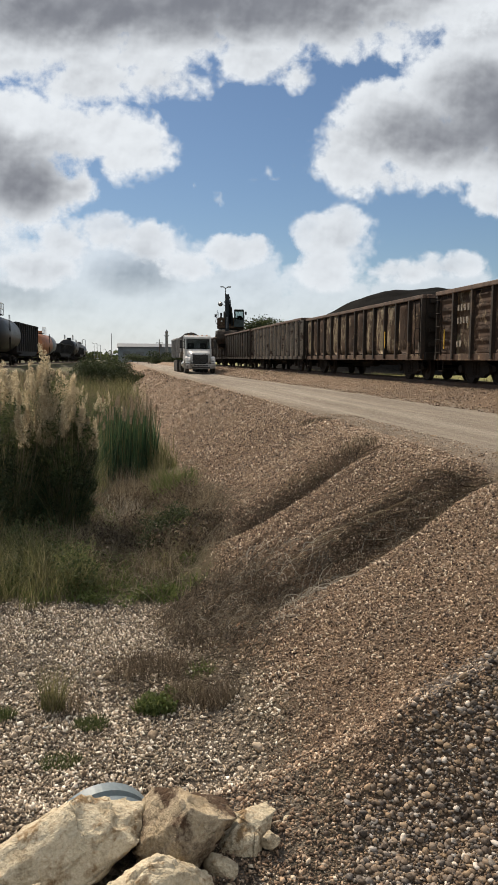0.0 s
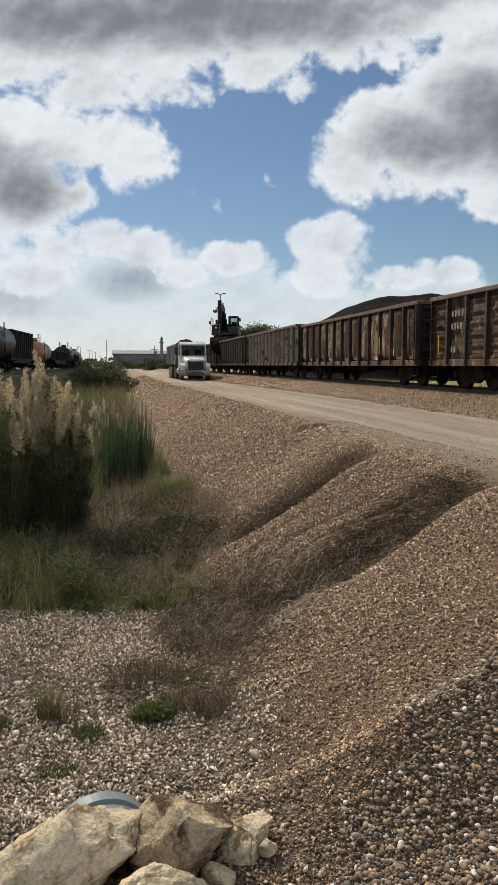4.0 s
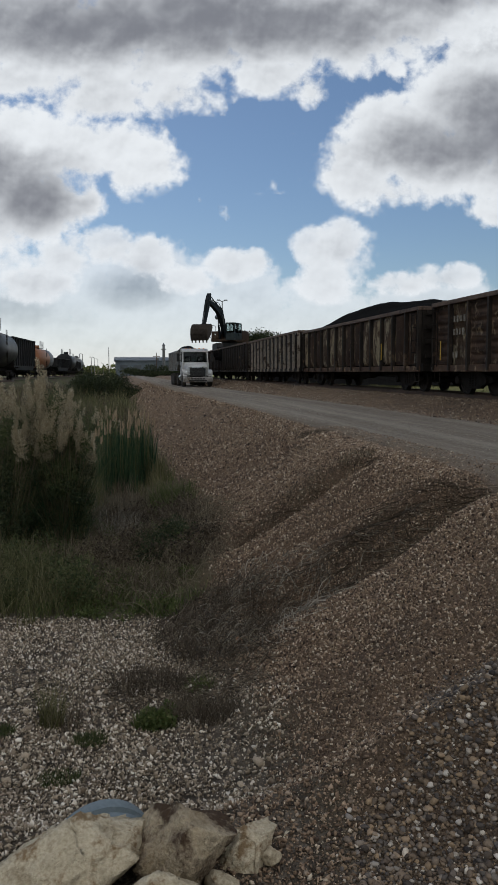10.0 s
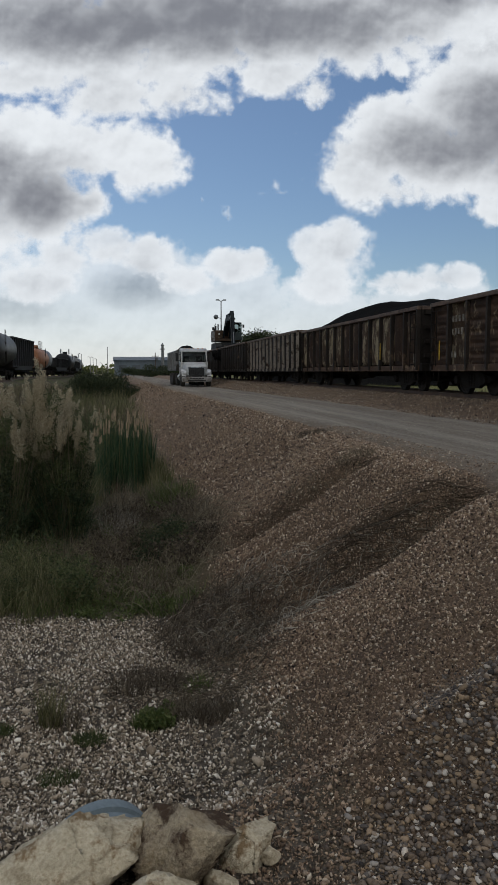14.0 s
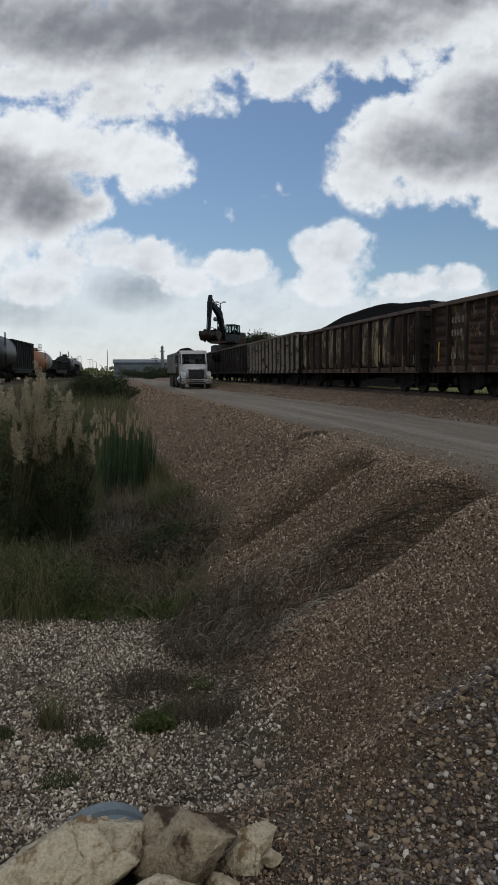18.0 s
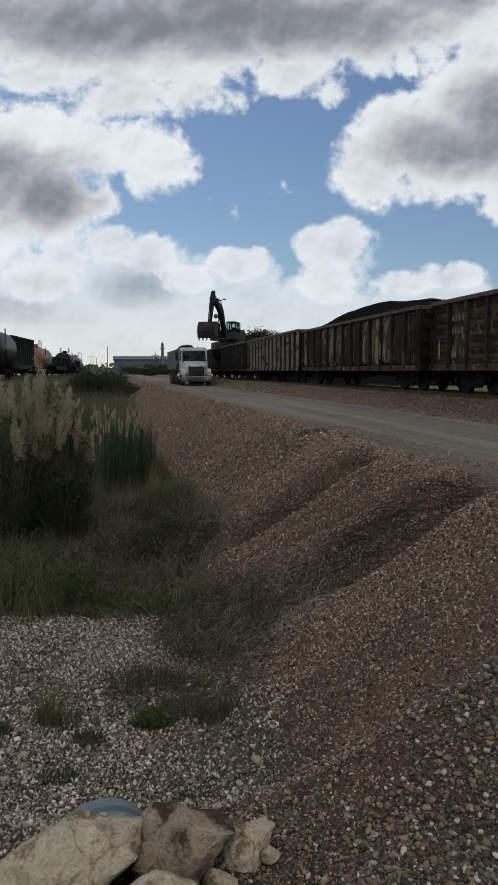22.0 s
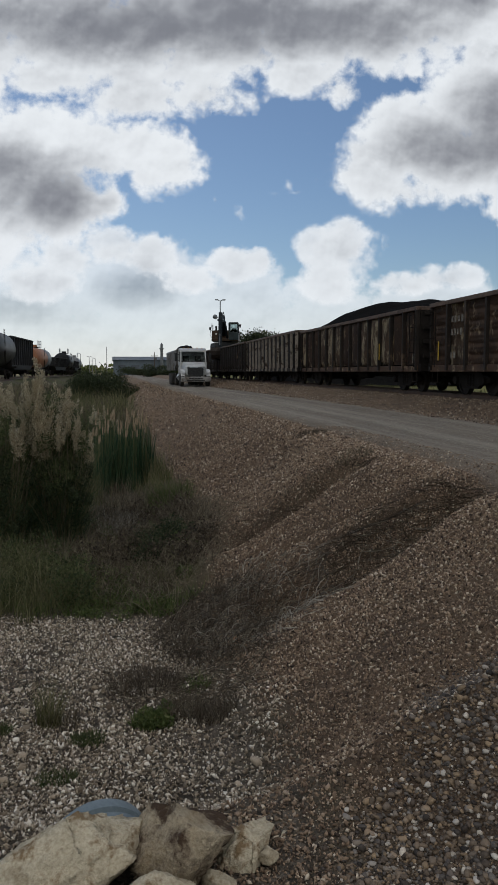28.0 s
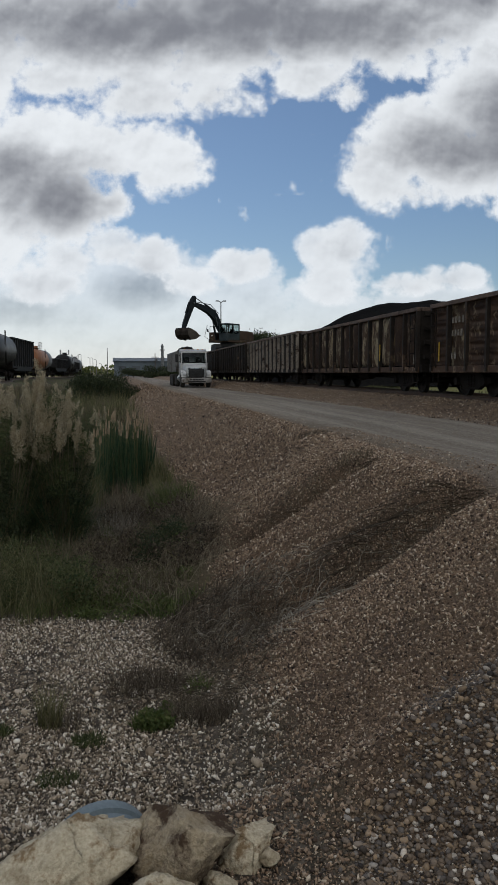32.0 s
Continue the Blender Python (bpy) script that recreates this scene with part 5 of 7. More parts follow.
def plumed_shrub(seed, x, y, spread, h, n_plumes, label, leaves=9000, big=1.0):
    """A bushy plumed plant: leaves low down and within darkened to paint in the crown's own shade, straggling branches,
    and pale plumes over its top and front.
    """
    rng = np.random.default_rng(seed)
    z = float(ground_z(x, y))
    clump = thing("plumed_shrub", pose(x, y, z), label, "shrub", "plumed shrubs in the ditch")
    for name, n, hh, w, mat, lean, curl in (("leaves", leaves // 24, h * 0.60, 0.008, green_blade, 0.45, 0.7), ("dry_leaves", leaves // 22, h * 0.84, 0.006, olive_blade, 0.25, 0.3), ("dry_growth", leaves // 30, h * 0.80, 0.005, dry_blade, 0.25, 0.2)):
        a = rng.uniform(0, 2 * np.pi, n)
        r = spread * 0.65 * np.sqrt(rng.uniform(0, 1, n))
        px, py = r * np.cos(a), r * np.sin(a)
        pos = np.stack([px, py, ground_z(x + px, y + py) - z - 0.03 + h * 0.25 * rng.uniform(0, 1, n)], -1)
        v, f = blade_arrays(pos, hh * rng.uniform(0.3, 0.85, n), w * rng.uniform(0.6, 1.4, n), a + rng.normal(0, 0.7, n), lean * rng.uniform(0, 1.2, n), curl * rng.uniform(0, 1.2, n), rng)
        tagged(link_mesh(name, raw_mesh(name, v, f), mat, clump), kind="stuff")
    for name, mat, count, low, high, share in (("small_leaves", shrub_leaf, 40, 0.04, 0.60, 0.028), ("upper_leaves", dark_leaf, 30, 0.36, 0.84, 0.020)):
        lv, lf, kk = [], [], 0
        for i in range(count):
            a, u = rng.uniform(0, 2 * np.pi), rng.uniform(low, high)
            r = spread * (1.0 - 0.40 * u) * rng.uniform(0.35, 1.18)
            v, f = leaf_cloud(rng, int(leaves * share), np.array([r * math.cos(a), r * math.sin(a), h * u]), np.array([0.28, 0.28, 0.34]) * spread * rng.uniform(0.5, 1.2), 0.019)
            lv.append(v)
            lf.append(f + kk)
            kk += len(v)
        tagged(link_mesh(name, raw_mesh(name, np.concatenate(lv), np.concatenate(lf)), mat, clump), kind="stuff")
    for i in range(n_plumes):
        a, q = rng.uniform(-2.9, 0.9), math.sqrt(rng.uniform(0.0, 1))
        r = spread * 0.95 * q
        px, py = r * math.cos(a), r * math.sin(a)
        hz = h * (0.90 - 0.25 * q ** 2 + rng.uniform(-0.10, 0.06))
        stem = part("stem", rod((px * 0.5, py * 0.5, 0), (px, py, hz), 0.007, None, 5, 0.003), dry_blade, clump)
        place("plume", plumes[i % 5], stem, pose(px, py, hz - 0.10, rng.uniform(-14, 14), rng.uniform(-8, 20), rng.uniform(-180, 180)) @ Matrix.Scale(big * rng.uniform(0.7, 1.15), 4))
    return clump


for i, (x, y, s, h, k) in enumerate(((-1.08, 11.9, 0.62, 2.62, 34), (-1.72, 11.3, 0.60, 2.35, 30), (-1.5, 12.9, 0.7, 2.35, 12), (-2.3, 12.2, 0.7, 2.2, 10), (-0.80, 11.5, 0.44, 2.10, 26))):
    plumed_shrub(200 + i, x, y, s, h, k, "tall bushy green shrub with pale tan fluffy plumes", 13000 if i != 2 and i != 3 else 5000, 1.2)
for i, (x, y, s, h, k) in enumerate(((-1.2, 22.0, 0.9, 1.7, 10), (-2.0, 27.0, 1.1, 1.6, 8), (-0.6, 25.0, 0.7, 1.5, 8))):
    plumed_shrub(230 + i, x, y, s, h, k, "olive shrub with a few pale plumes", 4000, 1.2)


def cattails(seed, x, y, rx, ry, h, n, heads, label):
    rng = np.random.default_rng(seed)
    z = float(ground_z(x, y))
    clump = thing("cattail_clump", pose(x, y, z), label, "cattails", "cattails in the ditch")
    a, r = rng.uniform(0, 2 * np.pi, n), np.sqrt(rng.uniform(0, 1, n))
    px, py = rx * r * np.cos(a), ry * r * np.sin(a)
    pos = np.stack([px, py, ground_z(x + px, y + py) - z - 0.03], -1)
    v, f = blade_arrays(pos, h * rng.uniform(0.55, 1.05, n), rng.uniform(0.018, 0.034, n), rng.uniform(0, 6.28, n), rng.uniform(0, 0.12, n), rng.uniform(0, 0.10, n), rng)
    tagged(link_mesh("leaves", raw_mesh("leaves", v, f), green_blade, clump), kind="stuff")
    for i in range(int(heads * 1.7)):
        k = int(rng.choice(np.where(py < 0.1)[0]))
        hz = h * rng.uniform(0.70, 1.06)
        p = (float(px[k]), float(py[k]))
        stem = part("stem", rod((*p, 0), (p[0] + 0.03, p[1], hz), 0.006, None, 5, 0.004), olive_blade, clump)
        part("seed_head", rod((p[0] + 0.03, p[1], hz - 0.02), (p[0] + 0.035, p[1], hz + 0.13), 0.020, None, 7, 0.011), cattail_brown, stem)
    return clump


cattails(300, 0.02, 17.4, 0.55, 0.9, 1.62, 560, 30, "green cattails with brown seed heads")
cattails(301, 0.42, 18.4, 0.42, 0.8, 1.5, 300, 18, "green cattails with brown seed heads")
cattails(302, -0.55, 16.6, 0.45, 0.7, 1.35, 260, 8, "green cattails with brown seed heads")

# grasses of the ditch, each stand one stuff object
tuft("tall_grass", 400, 2400, -2.4, -0.35, 7.75, 9.6, 0.62, 0.007, olive_blade, "olive tall grass in the ditch", "grass", 0.5, 0.75, kind="stuff")
tuft("tall_grass", 401, 1500, -3.4, -0.9, 8.4, 10.4, 0.75, 0.008, olive_blade, "olive tall grass in the ditch", "grass", 0.5, 0.75, kind="stuff")
tuft("dry_grass", 402, 1500, -0.9, 1.05, 8.6, 11.6, 0.42, 0.008, dry_blade, "dead brown grass in the ditch", "grass", 0.5, 0.6, kind="stuff")
tuft("dry_grass", 403, 1500, -0.2, 1.5, 10.2, 14.8, 0.55, 0.009, dry_blade, "dead brown grass at the foot of the bank", "grass", 0.5, 0.6, kind="stuff")
tuft("green_grass", 404, 900, 0.55, 1.35, 12.6, 14.4, 0.42, 0.010, weed_leaf, "fresh green grass at the foot of the bank", "grass", 0.4, 0.5, kind="stuff")
tuft("weeds", 405, 1000, -1.5, 0.75, 7.9, 9.0, 0.20, 0.012, weed_leaf, "low green weeds in the ditch", "weeds", 0.7, 0.6, kind="stuff")
tuft("dry_grass", 406, 1100, -2.6, 0.2, 9.4, 11.2, 0.5, 0.010, dry_blade, "dead brown grass in the ditch", "grass", 0.5, 0.6, kind="stuff")
tuft("weeds", 407, 2600, -2.4, 0.9, 8.2, 11.5, 0.26, 0.012, olive_blade, "low olive weeds in the ditch", "weeds", 0.7, 0.6, kind="stuff")
tuft("tall_grass", 408, 3600, -3.2, 0.9, 14.0, 24.0, 0.8, 0.014, olive_blade, "olive tall grass along the ditch", "grass", kind="stuff")
tuft("tall_grass", 409, 4200, -5.5, 0.6, 24.0, 48.0, 0.8, 0.030, dry_blade, "tan dry grass along the ditch", "grass", kind="stuff")
tuft("tall_grass", 410, 4200, -8.0, 0.4, 40.0, 82.0, 0.8, 0.055, dry_blade, "tan dry grass far along the ditch", "grass", kind="stuff")
tuft("tall_grass", 411, 3800, -11.0, -3.0, 18.0, 60.0, 0.9, 0.045, olive_blade, "olive rough grass beyond the ditch", "grass", kind="stuff")
tuft("field_grass", 412, 6000, 14.5, 26.0, 26.0, 90.0, 0.45, 0.05, olive_blade, "pale green field grass past the track", "grass", kind="stuff")
tuft("dry_grass", 414, 1700, -1.0, 0.95, 12.4, 16.6, 0.5, 0.010, dry_blade, "dead brown grass round the cattails", "grass", 0.5, 0.6, kind="stuff")
tuft("tall_grass", 415, 2600, -3.4, 0.9, 29.0, 46.0, 1.9, 0.022, olive_blade, "tall olive grass on the ditch mound", "grass", 0.2, 0.4, kind="stuff")
tuft("tall_grass", 416, 2000, -2.6, 1.1, 27.0, 42.0, 1.5, 0.020, dry_blade, "tall tan grass on the ditch mound", "grass", 0.2, 0.4, kind="stuff")
tuft("dry_grass", 413, 1300, 0.35, 1.15, 14.5, 22.0, 0.45, 0.012, olive_blade, "yellow-green grass at the foot of the bank", "grass", 0.4, 0.5, kind="stuff")


def leafy_weeds(seed, spots, label, mat=None, leaf=0.016):
    """Low broad-leaved weeds: small leaves in loose mounds, one stuff object."""
    rng = np.random.default_rng(seed)
    vs, fs, k = [], [], 0
    for x, y, r, h, n in spots:
        v, f = leaf_cloud(rng, n, np.array([x, y, float(ground_z(x, y)) + h * 0.45]), np.array([r, r, h * 0.5]), leaf)
        vs.append(v)
        fs.append(f + k)
        k += len(v)
    ob = link_mesh("weeds", raw_mesh("weeds", np.concatenate(vs), np.concatenate(fs)), mat or weed_leaf)
    return tagged(ob, label, "weeds", kind="stuff")


rnd = random.Random(61)
leafy_weeds(62, [(rnd.uniform(-0.9, 0.6), rnd.uniform(8.0, 8.9), rnd.uniform(0.08, 0.2), rnd.uniform(0.08, 0.2), 160) for i in range(20)], "low leafy green weeds along the pebbles' edge")
leafy_weeds(63, [(rnd.uniform(-1.6, 1.0), rnd.uniform(8.8, 12.5), rnd.uniform(0.1, 0.28), rnd.uniform(0.12, 0.3), 170) for i in range(40)], "leafy olive-green weeds in the ditch")
dead_leaf = per_piece("dead_brown_scrub", [(0.025, 0.018, 0.013), (0.06, 0.044, 0.030), (0.10, 0.076, 0.052), (0.19, 0.15, 0.10)], rough=0.85, bump=0, leaf=0.3)
leafy_weeds(65, [(rnd.uniform(-0.5, 1.15), rnd.uniform(9.2, 13.2), rnd.uniform(0.18, 0.38), rnd.uniform(0.2, 0.5), 420) for i in range(26)], "low dead brown scrub in the ditch", dead_leaf, 0.022)
leafy_weeds(67, [(0.62 + rnd.uniform(-0.38, 0.42), 10.4 + rnd.uniform(-0.5, 0.5), rnd.uniform(0.14, 0.26), rnd.uniform(0.25, 0.52), 700) for i in range(12)], "dark dead thicket at the foot of the bank", shrub_leaf, 0.017)
tuft("dry_grass", 417, 380, -0.35, 0.35, 11.6, 13.0, 0.45, 0.008, straw_blade, "pale straw grass in the ditch", "grass", 0.6, 0.7, kind="stuff")
leafy_weeds(66, [(rnd.uniform(-1.7, -0.35), rnd.uniform(8.3, 10.6), rnd.uniform(0.16, 0.32), rnd.uniform(0.3, 0.62), 420) for i in range(22)], "bushy olive-green weeds in the ditch", dark_leaf, 0.02)
leafy_weeds(64, [(0.22 + rnd.uniform(-0.14, 0.12), 5.52 + rnd.uniform(-0.1, 0.1), 0.06, 0.11, 150) for i in range(10)], "leafy green weed among pebbles")


def mat_of_vines(seed, n, x0, x1, y0, y1, long, lift, label, mat=straw_blade, r=0.0028, along=None):
    """Loose dead stalks lying over one another, each a bent thin strip, as one stuff object."""
    rng = np.random.default_rng(seed)
    pos = scatter(rng, n, x0, x1, y0, y1)
    n = len(pos)
    ang = rng.uniform(0, 2 * np.pi, n) if along is None else along + rng.normal(0, 0.35, n)
    bend = rng.normal(0, 1.3, n)
    ll = long * rng.uniform(0.35, 1.15, n)
    segs = 6
    verts = np.zeros((n, (segs + 1) * 2, 3))
    cx, cy = pos[:, 0].copy(), pos[:, 1].copy()
    hump = lift * rng.uniform(0.1, 1.0, n)
    for j in range(segs + 1):
        t = j / segs
        a = ang + bend * t
        if j:
            cx, cy = cx + np.cos(a) * ll / segs, cy + np.sin(a) * ll / segs
        zz = ground_z(cx, cy) + 0.015 + hump * math.sin(math.pi * min(1, t * 1.1)) + 0.01
        wx, wy = -np.sin(a) * r, np.cos(a) * r
        verts[:, 2 * j] = np.stack([cx - wx, cy - wy, zz - r], -1)
        verts[:, 2 * j + 1] = np.stack([cx + wx, cy + wy, zz + r], -1)
    base = (np.arange(n) * (segs + 1) * 2)[:, None, None]
    q = np.array([[2 * j, 2 * j + 1, 2 * j + 3, 2 * j + 2] for j in range(segs)])[None]
    ob = link_mesh("dead_vines", raw_mesh("dead_vines", verts.reshape(-1, 3), (base + q).reshape(-1, 4)), mat)
    return tagged(ob, label, "dead vines", kind="stuff")


mat_of_vines(500, 1500, 0.35, 1.55, 6.3, 8.2, 0.26, 0.13, "tangle of dead brown vines at the gully's foot", dark_twig, 0.0022)
mat_of_vines(501, 380, 0.6, 2.0, 6.2, 8.2, 0.34, 0.09, "tangle of pale straw stalks at the gully's foot", straw_blade, 0.0024)
mat_of_vines(506, 240, 1.5, 3.4, 9.2, 9.75, 0.4, 0.03, "dead stalks lying in the upper gully", dark_twig, along=math.pi)
mat_of_vines(502, 480, 1.5, 4.0, 6.8, 7.6, 0.55, 0.03, "dead stalks washed down the gully", dark_twig, along=math.pi)
mat_of_vines(503, 70, 1.6, 3.3, 6.6, 7.6, 0.5, 0.04, "pale stalks washed down the gully", straw_blade, along=math.pi)
mat_of_vines(504, 420, -0.1, 1.2, 5.5, 6.5, 0.3, 0.06, "dead brown stalks among the pebbles", dark_twig, 0.002)
mat_of_vines(505, 2600, -0.9, 1.45, 8.2, 13.5, 0.5, 0.24, "dead brown stalks in the ditch", dry_blade, 0.0022)

# single tufts on the pebbles and along the gully rims
for i, (x, y, n, sx, h, w, mat, label) in enumerate((
        (-0.53, 5.66, 190, 0.09, 0.40, 0.006, olive_blade, "olive grass tuft among pale pebbles"),
        (-0.45, 5.66, 90, 0.15, 0.24, 0.006, dry_blade, "dry grass tuft among pale pebbles"),
        (0.20, 5.52, 380, 0.13, 0.13, 0.012, weed_leaf, "low leafy green weed among pebbles"),
        (0.66, 5.40, 520, 0.17, 0.19, 0.005, dark_twig, "dead brown weed among pebbles"),
        (0.46, 5.58, 380, 0.16, 0.20, 0.005, dry_blade, "dead brown weed among pebbles"),
        (0.22, 6.20, 700, 0.34, 0.22, 0.005, dark_twig, "dead brown grass among pebbles"),
        (-0.24, 5.36, 520, 0.13, 0.09, 0.008, dark_leaf, "low dark-green weed among pebbles"),
        (-0.42, 4.85, 560, 0.14, 0.08, 0.008, dark_leaf, "low dark-green weed among pebbles"),
        (-0.88, 5.52, 380, 0.10, 0.10, 0.008, dark_leaf, "low dark-green weed among pebbles"),
        (0.62, 6.0, 160, 0.12, 0.14, 0.010, weed_leaf, "low leafy green weed among pebbles"),
        (2.75, 9.75, 220, 0.30, 0.14, 0.006, dry_blade, "small dark grass tuft on the gully's rim"),
        (3.15, 9.85, 300, 0.26, 0.16, 0.006, dry_blade, "small dark grass tuft on the gully's rim"),
        (2.35, 9.75, 140, 0.30, 0.14, 0.008, dry_blade, "small dry grass tuft on the gully's rim"),
        (3.45, 13.4, 520, 0.30, 0.10, 0.009, dark_twig, "flat dark weed at the road's edge"),
        (2.85, 6.75, 160, 0.25, 0.12, 0.007, dry_blade, "dry grass tuft in the gully's head"),
        (0.86, 13.6, 620, 0.30, 0.62, 0.009, weed_leaf, "pale green grass tuft at the bank's foot"))):
    tuft("grass_tuft", 600 + i, n, x - sx, x + sx, y - sx * 0.8, y + sx * 0.8, h, w, mat, label, "grass tuft", 0.45, 0.45, group="tufts", kind="stuff")


def shrub(seed, x, y, w, h, n, leaf, label, category="shrub", mat=None, trunk=0.15, group="far shrubs"):
    """A many-stemmed bush or tree: tapered stems with limbs, and a crown of lobes of leaves."""
    rng = np.random.default_rng(seed)
    z = float(ground_z(x, y))
    plant = thing("tree" if category == "tree" else "shrub", pose(x, y, z - 0.05), label, category, group)
    lobes = 7
    verts, faces, k = [], [], 0
    bm = bmesh.new()
    rod((0, 0, 0), (0.05 * w, 0, h * 0.5), 0.035 * h, bm, 7, 0.02 * h)
    for i in range(lobes):
        a = 2 * math.pi * i / lobes + rng.uniform(-0.4, 0.4)
        r = 0.30 * w * rng.uniform(0.3, 1.1)
        c = np.array([r * math.cos(a), r * math.sin(a) * 0.8, h * rng.uniform(0.38 + trunk, 0.74)])
        rad = np.array([w * 0.26, w * 0.24, h * 0.24]) * rng.uniform(0.75, 1.2)
        rod((0, 0, h * 0.2), tuple(c), 0.018 * h, bm, 5, 0.005 * h)
        v, f = leaf_cloud(rng, n // lobes, c, rad, leaf)
        verts.append(v)
        faces.append(f + k)
        k += len(v)
    part("trunk", bm, twig_mat, plant)
    tagged(link_mesh("crown", raw_mesh("crown", np.concatenate(verts), np.concatenate(faces)), mat or dark_leaf, plant), kind="stuff")
    return plant


for i, (px, d, w, h, n) in enumerate(((150, 64, 3.0, 3.6, 2600), (172, 66, 3.4, 3.8, 3000), (198, 68, 3.4, 3.8, 2600), (222, 70, 2.4, 3.0, 2000), (126, 46, 1.8, 2.0, 1600), (108, 40, 1.6, 1.7, 1500), (240, 190, 6.0, 3.6, 1600), (258, 185, 6.0, 3.4, 1600), (275, 180, 5.0, 3.8, 1600), (300, 170, 5.0, 3.0, 1500), (185, 120, 4.0, 2.4, 1500), (100, 36, 1.8, 1.3, 1400))):
    shrub(700 + i, far_point(px, d), d, w * 1.25, h * 0.80, int(n * 2), 0.03 + 0.0006 * d, "dark green shrub beside the ditch", mat=shrub_leaf, trunk=-0.22)
for i, (px, d, w, h) in enumerate(((440, 150, 9, 10.2), (457, 150, 10, 11.0), (474, 152, 9, 10.6), (492, 158, 8, 9.2), (424, 160, 8, 9.0))):
    shrub(740 + i, far_point(px, d), d, w, h, 6500, 0.20, "round dark green tree behind the train", "tree", mat=shrub_leaf, trunk=0.05, group="trees behind the train")

# far wood along the horizon, one stuff object
rng = np.random.default_rng(77)
vs, fs, k = [], [], 0
for i in range(150):
    ang = radians(-34 + 82 * i / 149)
    d = 430 + 60 * math.sin(i * 1.7)
    c = np.array([d * math.sin(ang), d * math.cos(ang), 1.6 + 0.8 * math.sin(i * 2.3)])
    v, f = leaf_cloud(rng, 200, c, np.array([5.5, 5.0, 2.6 + math.sin(i * 3.1)]), 0.95)
    vs.append(v)
    fs.append(f + k)
    k += len(v)
tagged(link_mesh("far_wood", raw_mesh("far_wood", np.concatenate(vs), np.concatenate(fs)), dark_leaf), "low dark wood along the horizon", "woodland", kind="stuff")


# ---- loose stones ----
def stone_forms(subdiv, count, seed, rough, corners=8):
    """A few stone shapes to draw from."""
    rnd = random.Random(seed)
    forms = []
    for i in range(count):
        bm = bmesh.new()
        if subdiv:
            bmesh.ops.create_icosphere(bm, subdivisions=subdiv, radius=1.0)
        else:
            bmesh.ops.create_icosphere(bm, subdivisions=1, radius=1.0)
            bmesh.ops.delete(bm, geom=rnd.sample(bm.verts[:], 12 - corners), context="VERTS")
            bmesh.ops.convex_hull(bm, input=bm.verts[:])
            bmesh.ops.recalc_face_normals(bm, faces=bm.faces[:])
            bm.verts.ensure_lookup_table()
        off = Vector((rnd.uniform(0, 50), rnd.uniform(0, 50), 0))
        flat = Vector((rnd.uniform(0.75, 1.25), rnd.uniform(0.65, 1.0), rnd.uniform(0.45, 0.8)))
        for v in bm.verts:
            v.co = v.co * (1 + rough * noise.noise(v.co * 1.1 + off))
            v.co = Vector((v.co.x * flat.x, v.co.y * flat.y, v.co.z * flat.z))
        bm.verts.index_update()
        forms.append((np.array([v.co[:] for v in bm.verts]), np.array([[v.index for v in f.verts] for f in bm.faces])))
        bm.free()
    return forms


def loose_stones(name, seed, n, x0, x1, y0, y1, r0, r1, mat, label, subdiv=1, rough=0.55, keep=None, sink=0.35, smooth=True, coarse=0.0, tumble=0.45, even=2.8, corners=8):
    """Stones strewn over a stretch of ground, half sunk, joined as one stuff object."""
    rng = np.random.default_rng(seed)
    x, y = rng.uniform(x0, x1, n), rng.uniform(y0, y1, n)
    if keep is not None:
        ok = keep(x, y, rng)
        x, y = x[ok], y[ok]
    n = len(x)
    r = r0 + (r1 - r0) * rng.uniform(0, 1, n) ** even
    z = height(x, y) + r * (0.55 - sink)
    forms = stone_forms(subdiv, 8, seed, rough) + stone_forms(0, 8, seed + 1, rough, corners)
    verts, faces, base = [], [], 0
    pick = rng.integers(0, 8, n) + np.where(r < coarse, 8, 0)
    for k, (fv, ff) in enumerate(forms):
        i = np.where(pick == k)[0]
        m = len(i)
        if not m:
            continue
        a, b, c = rng.uniform(0, 2 * np.pi, m), rng.normal(0, tumble, m), rng.normal(0, tumble, m)
        ca, sa, cb, sb, cc, sc = np.cos(a), np.sin(a), np.cos(b), np.sin(b), np.cos(c), np.sin(c)
        rot = np.empty((m, 3, 3))
        rot[:, 0] = np.stack([ca * cb, ca * sb * sc - sa * cc, ca * sb * cc + sa * sc], -1)
        rot[:, 1] = np.stack([sa * cb, sa * sb * sc + ca * cc, sa * sb * cc - ca * sc], -1)
        rot[:, 2] = np.stack([-sb, cb * sc, cb * cc], -1)
        v = np.einsum("mij,vj->mvi", rot, fv) * r[i][:, None, None] + np.stack([x[i], y[i], z[i]], -1)[:, None, :]
        verts.append(v.reshape(-1, 3))
        faces.append((ff[None] + (base + np.arange(m) * len(fv))[:, None, None]).reshape(-1, 3))
        base += m * len(fv)
    ob = link_mesh(name, raw_mesh(name, np.concatenate(verts), np.concatenate(faces)), mat, None, smooth=smooth)
    return tagged(ob, label, "gravel", kind="stuff")


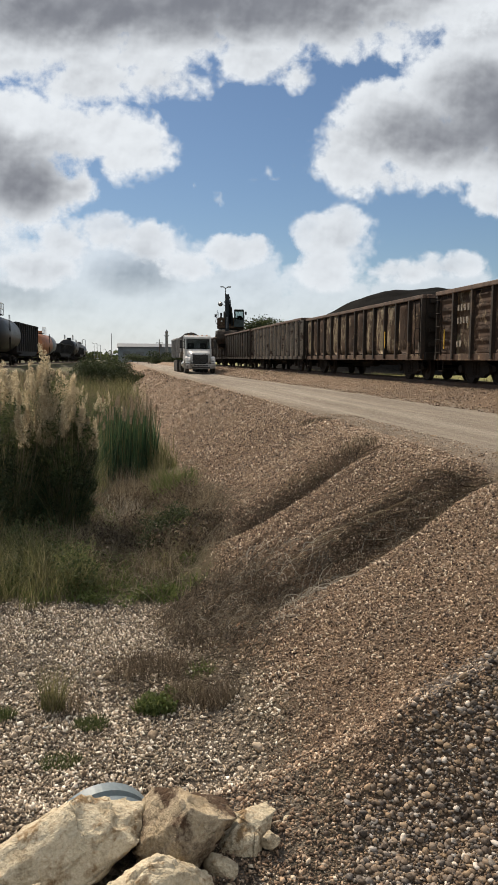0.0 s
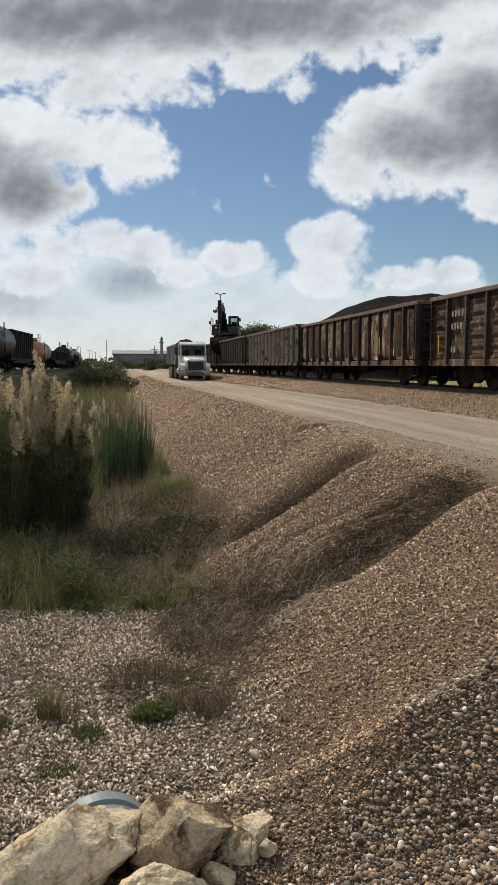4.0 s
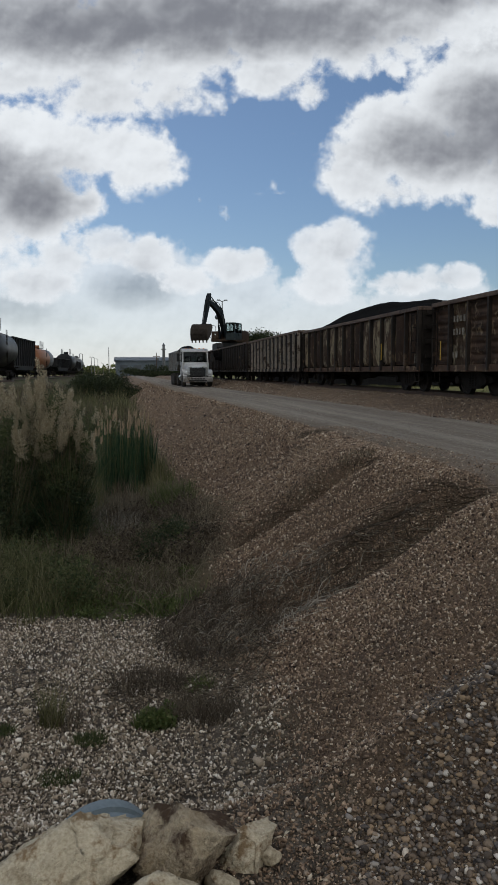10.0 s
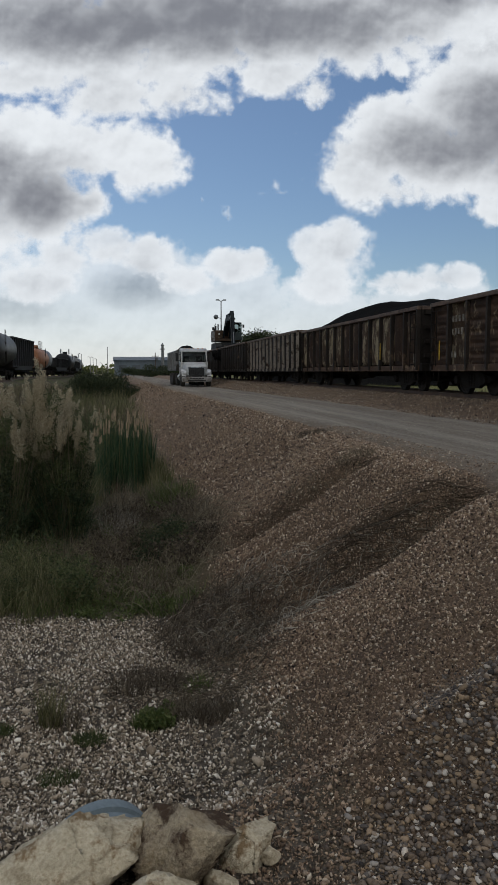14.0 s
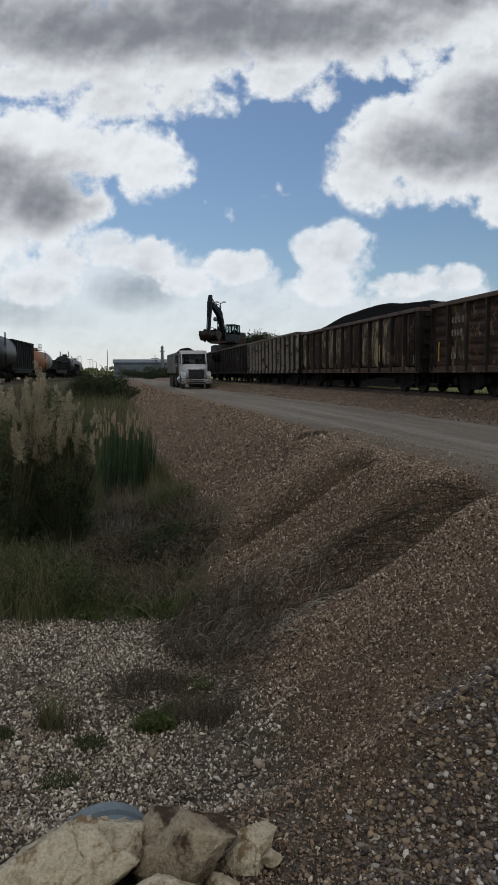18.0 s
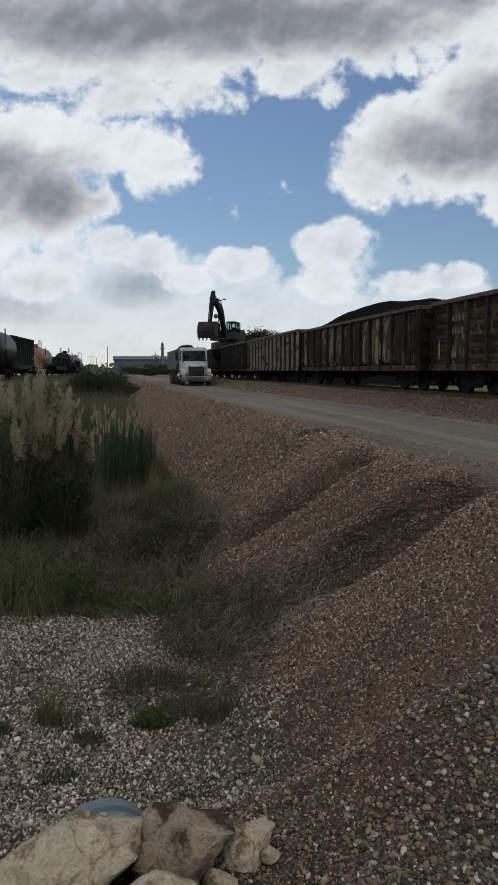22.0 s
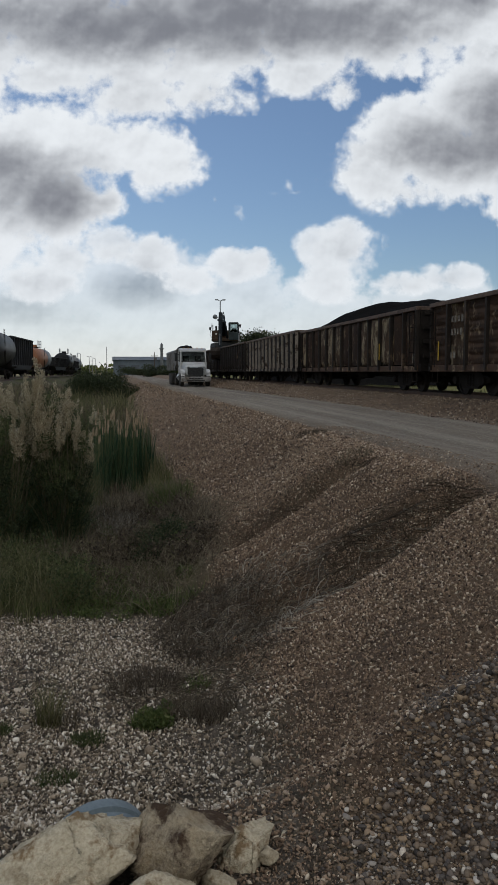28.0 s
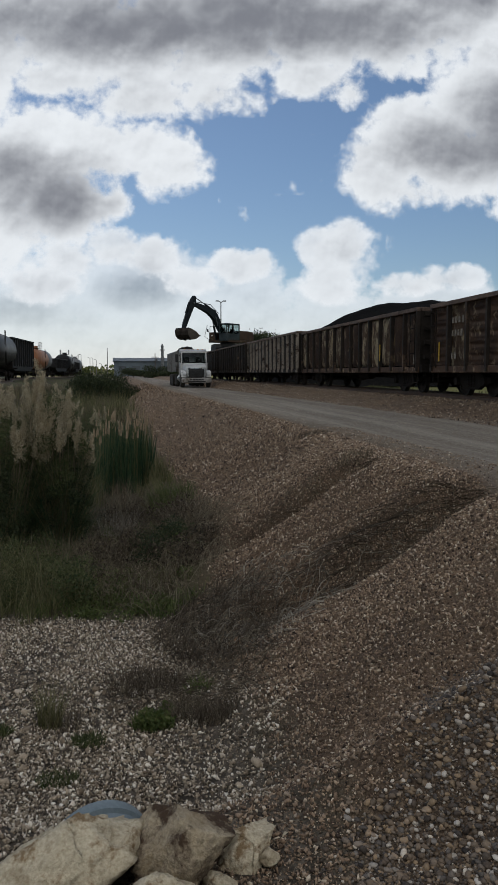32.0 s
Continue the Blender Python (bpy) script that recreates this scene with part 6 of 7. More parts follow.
berm_stone = per_piece("mixed_brown_river_pebbles", [(0.020, 0.015, 0.012), (0.085, 0.060, 0.042), (0.200, 0.142, 0.094), (0.120, 0.100, 0.085), (0.050, 0.039, 0.031), (0.290, 0.198, 0.116), (0.034, 0.027, 0.022), (0.60, 0.51, 0.41)], rough=0.7, fine=140, gloss=0.05)
bank_stone = per_piece("tan_crushed_gravel", [(0.022, 0.0145, 0.011), (0.155, 0.101, 0.064), (0.295, 0.198, 0.128), (0.064, 0.042, 0.030), (0.44, 0.314, 0.210), (0.20, 0.134, 0.089), (0.72, 0.60, 0.455)], rough=0.85, fine=140)
pale_stone = per_piece("pale_limestone_pebbles", [(0.045, 0.032, 0.022), (0.24, 0.180, 0.122), (0.46, 0.372, 0.272), (0.14, 0.104, 0.072), (0.58, 0.49, 0.38), (0.84, 0.765, 0.66)], rough=0.85, fine=140)
road_stone = per_piece("grey_tan_road_stones", [(0.187, 0.149, 0.111), (0.289, 0.238, 0.183), (0.374, 0.319, 0.251), (0.51, 0.451, 0.365)], rough=0.9, fine=140)


def on_berm(x, y, rng):
    rim = np.interp(y, [2.0, 3.1, 3.25, 3.35, 3.45, 3.8, 4.2], [0.90, 0.95, 1.10, 1.28, 1.42, 1.60, 1.75])
    return (y < 4.15 + rng.normal(0, 0.06, len(x))) & (x > rim + rng.normal(0, 0.06, len(x))) & (x < 0.3 + 0.53 * y)


def pale_edge(y):
    """How far the pale pebbles of the ditch reach towards the bank."""
    return np.interp(y, [3.5, 3.75, 4.4, 5.1, 6.0, 7.0, 8.0], [0.50, 0.68, 0.96, 1.08, 0.95, 0.62, 0.45])


def on_bank(x, y, rng):
    near = (y < 3.6) & (x > 0.25)
    foot = np.where(y < 7.0, pale_edge(y), 0.75 + 0.50 * step(7.6, 9.0, y) + 0.12 * np.sin(1.3 * y))
    return ((x > foot + rng.normal(0, 0.10, len(x))) | near) & ~on_berm(x, y, rng) & (x < 0.35 + 0.53 * y)


def in_ditch(x, y, rng):
    bare = wobble(1.4 * x, 1.4 * y, 4.0) + 0.35 * wobble(4 * x, 4 * y, 7.0)
    thin = rng.uniform(0, 1, len(x)) < np.clip(1.05 + 1.3 * bare, 0.35, 1.0)
    return thin & (x < pale_edge(y) + rng.normal(0, 0.11, len(x))) & (y > 3.85 - 0.60 * step(0.6, 0.2, x)) & (y < 8.05 + rng.normal(0, 0.12, len(x)) + 0.1 * np.sin(3 * x))


def strewn(x, y, rng):
    """Thicker along the road's edges and crown than in its wheel tracks."""
    track = np.exp(-((x - 4.9) / 0.45) ** 2) + np.exp(-((x - 6.8) / 0.45) ** 2)
    return rng.uniform(0, 1, len(x)) > 0.15 + 0.75 * track


loose_stones("berm_pebbles", 21, 24000, 0.6, 2.4, 2.35, 4.3, 0.005, 0.013, berm_stone, "small mixed brown and grey river pebbles on the berm", 1, 0.4, on_berm, 0.15, even=1.4, coarse=0.0075)
loose_stones("berm_pebbles", 36, 2600, 0.6, 2.4, 2.35, 4.3, 0.011, 0.021, berm_stone, "mixed brown and grey river pebbles on the berm", 2, 0.4, on_berm, 0.05, even=2.0)
loose_stones("berm_grit", 31, 6000, -0.3, 2.4, 2.2, 4.2, 0.003, 0.009, bank_stone, "fine brown grit between the berm's pebbles", 1, 0.6, None, smooth=False, coarse=1.0, corners=6)
loose_stones("bank_grit", 40, 22000, 0.25, 2.7, 2.6, 4.9, 0.004, 0.010, bank_stone, "fine tan grit on the bank", 1, 0.75, on_bank, 0.2, smooth=False, coarse=1.0, tumble=1.2, corners=6)
loose_stones("bank_gravel", 22, 19000, 0.25, 3.0, 2.6, 5.2, 0.006, 0.017, bank_stone, "tan crushed gravel on the bank", 1, 0.75, on_bank, 0.1, smooth=False, coarse=1.0, tumble=1.2, even=1.6, corners=7)
loose_stones("bank_gravel", 32, 31000, 0.5, 3.6, 5.2, 7.3, 0.006, 0.019, bank_stone, "tan crushed gravel on the bank", 1, 0.75, on_bank, 0.1, smooth=False, coarse=1.0, tumble=1.2, even=1.4, corners=7)
loose_stones("bank_gravel", 23, 42000, 0.6, 3.8, 7.2, 12.0, 0.008, 0.021, bank_stone, "tan crushed gravel on the bank", 1, 0.75, on_bank, 0.1, smooth=False, coarse=1.0, tumble=1.2, even=1.2, corners=6)
loose_stones("bank_gravel", 24, 30000, 0.5, 3.8, 12.0, 22.0, 0.010, 0.026, bank_stone, "tan crushed gravel along the bank", 1, 0.75, on_bank, 0.1, smooth=False, coarse=1.0, tumble=1.2, even=1.2, corners=6)
loose_stones("bank_gravel", 25, 15000, 0.3, 3.7, 22.0, 45.0, 0.017, 0.040, bank_stone, "tan crushed gravel far along the bank", 1, 0.75, on_bank, 0.1, smooth=False, coarse=1.0, tumble=1.2, corners=6)
loose_stones("bank_gravel", 33, 6000, -0.3, 3.4, 45.0, 90.0, 0.035, 0.075, bank_stone, "tan crushed gravel far along the bank", 1, 0.75, on_bank, 0.1, smooth=False, coarse=1.0, tumble=1.2, corners=6)
loose_stones("ditch_pebbles", 26, 27000, -1.0, 1.3, 3.2, 5.6, 0.005, 0.021, pale_stone, "pale limestone pebbles before the culvert", 1, 0.75, in_ditch, 0.1, smooth=False, coarse=1.0, tumble=1.2, even=1.6, corners=6)
loose_stones("ditch_pebbles", 27, 30000, -1.6, 1.3, 5.6, 8.3, 0.006, 0.021, pale_stone, "pale limestone pebbles in the ditch", 1, 0.75, in_ditch, 0.1, smooth=False, coarse=1.0, tumble=1.2, even=1.5, corners=6)
loose_stones("ditch_stones", 41, 90, -1.0, 1.0, 3.9, 6.5, 0.020, 0.040, pale_stone, "larger pale limestone stones among the pebbles", 2, 0.8, in_ditch, 0.2, smooth=False)
loose_stones("bank_gravel", 37, 8000, 3.1, 4.6, 5.0, 15.0, 0.006, 0.019, bank_stone, "tan gravel along the road's edge", 1, 0.75, None, smooth=False, coarse=1.0, tumble=1.2, corners=6)
loose_stones("road_gravel", 28, 13000, 3.5, 8.4, 6.0, 20.0, 0.004, 0.013, road_stone, "small grey-tan stones strewn on the road", 1, 0.6, strewn, 0.35, smooth=False, coarse=1.0, corners=6)
loose_stones("road_gravel", 34, 8000, 3.2, 8.4, 20.0, 60.0, 0.009, 0.024, road_stone, "small grey-tan stones strewn on the road", 1, 0.6, strewn, 0.35, smooth=False, coarse=1.0, corners=6)
loose_stones("ballast_gravel", 29, 9000, 7.6, 10.9, 12.0, 40.0, 0.018, 0.042, bank_stone, "brown ballast stones beside the track", 1, 0.7, None, 0.1, smooth=False, coarse=1.0, tumble=1.2, corners=6)
loose_stones("ballast_gravel", 35, 5000, 7.6, 10.9, 40.0, 95.0, 0.035, 0.07, bank_stone, "brown ballast stones far along the track", 1, 0.7, None, 0.1, smooth=False, coarse=1.0, tumble=1.2, corners=6)

# the nearest larger pebbles lie singly on the berm
rnd = random.Random(5)
singles = []
for fv, ff in stone_forms(2, 6, 77, 0.35):
    me = raw_mesh("pebble", fv * 0.023, ff)
    me.materials.append(per_piece("single_river_pebbles", [(0.056, 0.042, 0.0336), (0.16, 0.116, 0.08), (0.289, 0.2, 0.123), (0.184, 0.156, 0.132), (0.551, 0.484, 0.408)], rough=0.65, island=False, fine=40, gloss=0.1) if not singles else singles[0].materials[0])
    me.polygons.foreach_set("use_smooth", [True] * len(me.polygons))
    singles.append(me)
for i in range(290):
    x, y = rnd.uniform(1.0, 2.0), rnd.uniform(2.45, 3.35)
    s = rnd.uniform(0.45, 0.95)
    place("pebble", singles[i % 6], ground, Matrix.Translation((x, y, float(height(x, y)) + 0.008 * s)) @ pose(0, 0, 0, rnd.uniform(-20, 20), rnd.uniform(-20, 20), rnd.uniform(0, 360)) @ Matrix.Scale(s, 4))


# ---- clouds ----
WIND, GUST = 4.3, 8.6
AXIS_YAW, AXIS_PITCH, FOCAL = 9.57, -5.34, 1358.0


def cloud_material():
    """Ragged glowing vapour, its light and shade painted in: thin where it runs out, grey where it is thick."""
    m = bpy.data.materials.new("cloud_vapour")
    m.use_nodes = True
    n, k = m.node_tree.nodes, m.node_tree.links
    n.remove(n["Principled BSDF"])
    out = n["Material Output"]
    co = n.new("ShaderNodeTexCoord")

    def attr(name):
        a = n.new("ShaderNodeAttribute")
        a.attribute_name = name
        return a.outputs["Fac"]

    def noise(scale, detail, rough, distort=0.0, shift=None):
        t = n.new("ShaderNodeTexNoise")
        t.inputs["Scale"].default_value, t.inputs["Detail"].default_value = scale, detail
        t.inputs["Roughness"].default_value, t.inputs["Distortion"].default_value = rough, distort
        if shift:
            move = n.new("ShaderNodeVectorMath")
            move.inputs[1].default_value = shift
            k.new(co.outputs["Object"], move.inputs[0])
            k.new(move.outputs[0], t.inputs["Vector"])
        else:
            k.new(co.outputs["Object"], t.inputs["Vector"])
        return t.outputs["Fac"]

    def maths(op, a, c, d=None):
        t = n.new("ShaderNodeMath")
        t.operation = op
        for i, v in enumerate((a, c, d)):
            if v is None:
                continue
            if isinstance(v, (int, float)):
                t.inputs[i].default_value = v
            else:
                k.new(v, t.inputs[i])
        return t.outputs[0]

    def ranged(v, a, c, lo=0.0, hi=1.0):
        t = n.new("ShaderNodeMapRange")
        t.interpolation_type = "SMOOTHSTEP"
        for key, val in (("From Min", a), ("From Max", c), ("To Min", lo), ("To Max", hi)):
            t.inputs[key].default_value = val
        k.new(v, t.inputs["Value"])
        return t.outputs["Result"]

    def puffs(scale, detail):
        t = n.new("ShaderNodeTexVoronoi")
        t.feature, t.normalize = "SMOOTH_F1", True
        t.inputs["Scale"].default_value, t.inputs["Detail"].default_value = scale, detail
        t.inputs["Roughness"].default_value, t.inputs["Smoothness"].default_value = 0.55, 0.35
        k.new(co.outputs["Object"], t.inputs["Vector"])
        return t.outputs["Distance"]

    billow = noise(0.012, 8, 0.54, 0.15)
    fine = noise(0.045, 7, 0.58, 0.2)
    puff = puffs(0.030, 2.5)
    soft = noise(0.0065, 2, 0.45, 0.1)
    body = maths("MULTIPLY_ADD", maths("SUBTRACT", billow, 0.5), 1.65, attr("thickness"))
    body = maths("MULTIPLY_ADD", maths("SUBTRACT", fine, 0.5), 0.6, body)
    body = maths("MULTIPLY_ADD", maths("SUBTRACT", 0.34, puff), 0.5, body)
    alpha = maths("MULTIPLY", ranged(body, 0.24, 0.70), attr("cover"))
    # painted shading: soft greys where thick, billows' sides away from the sun darker
    thick = maths("MULTIPLY_ADD", maths("SUBTRACT", soft, 0.5), 0.40, attr("grey"))
    thick = maths("MULTIPLY_ADD", maths("SUBTRACT", noise(0.022, 4, 0.5, 0.1), 0.5), 0.16, thick)
    sunward = (-5.0, 12.0, 0.0)
    relief = maths("SUBTRACT", noise(0.017, 3, 0.5, 0.1, sunward), noise(0.017, 3, 0.5, 0.1))
    thick = maths("MULTIPLY_ADD", relief, 0.70, thick)
    crisp = maths("SUBTRACT", noise(0.045, 4, 0.55, 0.15, (-2.5, 5.0, 0.0)), noise(0.045, 4, 0.55, 0.15))
    thick = maths("MULTIPLY_ADD", crisp, 0.16, thick)
    deep = maths("MULTIPLY_ADD", maths("SUBTRACT", noise(0.012, 3, 0.5, 0.15), 0.5), 0.7, attr("thickness"))
    grey = maths("MULTIPLY", ranged(thick, -0.12, 1.15), ranged(deep, 0.32, 1.0))
    mix = n.new("ShaderNodeMix")
    mix.data_type = "RGBA"
    mix.inputs["A"].default_value, mix.inputs["B"].default_value = (0.65, 0.68, 0.71, 1), (0.165, 0.174, 0.200, 1)
    k.new(grey, mix.inputs["Factor"])
    em = n.new("ShaderNodeEmission")
    k.new(mix.outputs["Result"], em.inputs["Color"])
    tr = n.new("ShaderNodeBsdfTransparent")
    sh = n.new("ShaderNodeMixShader")
    k.new(alpha, sh.inputs["Fac"])
    k.new(tr.outputs[0], sh.inputs[1])
    k.new(em.outputs[0], sh.inputs[2])
    k.new(sh.outputs[0], out.inputs["Surface"])
    return m


vapour = cloud_material()
clouds = []


def cloud_sheet(dist, lobes, greys, label, cover=1.0, base=-0.6, margin=160, low=0.12, slope=1.0):
    """One far bank of cloud, set square to the view. Lobes and greys: place, half width and half height, and weight, at 1358 m."""
    a, b = radians(AXIS_YAW), radians(AXIS_PITCH)
    way = Vector((math.sin(a) * math.cos(b), math.cos(a) * math.cos(b), math.sin(b)))
    at = look(Vector(EYE) + way * dist, Vector(EYE) + way * (dist + 10))
    k = dist / FOCAL
    x0, x1 = min(l[0] - l[2] for l in lobes) - margin, max(l[0] + l[2] for l in lobes) + margin
    y0, y1 = min(l[1] - l[3] for l in lobes) - 60, max(l[1] + l[3] for l in lobes) + 60
    nu, nv = int((x1 - x0) / 12) + 2, int((y1 - y0) / 12) + 2
    u, v = np.meshgrid(np.linspace(x0, x1, nu), np.linspace(y0, y1, nv))

    def field(rows, low, slope=1.0):
        f = np.full(u.shape, low)
        for x, y, rx, ry, w in rows:
            r = ((u - x) / rx) ** 2 + ((v - y) / ry) ** 2
            f = np.maximum(f, w - r * slope)
        return f

    dens = np.clip(0.37 + 0.58 * field(lobes, -3.0, slope), base, 1.0)
    edge = np.minimum.reduce([(u - x0) / 60, (x1 - u) / 60, (v - y0) / 40, (y1 - v) / 40])
    dens = np.where(edge < 1, np.minimum(dens, -0.9 + 1.9 * np.clip(edge, 0, 1)), dens)
    gr = np.clip(field([(x, y, 1.35 * rx, 1.4 * ry, w) for x, y, rx, ry, w in greys], low), low, 1.2)
    faces = np.arange(nu * nv).reshape(nv, nu)
    faces = np.stack([faces[:-1, :-1], faces[:-1, 1:], faces[1:, 1:], faces[1:, :-1]], -1).reshape(-1, 4)
    me = raw_mesh("cloud", np.stack([u - 441, 784 - v, 0 * u], -1).reshape(-1, 3), faces)
    for name, val in (("thickness", dens), ("grey", gr), ("cover", np.full(u.shape, cover))):
        me.attributes.new(name, "FLOAT", "POINT").data.foreach_set("value", val.astype(np.float32).ravel())
    ob = link_mesh("cloud", me, vapour)
    ob.matrix_world = at
    ob.scale = (k, k, k)
    tagged(ob, label, "cloud", "drifting clouds", "structure")
    clouds.append((ob, at, 0.35 * WIND if dist > 3900 else WIND))
    return ob


cloud_sheet(4350, [(-40, 520, 150, 130, 1.0), (140, 505, 130, 90, 1.0), (255, 500, 130, 85, 1.0), (430, 515, 80, 80, 1.0), (600, 480, 75, 85, 1.0), (350, 560, 300, 90, 1.0), (760, 560, 260, 75, 1.0), (40, 600, 300, 90, 1.0), (620, 585, 330, 80, 1.0), (400, 640, 700, 70, 1.1)],
            [(240, 510, 90, 45, 0.75), (30, 545, 90, 40, 0.6), (700, 560, 160, 40, 0.3), (130, 560, 120, 30, 0.35)], "bank of low white cumulus along the horizon", cover=0.70, margin=420, low=0.16)
cloud_sheet(4000, [(120, 448, 55, 42, 0.9), (190, 432, 60, 36, 1.0), (262, 450, 50, 40, 0.9), (60, 500, 90, 40, 0.8), (412, 470, 48, 34, 1.0), (455, 462, 34, 30, 0.9), (340, 495, 60, 30, 0.7), (560, 440, 46, 44, 1.0), (605, 428, 48, 46, 1.0), (590, 500, 70, 40, 0.9), (700, 500, 80, 26, 0.8), (800, 488, 70, 28, 0.9)],
            [(240, 478, 60, 26, 0.75), (110, 500, 60, 22, 0.4), (610, 455, 30, 22, 0.45), (430, 492, 40, 14, 0.25), (770, 505, 70, 12, 0.3)], "crisp white cumulus heads above the horizon", cover=0.86, low=0.24)
cloud_sheet(3500, [(462, 343, 16, 7, 0.20), (480, 330, 10, 12, 0.20), (500, 338, 9, 5, 0.0), (398, 372, 8, 12, 0.28), (404, 388, 6, 8, 0.15), (357, 352, 5, 10, 0.08), (390, 310, 10, 6, 0.05), (655, 432, 8, 14, 0.25), (525, 240, 14, 5, 0.05), (325, 300, 7, 5, 0.0)], [(470, 335, 10, 10, 0.0)], "small torn wisps of white cloud", cover=0.7, margin=60, slope=0.30)
cloud_sheet(3200, [(640, 290, 85, 80, 1.0), (700, 235, 100, 70, 1.0), (790, 270, 160, 90, 1.1), (840, 180, 110, 120, 1.1), (950, 220, 170, 170, 1.1), (860, 60, 120, 110, 1.0), (880, 375, 55, 32, 0.9), (700, 115, 28, 26, 0.6), (690, 330, 100, 36, 0.8)],
            [(800, 255, 150, 60, 1.0), (890, 220, 130, 90, 1.1), (690, 290, 70, 28, 0.45), (860, 345, 80, 16, 0.25)], "tall white cumulus with a grey core", margin=200, low=0.26)
cloud_sheet(2660, [(40, 260, 110, 85, 1.1), (150, 262, 120, 60, 1.0), (255, 290, 75, 62, 1.0), (60, 350, 110, 80, 1.1), (-90, 330, 180, 170, 1.1), (150, 360, 45, 30, 0.7)],
            [(60, 345, 120, 70, 1.0), (-20, 300, 80, 60, 0.9), (110, 350, 60, 34, 0.6), (170, 300, 60, 20, 0.25)], "white cumulus with a grey underside", margin=240)
cloud_sheet(1770, [(120, 60, 330, 125, 1.1), (420, 40, 330, 110, 1.1), (640, 20, 260, 90, 1.1), (-160, 40, 300, 150, 1.1), (180, 165, 120, 50, 0.9), (310, 172, 90, 40, 0.8), (480, 130, 90, 45, 0.9), (555, 160, 42, 34, 0.8), (620, 80, 100, 60, 0.9), (800, -60, 300, 110, 1.1), (30, 130, 120, 50, 0.9)],
            [(260, 30, 420, 75, 1.1), (520, 40, 260, 60, 1.0), (20, 60, 200, 50, 0.7), (250, 105, 150, 34, 0.5), (760, -20, 200, 60, 0.9)], "broad grey-bellied cloud deck overhead", margin=260, low=0.3)

# the cloud that drifts before the sun
SHADE_AT = Vector((0, 0, 0))
bm = bmesh.new()
bmesh.ops.create_grid(bm, x_segments=60, y_segments=90, size=1.0)
for v in bm.verts:
    x, y = v.co.x * 170, v.co.y * 215
    side = noise.fractal(Vector((x * 0.01, y * 0.01, 3.0)), 1.0, 2.0, 4)
    rim = max(abs(v.co.x), abs(v.co.y))
    v.co = Vector((x, y, 34 * (1 - rim ** 4) * (0.8 + 0.6 * side)))
ring = bmesh.ops.extrude_face_region(bm, geom=bm.faces[:])
for v in [g for g in ring["geom"] if isinstance(g, bmesh.types.BMVert)]:
    v.co.z = -v.co.z * 0.25 - 3
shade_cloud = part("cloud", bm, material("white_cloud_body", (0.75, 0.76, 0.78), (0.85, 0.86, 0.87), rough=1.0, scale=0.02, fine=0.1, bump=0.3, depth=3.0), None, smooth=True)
tagged(shade_cloud, "white cloud that drifts before the sun", "cloud", "drifting clouds", "structure")
# its leading edge shades the viewer from about the fifth second on
SHADE_AT = SUN_WAY * 900 + Vector((-170 - 4.3 * GUST, 120, 0))
shade_cloud.location = SHADE_AT

# a glowing cloud sheet, unseen, added over and behind the viewer as fill light
u, v = np.meshgrid(np.linspace(-4200, 4200, 70) / 3, np.linspace(-4200, 380, 40) / 3)
f = np.arange(u.size).reshape(u.shape)
f = np.stack([f[:-1, :-1], f[:-1, 1:], f[1:, 1:], f[1:, :-1]], -1).reshape(-1, 4)
me = raw_mesh("cloud", np.stack([u, v, 0 * u], -1).reshape(-1, 3), f)
for name, val in (("thickness", 0.80 + 0 * u), ("grey", 0.02 + 0 * u), ("cover", np.clip((127 - v) / 100, 0, 1))):
    me.attributes.new(name, "FLOAT", "POINT").data.foreach_set("value", val.astype(np.float32).ravel())
deck = tagged(link_mesh("cloud", me, vapour), "unseen white cloud sheet added overhead and behind as fill light", "cloud", "drifting clouds", "structure")
deck.location.z = 950
deck.scale = (3, 3, 3)
clouds.append((deck, pose(0, 0, 950), WIND))


# ---- what moves ----
def easing(rows, t):
    """The values between keyed rows, on a smooth curve that does not overshoot."""
    ts = [r[0] for r in rows]
    i = max(0, min(len(rows) - 2, sum(1 for v in ts if v <= t) - 1))
    a, b = rows[i], rows[i + 1]
    h = b[0] - a[0]
    u = min(1.0, max(0.0, (t - a[0]) / h))
    out = []
    for c in range(1, len(a)):
        def slope(j):
            if j <= 0 or j >= len(rows) - 1:
                return 0.0
            l = (rows[j][c] - rows[j - 1][c]) / (ts[j] - ts[j - 1])
            r = (rows[j + 1][c] - rows[j][c]) / (ts[j + 1] - ts[j])
            return 0.0 if l * r <= 0 else 2 * l * r / (l + r)
        m0, m1 = slope(i), slope(i + 1)
        out.append((2 * u ** 3 - 3 * u ** 2 + 1) * a[c] + (u ** 3 - 2 * u ** 2 + u) * h * m0 + (3 * u ** 2 - 2 * u ** 3) * b[c] + (u ** 3 - u ** 2) * h * m1)
    return out


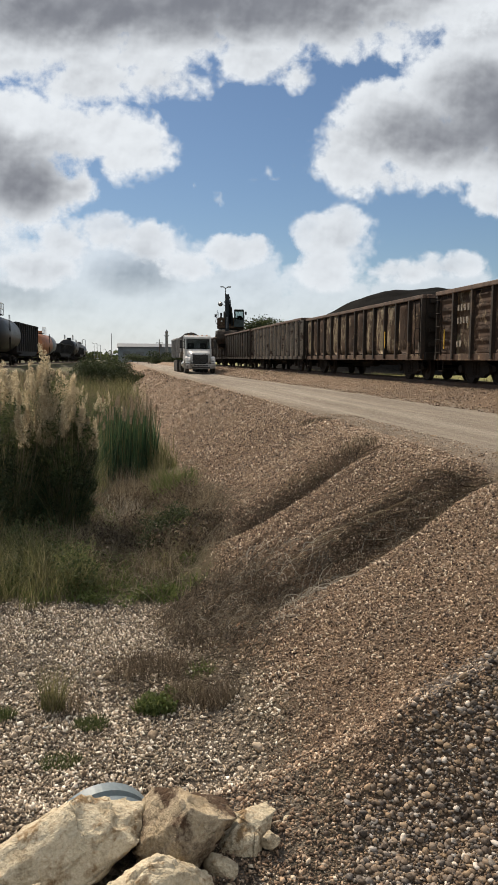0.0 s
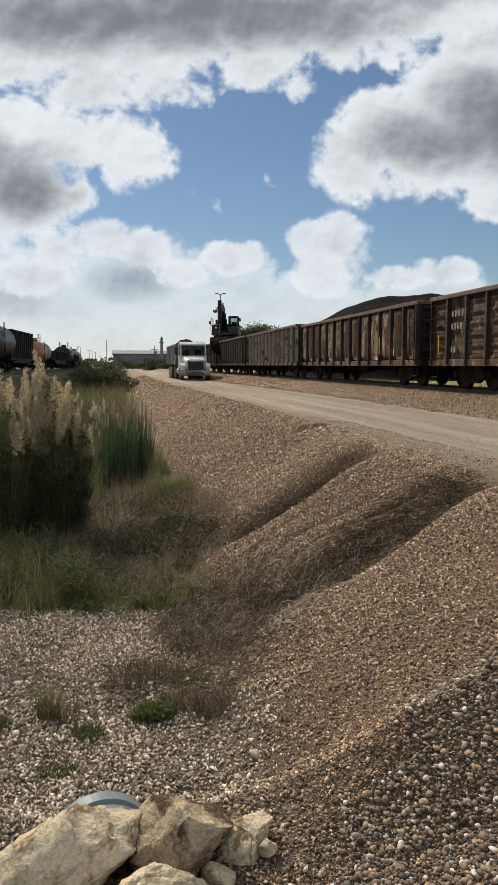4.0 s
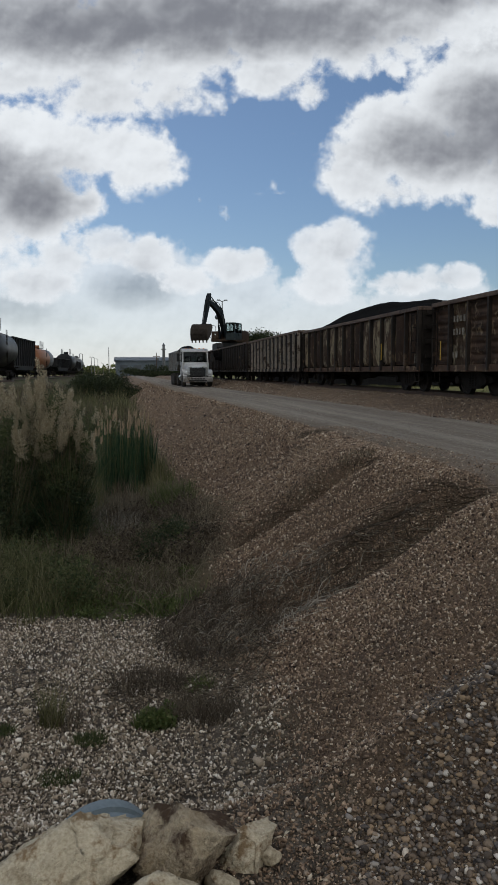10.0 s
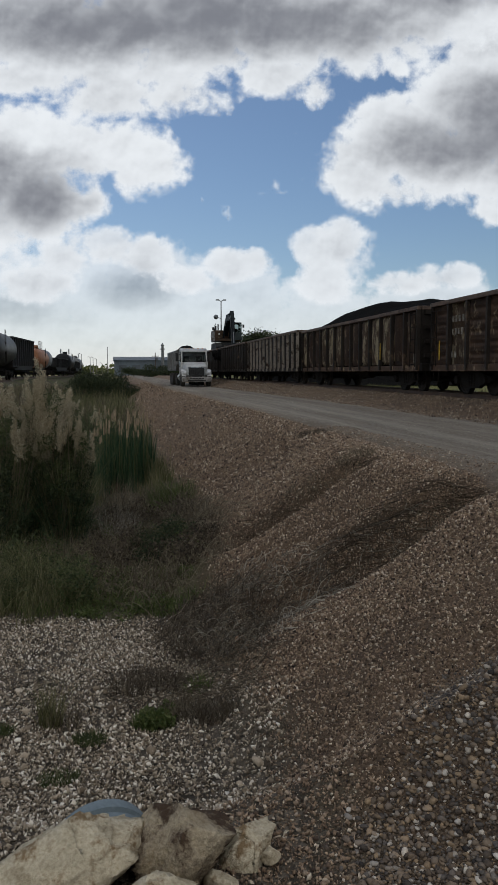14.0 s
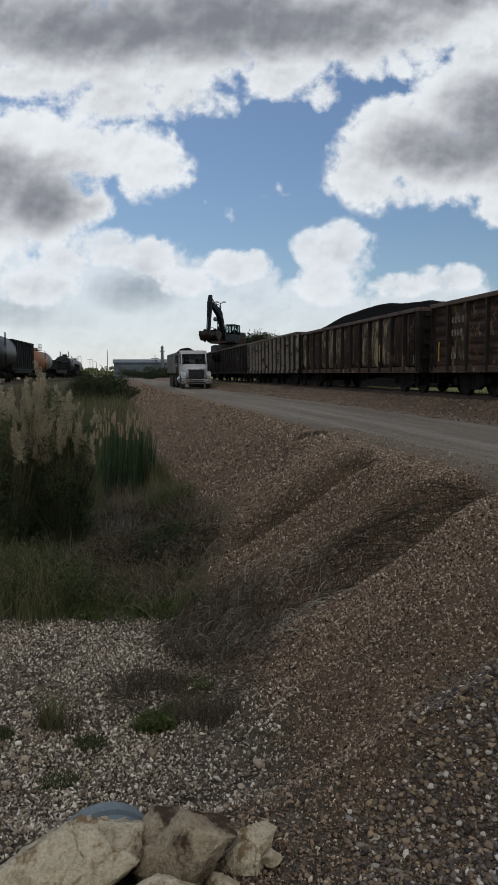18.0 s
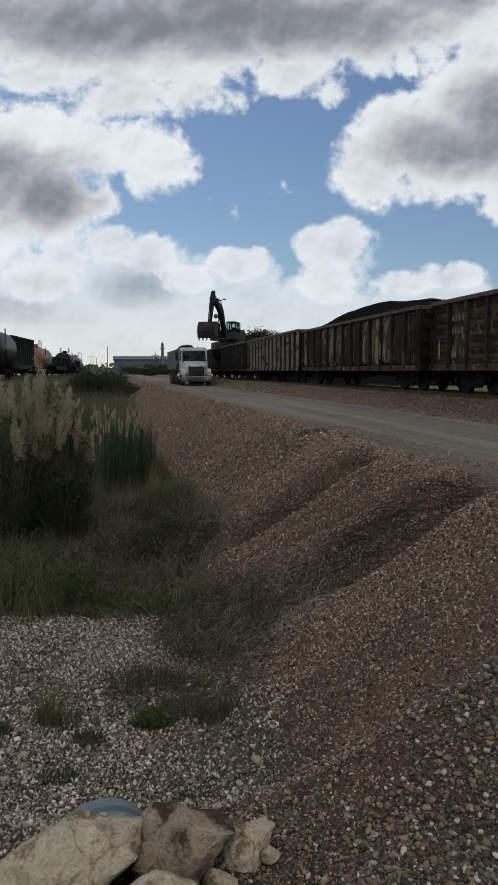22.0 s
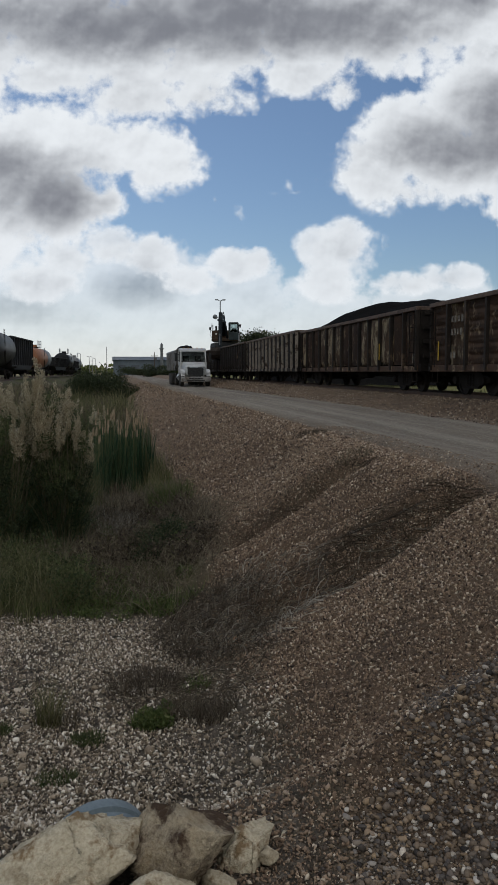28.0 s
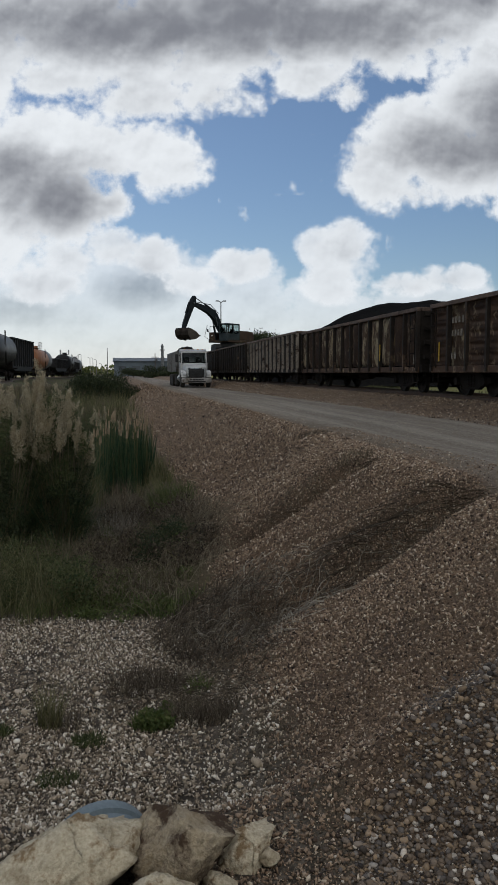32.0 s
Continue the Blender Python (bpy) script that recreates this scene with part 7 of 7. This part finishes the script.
def motions():
    # seconds; swing towards the truck, boom over level, stick and bucket in the boom's plane, in degrees
    first_dig = [
        (0.0, 10.3, 17.2, -80, -110),
        (1.0, 11.5, 8.3, -70, -130),
        (2.0, 12.5, 12.7, -71, -150),
        (3.0, 11.3, 16.5, -72, -170),
        (3.5, 12.6, 16.5, -80, -172),
        (5.5, 13.2, 29.7, -90, -182),
        (5.8, 17.3, 32.0, -85, -182),
        (6.1, 22.8, 33.0, -80, -181),
        (6.4, 30.2, 34.1, -76, -181),
        (6.8, 39.3, 34.0, -70, -180),
        (7.2, 44.5, 35.0, -68, -180),
        (7.6, 49.6, 33.8, -67, -165),
        (8.0, 50.9, 36.0, -67, -135),
        (8.4, 48.9, 34.5, -66, -108),
        (8.8, 49.4, 35.8, -66, -75),
    ]
    back_to_dig = [
        (9.2, 45.4, 36.5, -66, -58),
        (9.6, 38.9, 34.3, -65, -50),
        (9.9, 32.4, 34.6, -65, -53),
        (10.2, 23.0, 35.0, -64, -55),
        (10.5, 16.2, 34.1, -63, -60),
        (10.8, 10.5, 29.4, -62, -65),
        (11.2, 7.4, 25.3, -63, -70),
        (11.6, 4.1, 19.3, -63, -75),
        (12.0, 3.7, 14.2, -62, -84),
        (12.5, 2.4, 9.7, -60, -95),
        (13.0, 0.6, 8.1, -58, -110),
        (13.5, 2.4, 10.1, -64, -122),
        (14.0, 1.3, 13.5, -70, -135),
        (14.5, 4.8, 13.2, -76, -150),
        (16.5, 6.5, 18.5, -86, -178),
    ]
    second_dump = [
        (17.0, 9.1, 24.0, -84, -178),
        (17.3, 12.9, 27.5, -83, -179),
        (17.6, 15.1, 30.4, -82, -179),
        (17.9, 22.8, 34.1, -79, -179),
        (18.2, 29.3, 34.6, -75, -179),
        (18.5, 38.8, 35.2, -72, -180),
        (18.8, 42.5, 34.4, -70, -180),
        (19.2, 46.8, 33.9, -67, -170),
        (19.6, 48.9, 34.0, -66, -140),
        (20.0, 48.8, 35.6, -66, -110),
        (20.4, 46.6, 34.7, -66, -85),
        (20.8, 45.3, 34.8, -66, -60),
        (21.1, 44.7, 35.1, -66, -56),
        (21.5, 36.0, 34.9, -66, -50),
    ]
    third_dig = [
        (21.8, 27.2, 35.9, -65, -52),
        (22.1, 20.8, 36.6, -65, -55),
        (22.4, 16.3, 35.1, -64, -59),
        (22.8, 13.3, 30.2, -63, -65),
        (23.2, 13.6, 26.8, -62, -70),
        (23.6, 12.7, 20.5, -61, -75),
        (24.0, 12.5, 13.5, -61, -84),
        (24.5, 11.0, 8.0, -60, -95),
        (25.0, 12.7, 2.9, -62, -105),
        (25.5, 12.2, 5.3, -64, -115),
        (27.5, 12.9, 13.1, -72, -150),
        (28.0, 11.8, 11.9, -73, -160),
        (28.5, 10.0, 14.5, -75, -170),
        (29.0, 8.6, 16.8, -76, -175),
        (29.5, 10.1, 21.8, -80, -180),
        (30.0, 14.5, 27.7, -85, -185),
        (30.5, 20.8, 32.7, -80, -183),
        (31.0, 30.6, 36.0, -73, -182),
        (31.5, 44.3, 35.3, -68, -180),
        (32.0, 49.3, 33.7, -64, -160),
    ]
    keys = first_dig + back_to_dig + second_dump + third_dig
    steps = [i * 0.2 for i in range(161)]
    rows = {k: [] for k in ("house", "boom", "stick", "bucket", *cylinders)}
    rods = {k: [] for k in cylinders}
    for t in steps:
        swing, b, s, k = easing(keys, t)
        base = pose(0, 0, 0, 0, 0, -swing)
        m_boom = base @ Matrix.Translation(FOOT) @ pose(0, 0, 0, -b)
        m_stick = base @ Matrix.Translation(FOOT) @ pose(0, 0, 0, -b) @ Matrix.Translation((0, -REACH, 0)) @ pose(0, 0, 0, b - s)
        m_bucket = m_stick @ Matrix.Translation((0, -STICK, 0)) @ pose(0, 0, 0, s - k - BUCKET_TURN)
        rows["house"].append((t, base))
        rows["boom"].append((t, m_boom))
        rows["stick"].append((t, m_stick))
        rows["bucket"].append((t, m_bucket))
        ends = {"left_boom_ram": (base @ Vector((FOOT.x - 0.32, -1.05, 1.35)), m_boom @ Vector((-0.27, -0.40 * REACH, 0.78))),
                "right_boom_ram": (base @ Vector((FOOT.x + 0.32, -1.05, 1.35)), m_boom @ Vector((0.27, -0.40 * REACH, 0.78))),
                "stick_ram": (m_boom @ Vector((0, -0.42 * REACH, 1.36)), m_stick @ Vector((0, CRANK - 0.06, 0.06))),
                "bucket_ram": (m_stick @ Vector((0, -0.15, 0.46)), m_stick @ Vector((0, -STICK + 0.35, 0.34)))}
        for name, (p, q) in ends.items():
            way = (q - p).to_track_quat("-Z", "Y").to_matrix().to_4x4()
            back = (p - q).to_track_quat("-Z", "Y").to_matrix().to_4x4()
            rows[name].append((t, Matrix.Translation(p) @ way))
            rods[name].append((t, Matrix.Translation(q) @ back))
    for name, ob in (("house", house), ("boom", boom), ("stick", stick), ("bucket", bucket)):
        walk(ob, rows[name])
    for name, (barrel, piston) in cylinders.items():
        walk(barrel, rows[name])
        walk(piston, rods[name])
    # soil rides in the bucket from each scoop and falls into the truck
    ride = dict((round(t, 1), Matrix.Translation(EX) @ b) for t, b in rows["bucket"])
    for scooped, lumps in soil_clods:
        for lump, drop, seat, rest in lumps:
            start = Matrix.Translation(ride[round(scooped, 1)] @ seat)
            path = [(0.0, start), (scooped, start)]
            path += [(t, Matrix.Translation(ride[round(t, 1)] @ seat)) for t in steps if scooped < t < drop]
            if drop < 32.0:
                t0 = path[-1][0]
                a = (ride[round(t0, 1)] @ seat).lerp(ride[round(t0 + 0.2, 1)] @ seat, (drop - t0) / 0.2)
                if drop - t0 > 0.01:
                    t0 = drop
                    path.append((t0, Matrix.Translation(a)))
                b = Vector((6.75, 75.4, 0)) + rest
                fall = math.sqrt(2 * max(0.2, a.z - b.z) / 9.81)
                for u in (0.4, 0.7, 1.0):
                    path.append((t0 + fall * u, Matrix.Translation(Vector((a.x + (b.x - a.x) * u, a.y + (b.y - a.y) * u, a.z + (b.z - a.z) * u * u)))))
                path.append((32.0, Matrix.Translation(b)))
            walk(lump, path)
    # clouds drift on one wind
    for cloud, at, speed in clouds:
        walk(cloud, [(0.0, at @ pose(-speed * 9.0, 0, 0)), (32.0, at @ pose(speed * 23.0, 0, 0))])
    walk(shade_cloud, [(0.0, Matrix.Translation(SHADE_AT)), (32.0, Matrix.Translation(SHADE_AT + Vector((32.0 * GUST, 0, 0))))])


motions()
